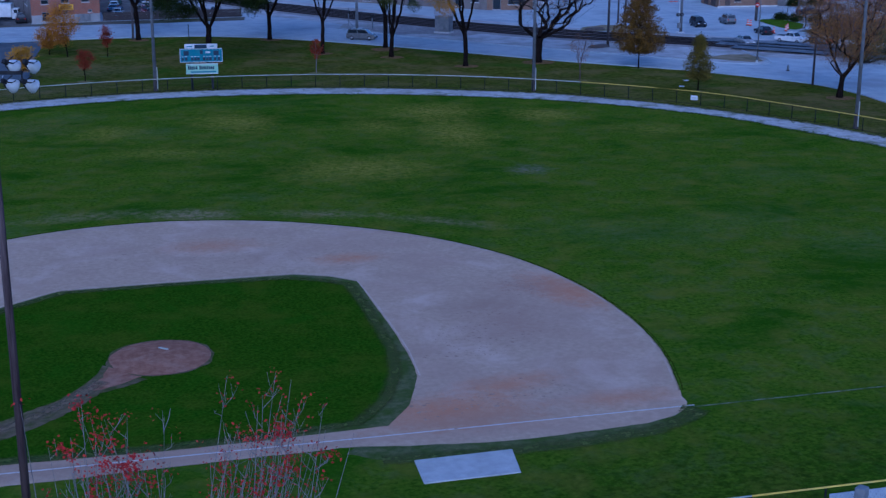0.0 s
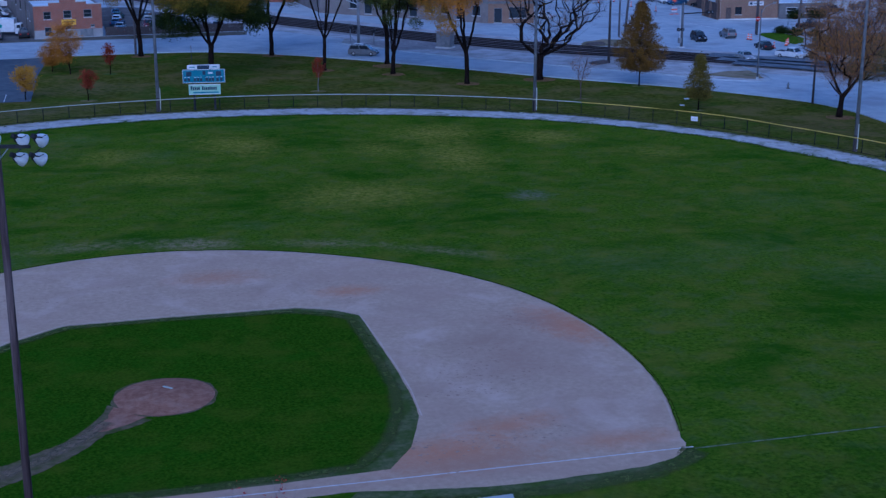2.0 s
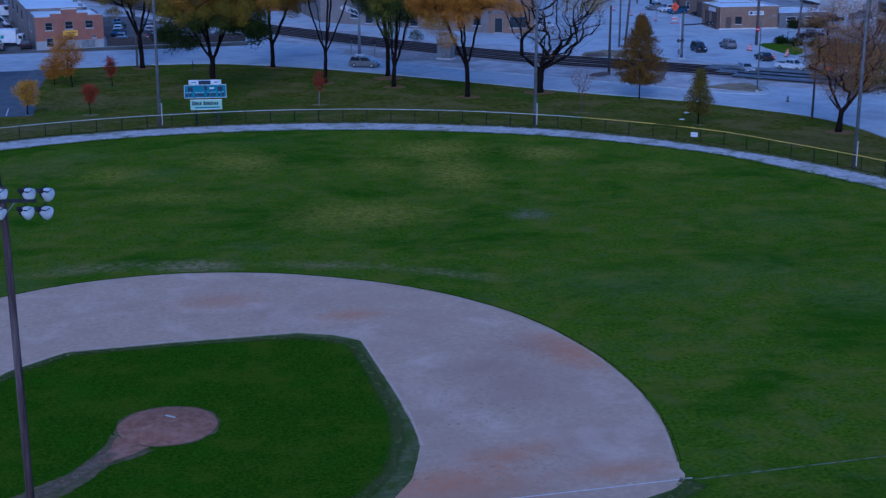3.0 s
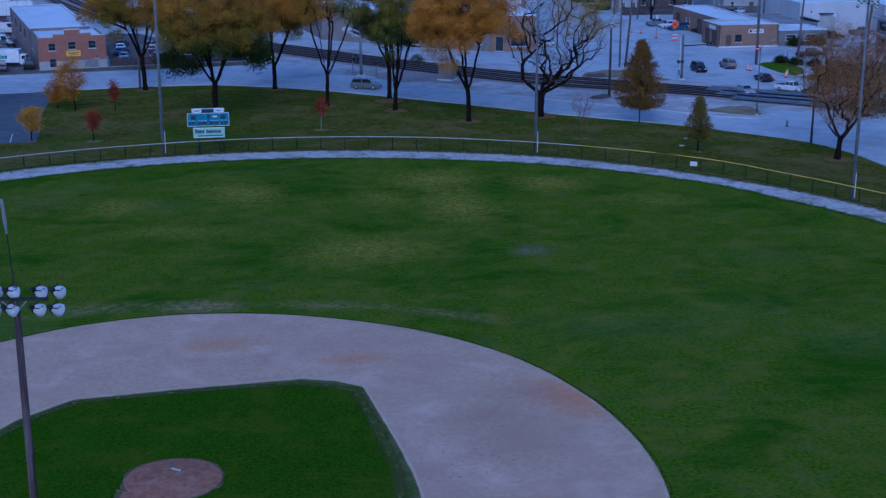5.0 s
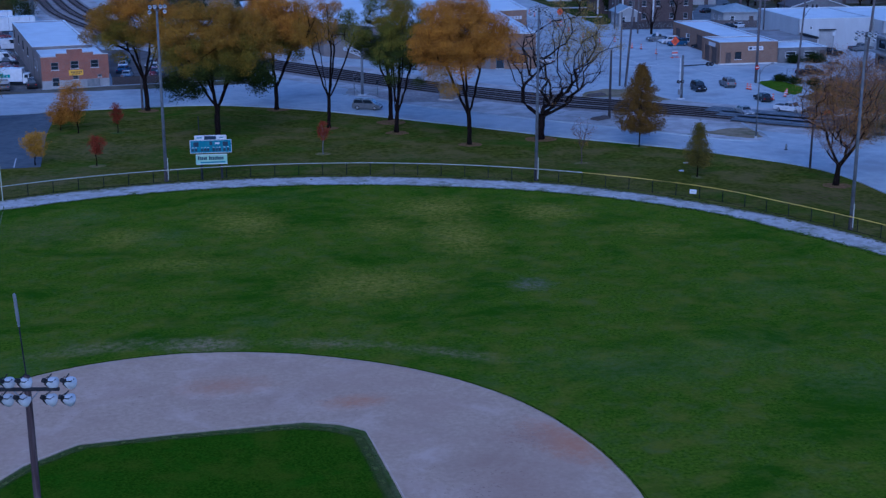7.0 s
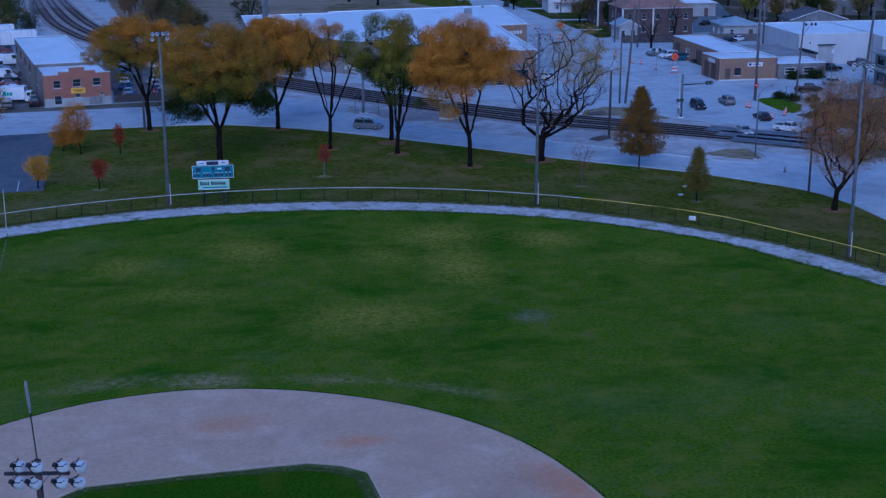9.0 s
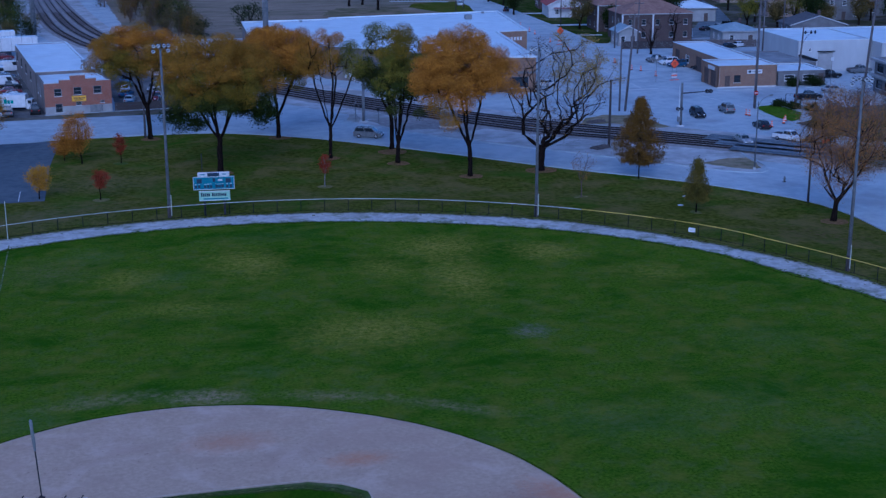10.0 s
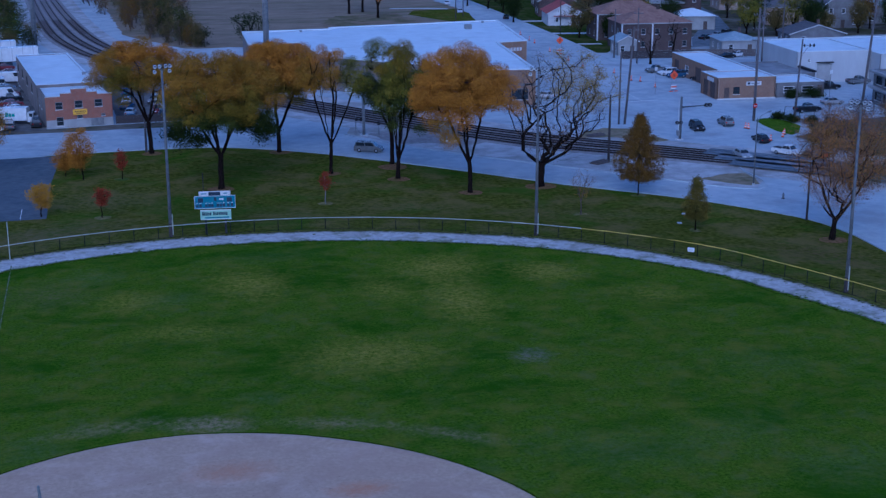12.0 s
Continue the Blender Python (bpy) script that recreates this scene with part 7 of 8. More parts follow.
def vehicle(shape, colour, label, at, rz, group="", z=LOW + 0.024):
    ln, w, fl, belt, roof, bon, boot, cb, ct = SHAPES[shape]
    th = thing("van" if shape in ("van", "minivan") else "pickup_truck" if shape == "pickup" else "car", label, "car", at=(*at, z), rz=rz, group=group)
    th.matrix_basis = th.matrix_basis @ Matrix.Scale(0.84, 4)
    m = PAINTS[colour]
    hl = ln / 2
    prof = [(-hl, fl + 0.14), (-hl + 0.12, fl), (hl - 0.15, fl), (hl, fl + 0.16), (hl - 0.03, bon - 0.16), (hl - 0.3, bon - 0.02), (cb[1] + 0.05, belt), (cb[0], belt), (-hl + 0.06, boot - 0.03), (-hl, boot - 0.22)]
    bm = bmesh.new()
    rows = []
    for y, s in ((-w / 2, 0.95), (-w / 2 + 0.10, 1.0), (w / 2 - 0.10, 1.0), (w / 2, 0.95)):
        zc = (fl + belt) / 2
        rows.append([bm.verts.new((x * (0.985 if s < 1 else 1), y, zc + (z_ - zc) * (0.86 if s < 1 else 1))) for x, z_ in prof])
    for a, b in zip(rows, rows[1:]):
        for k in range(len(prof)):
            j = (k + 1) % len(prof)
            bm.faces.new((a[k], a[j], b[j], b[k]))
    bm.faces.new(rows[0])
    bm.faces.new(rows[-1][::-1])
    bmesh.ops.recalc_face_normals(bm, faces=bm.faces)
    part("body", bm, m, th, colour + " painted body")
    wb, wt = w / 2 - 0.06, w / 2 - (0.10 if shape == "van" else 0.24)
    lo = [(cb[0], -wb, belt - 0.02), (cb[1], -wb, belt - 0.02), (cb[1], wb, belt - 0.02), (cb[0], wb, belt - 0.02)]
    hi = [(ct[0], -wt, roof), (ct[1], -wt, roof), (ct[1], wt, roof), (ct[0], wt, roof)]
    bm = bmesh.new()
    v = [bm.verts.new(p) for p in lo + hi]
    for f in ((4, 5, 6, 7), (0, 1, 5, 4), (1, 2, 6, 5), (2, 3, 7, 6), (3, 0, 4, 7)):
        bm.faces.new([v[i] for i in f])
    bmesh.ops.bevel(bm, geom=[e for e in bm.edges if all(q.co.z > roof - 0.01 for q in e.verts)], offset=0.07, segments=2, affect="EDGES")
    cabin = part("cabin", bm, m, th, smooth=False)

    def pane(a, b, c, d, u0, u1, v0, v1, name="window_glass"):
        a, b, c, d = (Vector(q) for q in (a, b, c, d))
        at_ = lambda u, t: a.lerp(b, u).lerp(d.lerp(c, u), t)
        nn = (b - a).cross(d - a).normalized() * 0.012
        q = bmesh.new()
        q.faces.new([q.verts.new(at_(u, t) + nn) for u, t in ((u0, v0), (u1, v0), (u1, v1), (u0, v1))])
        q.faces.new([q.verts.new(at_(u, t) - nn) for u, t in ((u0, v1), (u1, v1), (u1, v0), (u0, v0))])
        part(name, q, M_GLASS, cabin, "dark glass")

    pane(lo[1], lo[2], hi[2], hi[1], 0.05, 0.95, 0.10, 0.90, "windscreen")
    pane(lo[3], lo[0], hi[0], hi[3], 0.07, 0.93, 0.18, 0.88, "rear_window")
    spans = ((0.05, 0.48), (0.52, 0.95)) if shape not in ("van",) else ((0.72, 0.96),)
    for u0, u1 in spans:
        pane(lo[0], lo[1], hi[1], hi[0], u0, u1, 0.16, 0.86)
        pane(lo[2], lo[3], hi[3], hi[2], 1 - u1, 1 - u0, 0.16, 0.86)
    r = 0.33 if shape == "sedan" else 0.37
    for sx in (-1, 1):
        for sy in (-1, 1):
            x, y = sx * hl * 0.61, sy * (w / 2 - 0.10)
            wh = part("wheel", T([(x, y - 0.115, r), (x, y - 0.07, r), (x, y + 0.07, r), (x, y + 0.115, r)], [r * 0.9, r, r, r * 0.9], 16), M_RUBBER, th)
            part("rim", T([(x, y + sy * 0.10, r), (x, y + sy * 0.124, r)], [r * 0.62, r * 0.55], 10), M_RIM, wh)
    for sy in (-1, 1):
        part("headlight", B(hl - 0.2, hl + 0.006, sy * (w / 2 - 0.38) - 0.17, sy * (w / 2 - 0.38) + 0.17, bon - 0.27, bon - 0.13, bevel=0.02), M_HEAD, th)
        part("tail_light", B(-hl - 0.008, -hl + 0.1, sy * (w / 2 - 0.26) - 0.12, sy * (w / 2 - 0.26) + 0.12, boot - 0.28, boot - 0.08, bevel=0.015), M_TAIL, th)
    part("bumper", B(hl - 0.1, hl + 0.04, -w / 2 + 0.14, w / 2 - 0.14, fl + 0.12, fl + 0.26, bevel=0.02), M_DARK, th)
    part("bumper", B(-hl - 0.04, -hl + 0.1, -w / 2 + 0.14, w / 2 - 0.14, fl + 0.12, fl + 0.28, bevel=0.02), M_DARK, th)
    if shape == "pickup":
        part("cargo_bed", B(-hl + 0.14, cb[0] - 0.08, -w / 2 + 0.16, w / 2 - 0.16, belt + 0.002, belt + 0.03), M_DARK, th)
    return th


vehicle("suv", "black", "black sport utility vehicle waiting at the crossing", (100.7, 142.3), -97)
vehicle("suv", "grey", "dark grey estate car behind the crossing", (106.9, 145.0), 84)
vehicle("sedan", "silver", "silver saloon on the railway crossing", (98.2, 121.2), -92)
vehicle("sedan", "black", "dark saloon in the far lane", (106.1, 131.2), 86)
vehicle("minivan", "grey", "grey minivan driving along the road", (47.4, 138.6), -26)
vehicle("pickup", "white", "white works truck beside the crossing", (105.3, 121.2), -62)
vehicle("suv", "white", "white sport utility vehicle on the road", (100.4, 83.5), -92)
LOT = "vehicles parked beside the brick building"
rng = random.Random(77)
for k, (shape, c, x, y, a) in enumerate((
        ("van", "white", -10.5, 171.8, 8), ("suv", "black", -0.4, 171.2, 95), ("sedan", "white", -6.4, 168.8, 185), ("pickup", "grey", -4.5, 170.3, 92),
        ("sedan", "silver", -4.6, 184.5, 6), ("sedan", "maroon", -4.4, 188.8, 4), ("sedan", "maroon", -5.2, 192.6, 8), ("sedan", "blue", -9.2, 190.0, 6), ("suv", "white", -9.6, 196.5, 6),
        ("sedan", "maroon", -6.2, 203.8, 5), ("van", "white", -8.2, 214.0, 96), ("van", "white", -11.6, 214.5, 96), ("sedan", "maroon", -7.4, 231.0, 8), ("sedan", "maroon", -8.8, 238.5, 8),
        ("suv", "white", -3.0, 251.0, 8), ("van", "white", -5.0, 178.8, 6), ("suv", "black", -3.4, 181.4, 6), ("sedan", "white", -4.0, 186.7, 5), ("pickup", "black", -5.8, 197.0, 6), ("van", "white", -6.6, 200.4, 6), ("suv", "grey", -6.4, 207.4, 5), ("sedan", "blue", -7.0, 210.8, 8), ("van", "white", -6.6, 220.5, 8), ("suv", "black", -7.2, 224.0, 8))):
    vehicle(shape, c, {"van": "white panel van", "suv": c + " sport utility vehicle", "sedan": c + " saloon", "pickup": c + " pickup truck"}[shape] + " parked beside the brick building", (x, y), a, LOT)
for k in range(16):
    x, y = -7.5 - 4.9 * (k % 2) - 0.13 * (k // 2) * 4.5 + 0.4 * rng.uniform(-1, 1), 177.5 + (k // 2) * 5.2 + 0.5 * rng.uniform(-1, 1)
    if k in (2, 8):
        continue
    c = ("blue", "white", "maroon", "grey", "black", "silver", "maroon", "green")[k % 8]
    sh = ("sedan", "minivan", "suv", "sedan")[k % 4]
    vehicle(sh, c, c + {"sedan": " saloon", "minivan": " minivan", "suv": " sport utility vehicle"}[sh] + " in the side lot", (x - 3.5, y), 6 + 5 * rng.uniform(-1, 1), LOT)


def works_trailer(at, rz):
    th = thing("works_trailer", "dark low trailer loaded with road works gear", "trailer", at=(*at, LOW + 0.024), rz=rz)
    part("deck", B(-1.9, 1.6, -0.85, 0.85, 0.5, 0.62, bevel=0.02), M_DARK, th)
    part("drawbar", T([(1.6, 0, 0.55), (2.7, 0, 0.5)], 0.05, 6), M_DARK, th)
    part("load_box", B(-1.6, -0.2, -0.7, 0.7, 0.622, 1.35, bevel=0.04), M_GALV, th)
    part("generator", B(0.0, 1.2, -0.6, 0.6, 0.622, 1.2, bevel=0.05), M_DARKPOLE, th)
    part("barrier_board", B(-1.85, -1.65, -0.75, 0.75, 0.63, 1.05, bevel=0.02), M_ORANGE, th, "orange barrier board")
    for x in (-0.6, 0.2):
        for y in (-0.95, 0.95):
            wh = part("wheel", T([(x, y - 0.09, 0.3), (x, y + 0.09, 0.3)], 0.3, 14), M_RUBBER, th)
            part("rim", T([(x, y - 0.1, 0.3), (x, y + 0.1, 0.3)], 0.16, 10), M_RIM, wh)


works_trailer((107.4, 117.4), 118)


def trailer(x, y, rz, ln=10.5):
    th = thing("box_trailer", "white box trailer standing in the lot", "trailer", at=(x, y, LOW + 0.036), rz=rz, group="white box trailers")
    part("box", B(-ln / 2, ln / 2, -1.25, 1.25, 1.1, 3.9, bevel=0.04), PAINTS["white"], th)
    part("chassis", B(-ln / 2 + 0.3, ln / 2 - 0.3, -0.5, 0.5, 0.85, 1.095), M_DARK, th)
    part("landing_leg", B(ln / 2 - 2.2, ln / 2 - 2.0, -0.6, 0.6, 0, 0.845), M_DARK, th)
    for q in range(5):
        part("side_rib", B(-ln / 2 + 1 + q * 2.1, -ln / 2 + 1.06 + q * 2.1, -1.275, -1.252, 1.15, 3.85), M_GALV, th)
    for wx in (-ln / 2 + 1.2, -ln / 2 + 2.4):
        for sy in (-1, 1):
            part("wheel", T([(wx, sy * 0.85 - 0.2, 0.5), (wx, sy * 0.85 + 0.2, 0.5)], 0.5, 16), M_RUBBER, th)


trailer(-7.5, 243.5, 8)
trailer(-12.5, 255.0, 8)
trailer(-13.5, 228.0, 96, 8)
YARD = "vehicles crowded in the yard"
cols = ("blue", "black", "white", "grey", "silver", "maroon", "green", "white", "blue", "tan")
for k in range(26):
    x, y = 14.2 + (k % 4) * 5.2 + 0.4 * rng.uniform(-1, 1), 173.6 + (k // 4) * 5.4 + 0.6 * rng.uniform(-1, 1)
    if x > 12.3 + (y - 170) * -0.12 and y < 214 and x < 33 - (y - 173) * 0.62:
        c = cols[k % len(cols)]
        vehicle(("sedan", "suv", "sedan", "minivan")[k % 4], c, c + (" saloon", " sport utility vehicle", " saloon", " minivan")[k % 4] + " parked in the crowded yard", (x, y), 80 + 12 * rng.uniform(-1, 1) + 180 * (k % 2), YARD)
PARK = "vehicles parked near the garage"
for shape, c, x, y, a in (("pickup", "grey", 118.6, 201.5, 185), ("suv", "white", 119.2, 197.4, 185), ("suv", "blue", 119.6, 194.0, 185), ("sedan", "black", 121.9, 188.6, 100),
                          ("pickup", "black", 125.4, 152.6, 2), ("sedan", "silver", 133.5, 158.6, 2), ("pickup", "black", 141.0, 173.6, 0), ("pickup", "grey", 150.0, 184.2 - 6, 0), ("suv", "black", 156.0, 176.0, 0),
                          ("sedan", "black", 150.9, 248.5, 20), ("sedan", "silver", 155.9, 252.4, 20), ("suv", "black", 159.5, 254.6, 20), ("sedan", "white", 152.0, 221.5, 165), ("sedan", "white", 144.5, 219.0, 200), ("sedan", "black", 141.3, 217.2, 190),
                          ("sedan", "black", 117.4, 303.5, 76), ("sedan", "white", 111.5, 345, 258), ("sedan", "white", 109.5, 322, 258), ("sedan", "white", 87, 177.5, 130), ("suv", "blue", 79.5, 181.0 - 7, 140), ("sedan", "silver", 66.5, 182.5, 318)):
    vehicle(shape, c, c + {"pickup": " pickup truck", "suv": " sport utility vehicle", "sedan": " saloon"}[shape] + " standing on pale asphalt", (x, y), a, PARK)


def box_truck(label, at, rz):
    th = thing("box_truck", label, "truck", at=(*at, LOW + 0.024), rz=rz, group=LOT)
    th.matrix_basis = th.matrix_basis @ Matrix.Scale(0.88, 4)
    m = PAINTS["white"]
    part("cargo_box", B(-2.3, 2.0, -1.1, 1.1, 0.75, 3.1, bevel=0.05), m, th, "white cargo box")
    for x0, x1, z0, z1 in ((-1.9, -1.3, 1.5, 2.3), (-1.2, -0.75, 1.5, 2.1), (-0.65, -0.15, 1.5, 2.1)):
        part("mark_bar", B(x0, x1, -1.125, -1.103, z0, z1), PAINTS["mark"], th, "blue-green mark bar")
    bm = prism(bmesh.new(), [(2.02, -0.95), (3.6, -0.95), (3.6, 0.95), (2.02, 0.95)], 0.45, 1.35)
    cab = part("cab", bm, m, th)
    part("cab_roof", B(2.02, 3.1, -0.92, 0.92, 1.353, 2.25, bevel=0.08), m, cab)
    part("windscreen", B(3.102, 3.14, -0.8, 0.8, 1.42, 2.1), M_GLASS, cab)
    part("side_window", B(2.35, 3.0, -0.935, -0.922, 1.45, 2.05), M_GLASS, cab)
    part("chassis", B(-2.2, 3.5, -0.5, 0.5, 0.42, 0.72), M_DARK, th)
    for x in (-1.4, 2.9):
        for y in (-0.92, 0.92):
            wh = part("wheel", T([(x, y - 0.13, 0.42), (x, y + 0.13, 0.42)], 0.42, 16), M_RUBBER, th)
            part("rim", T([(x, y - 0.14, 0.42), (x, y + 0.14, 0.42)], 0.22, 10), M_RIM, wh)


box_truck("white box truck with blue-green marking beside the brick building", (-3.4, 174.6), -10)

# ---- poles, signals and street furniture ----
def utility_pole(at, h, arms, label, material=None, r=0.17, lean=(0, 0), rz=0):
    th = thing("utility_pole", label, "utility pole", at=(*at, LOW), rz=rz)
    part("pole", T([(0, 0, -0.2), (lean[0] / 2, lean[1] / 2, h / 2), (lean[0], lean[1], h)], [r, r * 0.85, r * 0.65], 10), material or M_POLE, th, smooth=True)
    for z, half in arms:
        x = lean[0] * z / h
        arm = part("crossarm", B(x - half, x + half, -0.20, -0.09, z - 0.06, z + 0.06, bevel=0.01), M_POLE, th)
        for s in (-0.9, -0.45, 0.45, 0.9):
            part("insulator", T([(x + s * half, -0.145, z + 0.06), (x + s * half, -0.145, z + 0.2), (x + s * half, -0.145, z + 0.27)], [0.035, 0.06, 0.03], 7), M_GALV, arm)
    return th


utility_pole((79.0, 124.0), 9.4, (), "dark weathered timber pole beside the tracks", M_DARKPOLE, 0.2)
utility_pole((90.6, 150.0), 11.6, (), "slim timber pole beside the street", M_POLE, 0.16)
utility_pole((91.5, 149.8), 15.6, ((15.0, 0.9),), "leaning utility pole beside the street", M_POLE, 0.2, (1.0, -0.3))
p3 = utility_pole((112.8, 147.0), 18.3, ((13.2, 1.2), (15.0, 1.2), (17.2, 1.2)), "tall utility pole with three crossarms", M_POLE, 0.24)
part("no_entry_sign", T([(0, -0.26, 2.6), (0, -0.30, 2.6)], 0.38, 18), M_TAIL, p3, "round red sign")
part("sign_bar", B(-0.26, 0.26, -0.32, -0.303, 2.53, 2.67), M_WHITE, p3)
p4 = utility_pole((119.0, 145.1), 13.4, (), "utility pole with a lamp bracket by the corner lawn", M_POLE, 0.19, (0.6, 0))
part("lamp_arm", T([(0.5, 0, 10.4), (1.3, -0.1, 11.8), (2.0, -0.1, 12.3)], 0.04, 6), M_GALV, p4)
for x in (0.9, 1.9, 2.6):
    part("lamp_head", T([(x, -0.1, 12.05), (x, -0.1, 12.2), (x, -0.1, 12.45), (x, -0.1, 12.6)], [0.08, 0.17, 0.13, 0.05], 8), M_DARK, p4, smooth=True)
part("lamp_bar", B(0.5, 2.8, -0.14, -0.06, 12.28, 12.36), M_GALV, p4)
utility_pole((133.2, 148.7), 22.5, ((16.6, 1.3), (19.4, 1.0)), "tall leaning utility pole beside the road", M_POLE, 0.23, (1.6, 0))
utility_pole((118.0, 223.7), 10.4, (), "utility pole at the street corner", M_POLE, 0.17)
utility_pole((120.6, 267.3), 12, (), "timber pole by the pavement", M_DARKPOLE, 0.15)
utility_pole((119.5, 214.3), 11.6, ((10.4, 1.0),), "utility pole near the garage", M_POLE, 0.17)
utility_pole((160, 228), 15, ((13.8, 1.2),), "utility pole behind the warehouse", M_POLE, 0.17)
utility_pole((139.0, 196.5), 15, ((13.8, 1.2),), "utility pole beside the warehouse", M_POLE, 0.17)
utility_pole((15.9, 146.4), 8.4, (), "grey timber pole beside a tree", M_POLE, 0.17)
utility_pole((89.7, 86.8), 7.0, (), "short dark timber pole at the road edge", M_DARKPOLE, 0.14)
utility_pole((107.7, 312), 12, (), "thin pole beside the street", M_DARKPOLE, 0.14)
utility_pole((102.5, 300), 11, (), "thin pole behind the long building", M_DARKPOLE, 0.14)
for (x, y), r in (((-4.0, 274), 0.5), ((40.9, 205.5), 0.52)):
    th = thing("transmission_pole", "thick grey-blue steel transmission pole", "transmission pole", at=(x, y, LOW))
    part("shaft", T([(0, 0, -0.3), (0, 0, 18), (0, 0, 36)], [r * 1.1, r, r * 0.8], 12), M_GALV, th, smooth=True)
    part("base_plate", T([(0, 0, 0), (0, 0, 0.25)], r * 1.5, 12), M_CONCRETE, th)
    for z in (27, 31, 34.5):
        part("arm", T([(-2.6, 0, z + 0.5), (0, 0, z), (2.6, 0, z + 0.5)], [0.1, 0.17, 0.1], 8), M_GALV, th)


def street_light(at, h, reach, rz, label):
    th = thing("street_lamp", label, "street lamp", at=(*at, LOW), rz=rz)
    part("column", T([(0, 0, -0.1), (0, 0, h * 0.6), (0, 0, h)], [0.11, 0.085, 0.06], 10), M_MAST, th, smooth=True)
    part("arm", T([(0, 0, h - 0.6), (reach * 0.35, 0, h + 0.25), (reach, 0, h + 0.55)], [0.05, 0.045, 0.035], 7), M_GALV, th, smooth=True)
    part("lamp_head", T([(reach - 0.1, 0, h + 0.55), (reach + 0.15, 0, h + 0.57), (reach + 0.55, 0, h + 0.58), (reach + 0.7, 0, h + 0.57)], [0.05, 0.13, 0.12, 0.04], 8), M_GALV, th, smooth=True)
    part("base_collar", T([(0, 0, 0), (0, 0, 0.3)], 0.17, 10), M_CONCRETE, th)


street_light((91.8, 104.8), 8.9, 2.2, 25, "grey steel street lamp on the grass island")



def railway_signal(at, rz, h, reach, arm_z, label):
    th = thing("crossing_signal", label, "railway signal", at=(*at, LOW), rz=rz)
    part("mast", T([(0, 0, -0.1), (0, 0, h)], [0.21, 0.16], 10), M_MAST, th, smooth=True)
    part("boom", T([(0, 0, arm_z), (reach, 0, arm_z + 0.1)], [0.10, 0.06], 8), M_DARK, th)
    for x in (reach - 0.35, reach + 0.25):
        hd = part("signal_head", T([(x, 0.18, arm_z + 0.1), (x, -0.12, arm_z + 0.1)], 0.30, 14), M_DARK, th, "black round target")
        part("lens", T([(x, -0.121, arm_z + 0.1), (x, -0.15, arm_z + 0.1)], 0.12, 10), M_LENS, hd)
    for s in (-1, 1):
        hd = part("signal_head", T([(-0.35 + s * 0.32, -0.05, 2.7), (-0.35 + s * 0.32, -0.30, 2.7)], 0.26, 14), M_DARK, th, "black round target")
        part("lens", T([(-0.35 + s * 0.32, -0.301, 2.7), (-0.35 + s * 0.32, -0.33, 2.7)], 0.11, 10), M_LENS, hd)
    part("gate_motor", B(-0.55, -0.15, -0.25, 0.2, 0.7, 1.5, bevel=0.03), M_GALV, th)
    part("gate_arm", T([(-0.35, -0.1, 1.1), (-0.5, -0.1, 6.2)], [0.06, 0.035], 6), M_WHITE, th)
    part("foundation", B(-0.6, 0.4, -0.4, 0.4, 0, 0.18, bevel=0.02), M_CONCRETE, th)


railway_signal((94.9, 135.6), 4, 6.6, 4.6, 5.0, "railway crossing signal with a long cantilever arm")


def gate_signal():
    th = thing("crossing_gantry", "pale steel railway gantry with signal lamps", "railway signal", at=(49.0, 150.8, LOW), rz=-20)
    part("mast", T([(0, 0, -0.1), (0, 0, 7.2)], [0.24, 0.2], 10), M_GALV, th, smooth=True)
    for z in (6.4, 7.1):
        part("boom", T([(0.1, 0, z - 0.5), (-2.2, -0.6, z + 0.5)], 0.07, 8), M_LAMP, th)
    for k in range(4):
        f = k / 4
        part("boom_strut", T([(0.1 - 2.3 * f, -0.6 * f, 5.9 + f), (0.1 - 2.3 * (f + 0.2), -0.6 * (f + 0.2), 6.6 + f + 0.2)], 0.04, 6), M_LAMP, th)
    for s in (-1, 1):
        part("signal_head", T([(-2.0 + 0.4 * s, -0.7, 7.2), (-2.0 + 0.4 * s, -0.95, 7.2)], 0.28, 14), M_LAMP, th)
        part("signal_head", T([(-0.7 + 0.35 * s, -0.2, 2.6), (-0.7 + 0.35 * s, -0.45, 2.6)], 0.24, 14), M_DARK, th)
    part("short_post", T([(-1.25, 0, 0), (-1.25, 0, 3.2)], 0.07, 8), M_GALV, th)
    part("gate_arm", T([(-1.2, 0, 1.2), (-0.5, -0.4, 0.5)], 0.05, 6), M_GALV, th)
    part("service_post", T([(2.3, 0.3, 0), (2.3, 0.3, 1.7)], 0.08, 8), M_GALV, th)
    part("service_box", B(2.1, 2.5, 0.1, 0.5, 1.702, 2.2, bevel=0.03), M_DARK, th)
    part("foundation", B(-0.6, 0.6, -0.5, 0.5, 0, 0.2, bevel=0.03), M_CONCRETE, th)


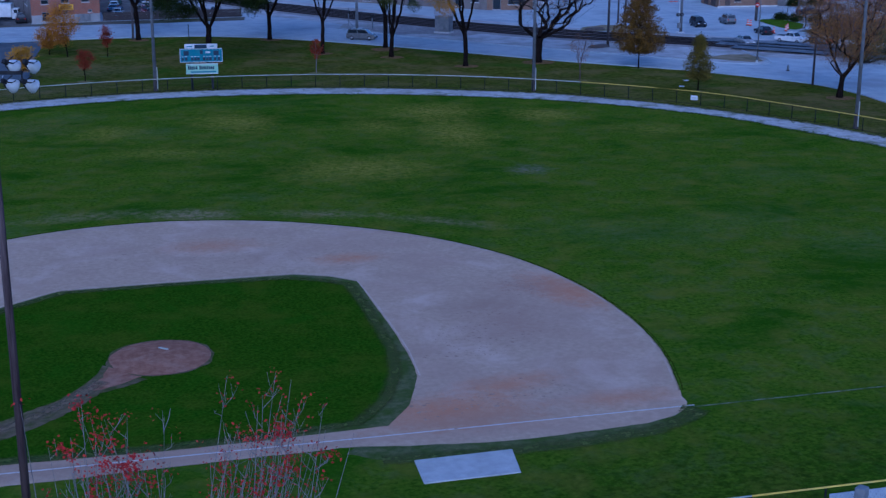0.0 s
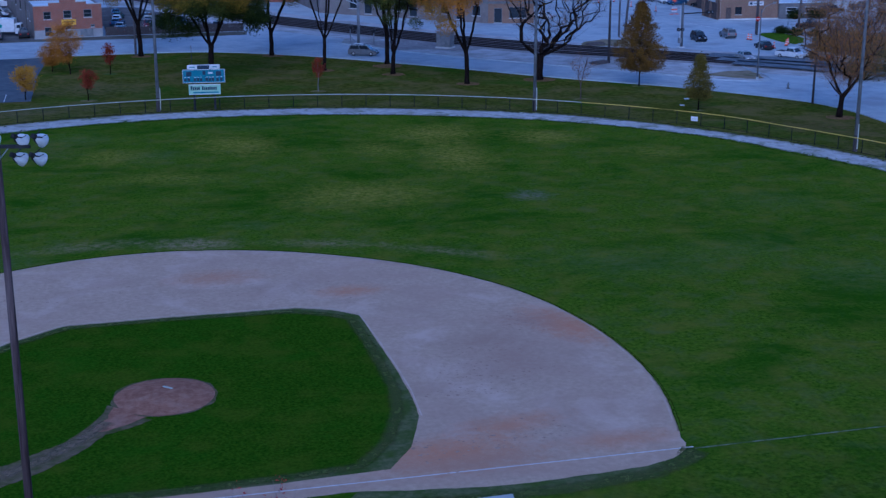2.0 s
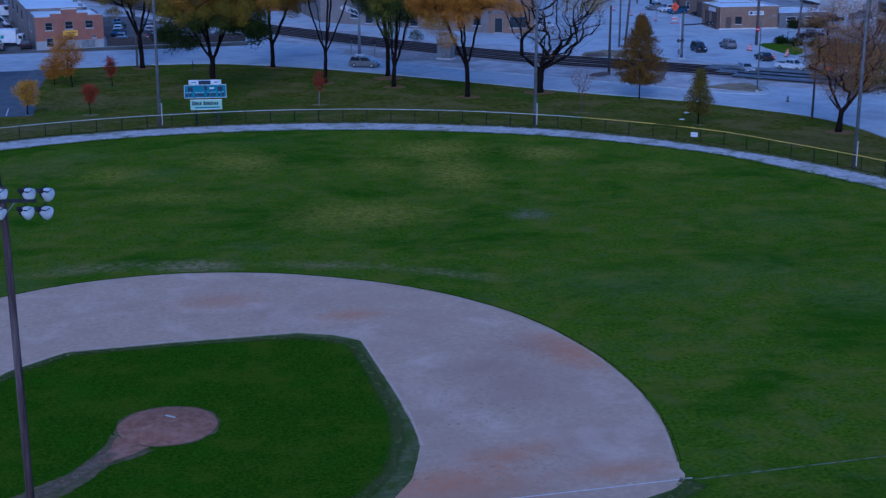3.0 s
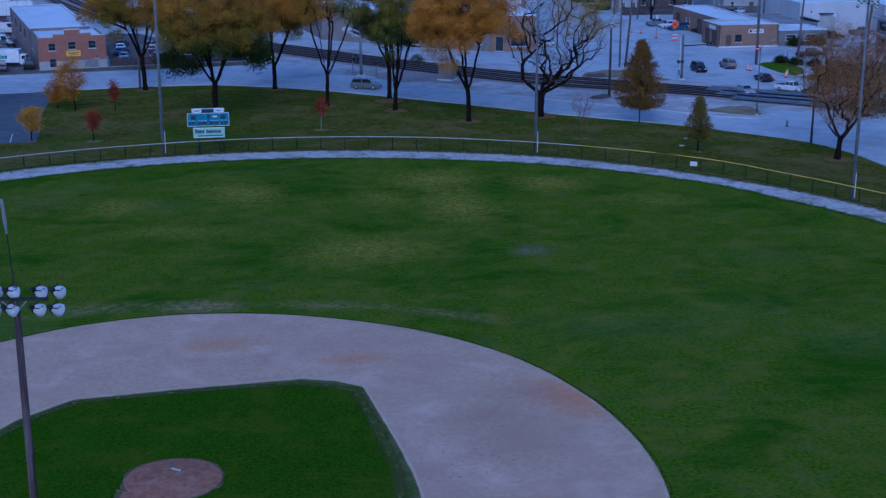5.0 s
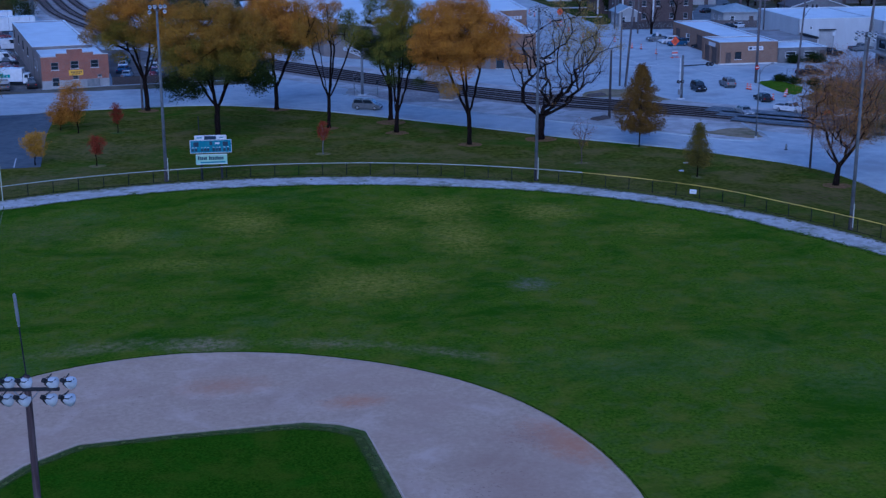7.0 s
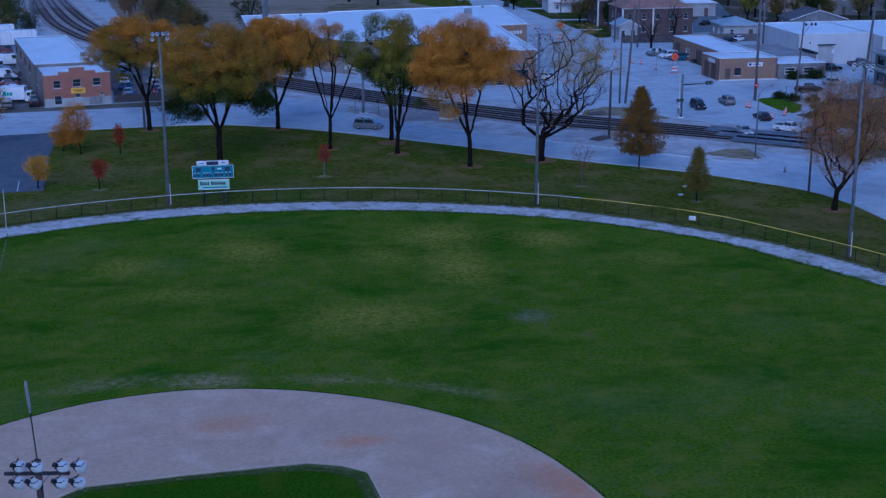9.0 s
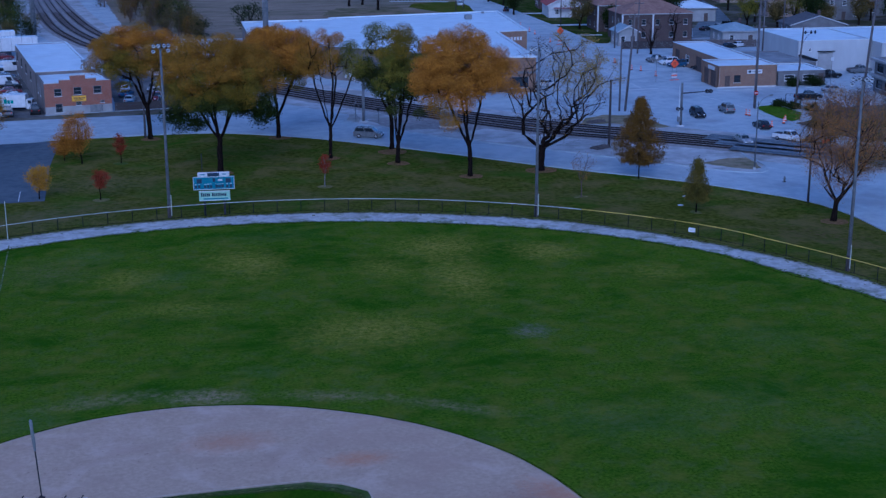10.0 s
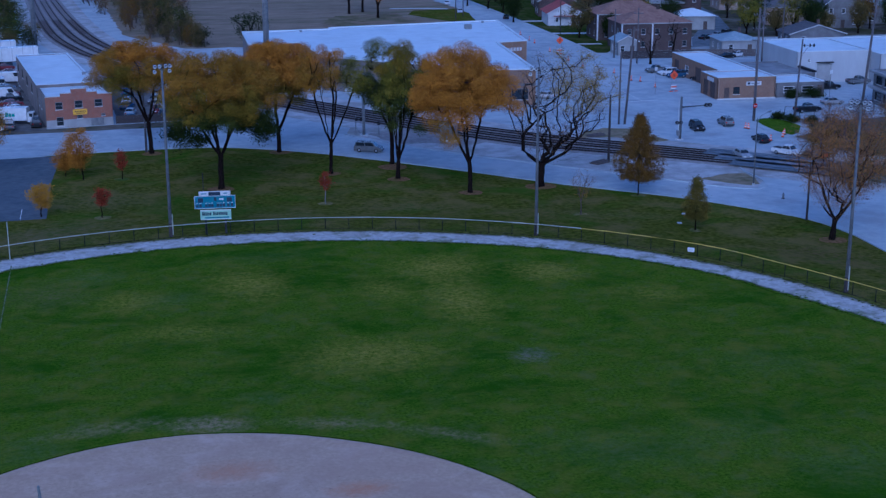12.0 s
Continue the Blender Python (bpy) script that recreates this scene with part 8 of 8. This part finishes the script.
gate_signal()
th = thing("relay_cabinet", "large pale grey railway relay cabinet", "cabinet", at=(60.7, 143.6, LOW), rz=-38)
part("housing", B(-1.1, 1.1, -0.8, 0.8, 0.25, 2.45, bevel=0.03), M_GALV, th)
part("roof_cap", B(-1.2, 1.2, -0.9, 0.9, 2.452, 2.6, bevel=0.03), M_STUCCO, th)
part("door", B(-0.5, 0.5, -0.84, -0.803, 0.4, 2.3), M_GALV, th)
part("plinth", B(-1.2, 1.2, -0.9, 0.9, 0, 0.248), M_CONCRETE, th)
for x, y, a in ((83.5, 141.5, 20), (77.2, 122.7, 30)):
    th = thing("tie_stack", "low stack of dark timber ties", "timber stack", at=(x, y, LOW + 0.05), rz=a)
    for k in range(5):
        part("timber", B(-1.4, 1.4, -0.75 + 0.3 * k, -0.5 + 0.3 * k, 0, 0.2 + 0.15 * (k % 2), bevel=0.015), M_TIE, th)


def cone(x, y, tall=0.85, group="orange channelizers along the closed lane"):
    th = thing("traffic_cone", "orange and white road works marker on asphalt", "traffic cone", at=(x, y, LOW + 0.022), rz=(x * 37) % 90, group=group)
    part("base", B(-0.24, 0.24, -0.24, 0.24, 0, 0.09, bevel=0.02), M_RUBBER, th)
    n = 5
    for k in range(n):
        z0, z1 = 0.09 + tall * k / n, 0.09 + tall * (k + 1) / n
        part("band", T([(0, 0, z0), (0, 0, z1)], [0.21 - 0.022 * k, 0.21 - 0.022 * (k + 1)], 10), M_WHITE if k % 2 else M_ORANGE, th, "white reflective band" if k % 2 else "")


for x, y in ((110.6, 268.3), (109.4, 257.2), (109.0, 251.8), (107.7, 236.6), (107.0, 222), (106.3, 211), (106.2, 201.1), (109.9, 202.5), (109.6, 192.6), (110.8, 190.9), (110.9, 183.7), (108.7, 141.6), (108.9, 141.0), (107.8, 131.3), (111.0, 133.6), (112.2, 135.4)):
    cone(x, y)


def works_sign(x, y, rz):
    th = thing("roadworks_sign", "orange diamond road works sign on a low stand", "road sign", at=(x, y, LOW + 0.022), rz=rz)
    bm = B(-0.62, 0.62, -0.015, 0.015, -0.62, 0.62, bevel=0.01)
    bmesh.ops.transform(bm, matrix=pose(0, 0, 3.0, 0, 45, 0), verts=bm.verts)
    panel = part("panel", bm, M_ORANGE, th, "orange diamond panel")
    for k in range(3):
        part("lettering_bar", B(-0.35 + 0.1 * (k % 2), 0.35 - 0.1 * (k % 2), -0.03, -0.017, 2.75 + 0.2 * k, 2.84 + 0.2 * k), M_DARK, panel, "black lettering bar")
    for s in (-1, 1):
        part("leg", T([(s * 0.5, 0, 0.1), (s * 0.42, 0, 2.5)], 0.03, 6), M_GALV, th)
        part("foot", B(s * 0.5 - 0.35, s * 0.5 + 0.35, -0.2, 0.2, 0, 0.1, bevel=0.02), M_ORANGE, th)
    for z, m in ((0.45, M_WHITE), (0.75, M_ORANGE), (1.05, M_WHITE)):
        part("barrier_board", B(-0.6, 0.6, -0.03, 0.03, z, z + 0.2), m, th)


works_sign(108.6, 232.5, 10)
works_sign(112.3, 178.4, 8)
for x, y, h in ((107.9, 176.5, 5.0), (126.1, 146.9, 8.0)):
    th = thing("sign_post", "thin steel sign post", "sign post", at=(x, y, LOW))
    part("post", T([(0, 0, 0), (0, 0, h)], 0.045, 6), M_GALV, th)
    part("plate", B(-0.25, 0.25, -0.07, -0.05, h - 0.7, h - 0.05, bevel=0.01), M_LAMP, th)
th = thing("hydrant", "small dark hydrant at the road side", "hydrant", at=(92.1, 97.2, LOW + 0.02))
part("barrel", T([(0, 0, 0), (0, 0, 0.55), (0, 0, 0.7), (0, 0, 0.76)], [0.13, 0.12, 0.09, 0.03], 12), M_GALV, th, smooth=True)
part("nozzle_cap", T([(-0.19, 0, 0.45), (0.19, 0, 0.45)], 0.06, 10), M_GALV, th)
part("flange", T([(0, 0, 0.0), (0, 0, 0.06)], 0.22, 12), M_DARK, th)

# bushes and far trees
def bush(label, x, y, w, h, leaves, seed, group="", d=None, name="bush"):
    rng = random.Random(seed)
    th = thing(name, label, "bush", at=(x, y, LOW), group=group)
    bm = bmesh.new()
    cs = []
    d = d or w
    for k in range(int(22 + 5 * w)):
        a, q = rng.uniform(0, 6.283), rng.uniform(0.1, 1) ** 0.6
        p = Vector((math.cos(a) * q * w / 2, math.sin(a) * q * d / 2, h * (0.25 + 0.7 * (1 - q * q) * rng.uniform(0.6, 1.05))))
        tube(bm, [(p.x * 0.15, p.y * 0.15, 0), tuple(p * 0.6), tuple(p)], [0.035, 0.02, 0.01], 4, cap=False)
        cs += [p, p * 0.72]
    part("branchwork", bm, M_BARK, th)
    vs, fs = leaf_mesh(rng, cs, 44, 0.13 * w + 0.2, 0.15, 0.8)
    me = bpy.data.meshes.new("foliage")
    me.from_pydata(vs, [], fs)
    me.materials.append(leaves)
    ob = new("foliage", me)
    ob.parent = th


for k, (x, y, w, h) in enumerate(((129.8, 166.0, 2.4, 2.0), (133.7, 165.7, 3.4, 2.0), (117.6, 147.6, 2.2, 1.2), (118.6, 144.6, 2.4, 1.2), (120.6, 142.4, 2.6, 1.3), (123.6, 141.0, 2.8, 1.5))):
    bush("clipped dark evergreen bush", x, y, w, h, L_DARK, 60 + k, "dark bushes near the corner")
for k, (x, y, w, h, m) in enumerate(((104.5, 101, 7, 3.2, L_BRUSH), (110, 106, 8, 3.6, L_BRUSH), (116, 118, 8, 4.0, L_BRUSH), (109, 118, 6, 2.8, L_BRONZE), (122, 112, 9, 4.2, L_BRUSH), (126, 126, 8, 4.0, L_BRUSH), (114, 127, 5, 2.6, L_BRONZE), (119.5, 131, 6, 3.0, L_BRUSH))):
    bush("loose autumn shrub with thin brown and olive leaves", x, y, w, h, m, 80 + k, "autumn shrubs beside the crossing")

for k, (x, y, w, h) in enumerate(((121, 137, 2.2, 4.6), (124.5, 135.5, 2.4, 5.0), (127.5, 139, 2.2, 4.4), (131, 136, 2.4, 4.8), (118.5, 129.5, 2.0, 4.0), (134, 141, 2.2, 4.2), (123, 128, 2.4, 4.4))):
    tree("low bare shrubby tree with purple-grey twigs", (x, y), (0, 0, 0.3, h, w, w), (None, L_BRUSH, None, L_AMBER)[k % 4], 0.5, (0, 0), 90, 0.09, 14, 0.8, 0.13, bark=M_PURPLETWIG, seed=500 + k, group="bare shrubs beside the crossing", hollow=0.1, twigs=4)

BRUSH = "brush and trees along the railway"
far = random.Random(9)
EDGE_Y, EDGE_X = (262, 265, 278, 290, 331, 359, 400), (31.5, 29.6, 22.4, 18.4, 12.6, 7.6, 3.0)
for k in range(78):
    f = (k / 77) ** 1.15
    y = 264 + 125 * f
    lo = float(np.interp(y, EDGE_Y, EDGE_X)) + 0.8
    x = lo + far.random() ** 1.3 * max(31.0 + (y - 263) * 0.03 - lo, 3.0)
    h = far.uniform(4.5, 8.5) + 4.0 * min(1.0, f * 3)
    w = far.uniform(1.6, 2.9)
    m = (L_BRUSH, L_DARK, None, L_BRONZE, L_BRUSH, None, L_DUSKY, None)[k % 8]
    tree("scrubby railway tree with thin brown and green leaves" if m else "bare scrubby railway tree with grey-brown twigs", (x, y), (0, 0, 0.2, h, w, w), m, 0.5, (0, 0), 50, 0.12, 30, 1.0, 0.26, bark=M_TWIG, seed=200 + k, group=BRUSH, hollow=0.1, twigs=2 if m is None else 0)
for k in range(26):
    y = 268 + 4.8 * k
    x = float(np.interp(y, (269, 300, 327, 380, 400), (-1.2, -5.4, -10.2, -16, -18))) - 1.5 - 7 * far.random() ** 1.6
    w = far.uniform(1.8, 3.4)
    tree("scrubby dark tree beyond the yard", (x, y), (0, 0, 0.2, far.uniform(3.5, 6) + 0.05 * (y - 268), w, w), (L_DARK, L_BRUSH, L_DUSKY)[k % 3], 0.5, (0, 0), 46, 0.12, 32, 1.05, 0.28, bark=M_TWIG, seed=330 + k, group=BRUSH, hollow=0.1)
for k, (x, y, h) in enumerate(((78.7, 327, 13), (83.2, 330.5, 13), (84.5, 315, 14), (44, 262, 8))):
    tree("field tree with dark trunk and brown leaves", (x, y), (0, 0, 4.5 if k < 3 else 1.5, h, 4.2 if k < 3 else 4.6, 4), (L_RUST, L_RUST, L_ORANGE, L_DARK)[k], 3.2 if k < 3 else 1.2, (0, 0), 55, 0.34, 44, 1.0, 0.30, seed=260 + k, hollow=0.1)
HOUSES = "trees among the houses"
for k, (x, y, w, h, m) in enumerate(((122.6, 259.0, 6.6, 8.6, L_BRUSH), (127.4, 251.2, 2.6, 6.0, L_DARK), (121.8, 212.6, 4.4, 8.2, None), (121, 318, 5, 9, L_DARK), (116.5, 340, 5, 9, L_DARK), (128, 350, 6, 11, L_GREEN), (140, 320, 6, 11, L_OLIVE),
                                      (170, 262, 6.5, 12, L_DARK), (177, 255, 5.5, 11, L_GREEN), (165, 275, 6.5, 13, L_DARK), (158, 285, 6, 12, L_DARK), (186, 262, 4, 7, L_DARK), (200, 258, 5.5, 13, L_BRONZE), (207, 252, 5, 12, L_YELLOW), (192, 290, 6, 13, L_DARK), (215, 285, 6, 13, L_OLIVE), (172, 318, 6, 13, L_DARK), (150, 330, 6, 13, L_DARK), (220, 255, 6, 13, L_YELLOW), (198, 320, 7, 14, L_DARK), (230, 300, 7, 14, L_BRONZE), (147, 262, 5, 9, L_DARK), (143, 274, 6, 11, L_OLIVE), (153, 297, 6, 12, L_BRONZE), (168, 287, 6, 12, L_DARK), (176, 290, 6, 11, L_OLIVE), (183, 285, 5, 10, L_DARK), (197, 275, 5, 10, L_DARK), (203, 285, 6, 12, L_YELLOW), (213, 262, 6, 13, L_BRONZE), (222, 270, 6, 13, L_DARK), (170, 250, 4, 7, L_BRUSH), (181, 247, 4, 6, L_BRUSH), (160, 262, 5, 9, L_BRUSH), (140, 290, 6, 12, L_DARK), (141, 304, 6, 12, L_BRONZE), (120, 330, 6, 11, L_DARK), (117, 295, 4, 7, L_DARK), (140, 356, 7, 14, L_DARK), (160, 350, 7, 14, L_OLIVE), (182, 345, 7, 14, L_DARK), (150, 250, 5, 10, L_DARK), (156, 247, 5, 9, L_DARK), (134, 229, 3.4, 8, None), (163, 252, 6, 11, L_GREEN), (174, 241, 6, 13, L_DARK), (150, 240, 3, 5, L_BRUSH), (199, 247, 5, 9, L_DARK), (192, 250, 4, 8, L_BRUSH), (210, 244, 6, 12, L_AMBER), (146, 236, 3, 5, L_DARK), (214, 240, 6, 13, L_AMBER))):
    if abs(x - float(np.interp(y, *ALLEY))) < 5.5 and y < 300:
        continue
    tree("tree among the houses" + (", bare" if m is None else " with autumn leaves"), (x, y), (0, 0, h * 0.22, h, w / 1.6, w / 1.6), m, h * 0.16, (0, 0), 70, 0.24, 60, 1.05, 0.30, seed=300 + k, group=HOUSES, hollow=0.1)
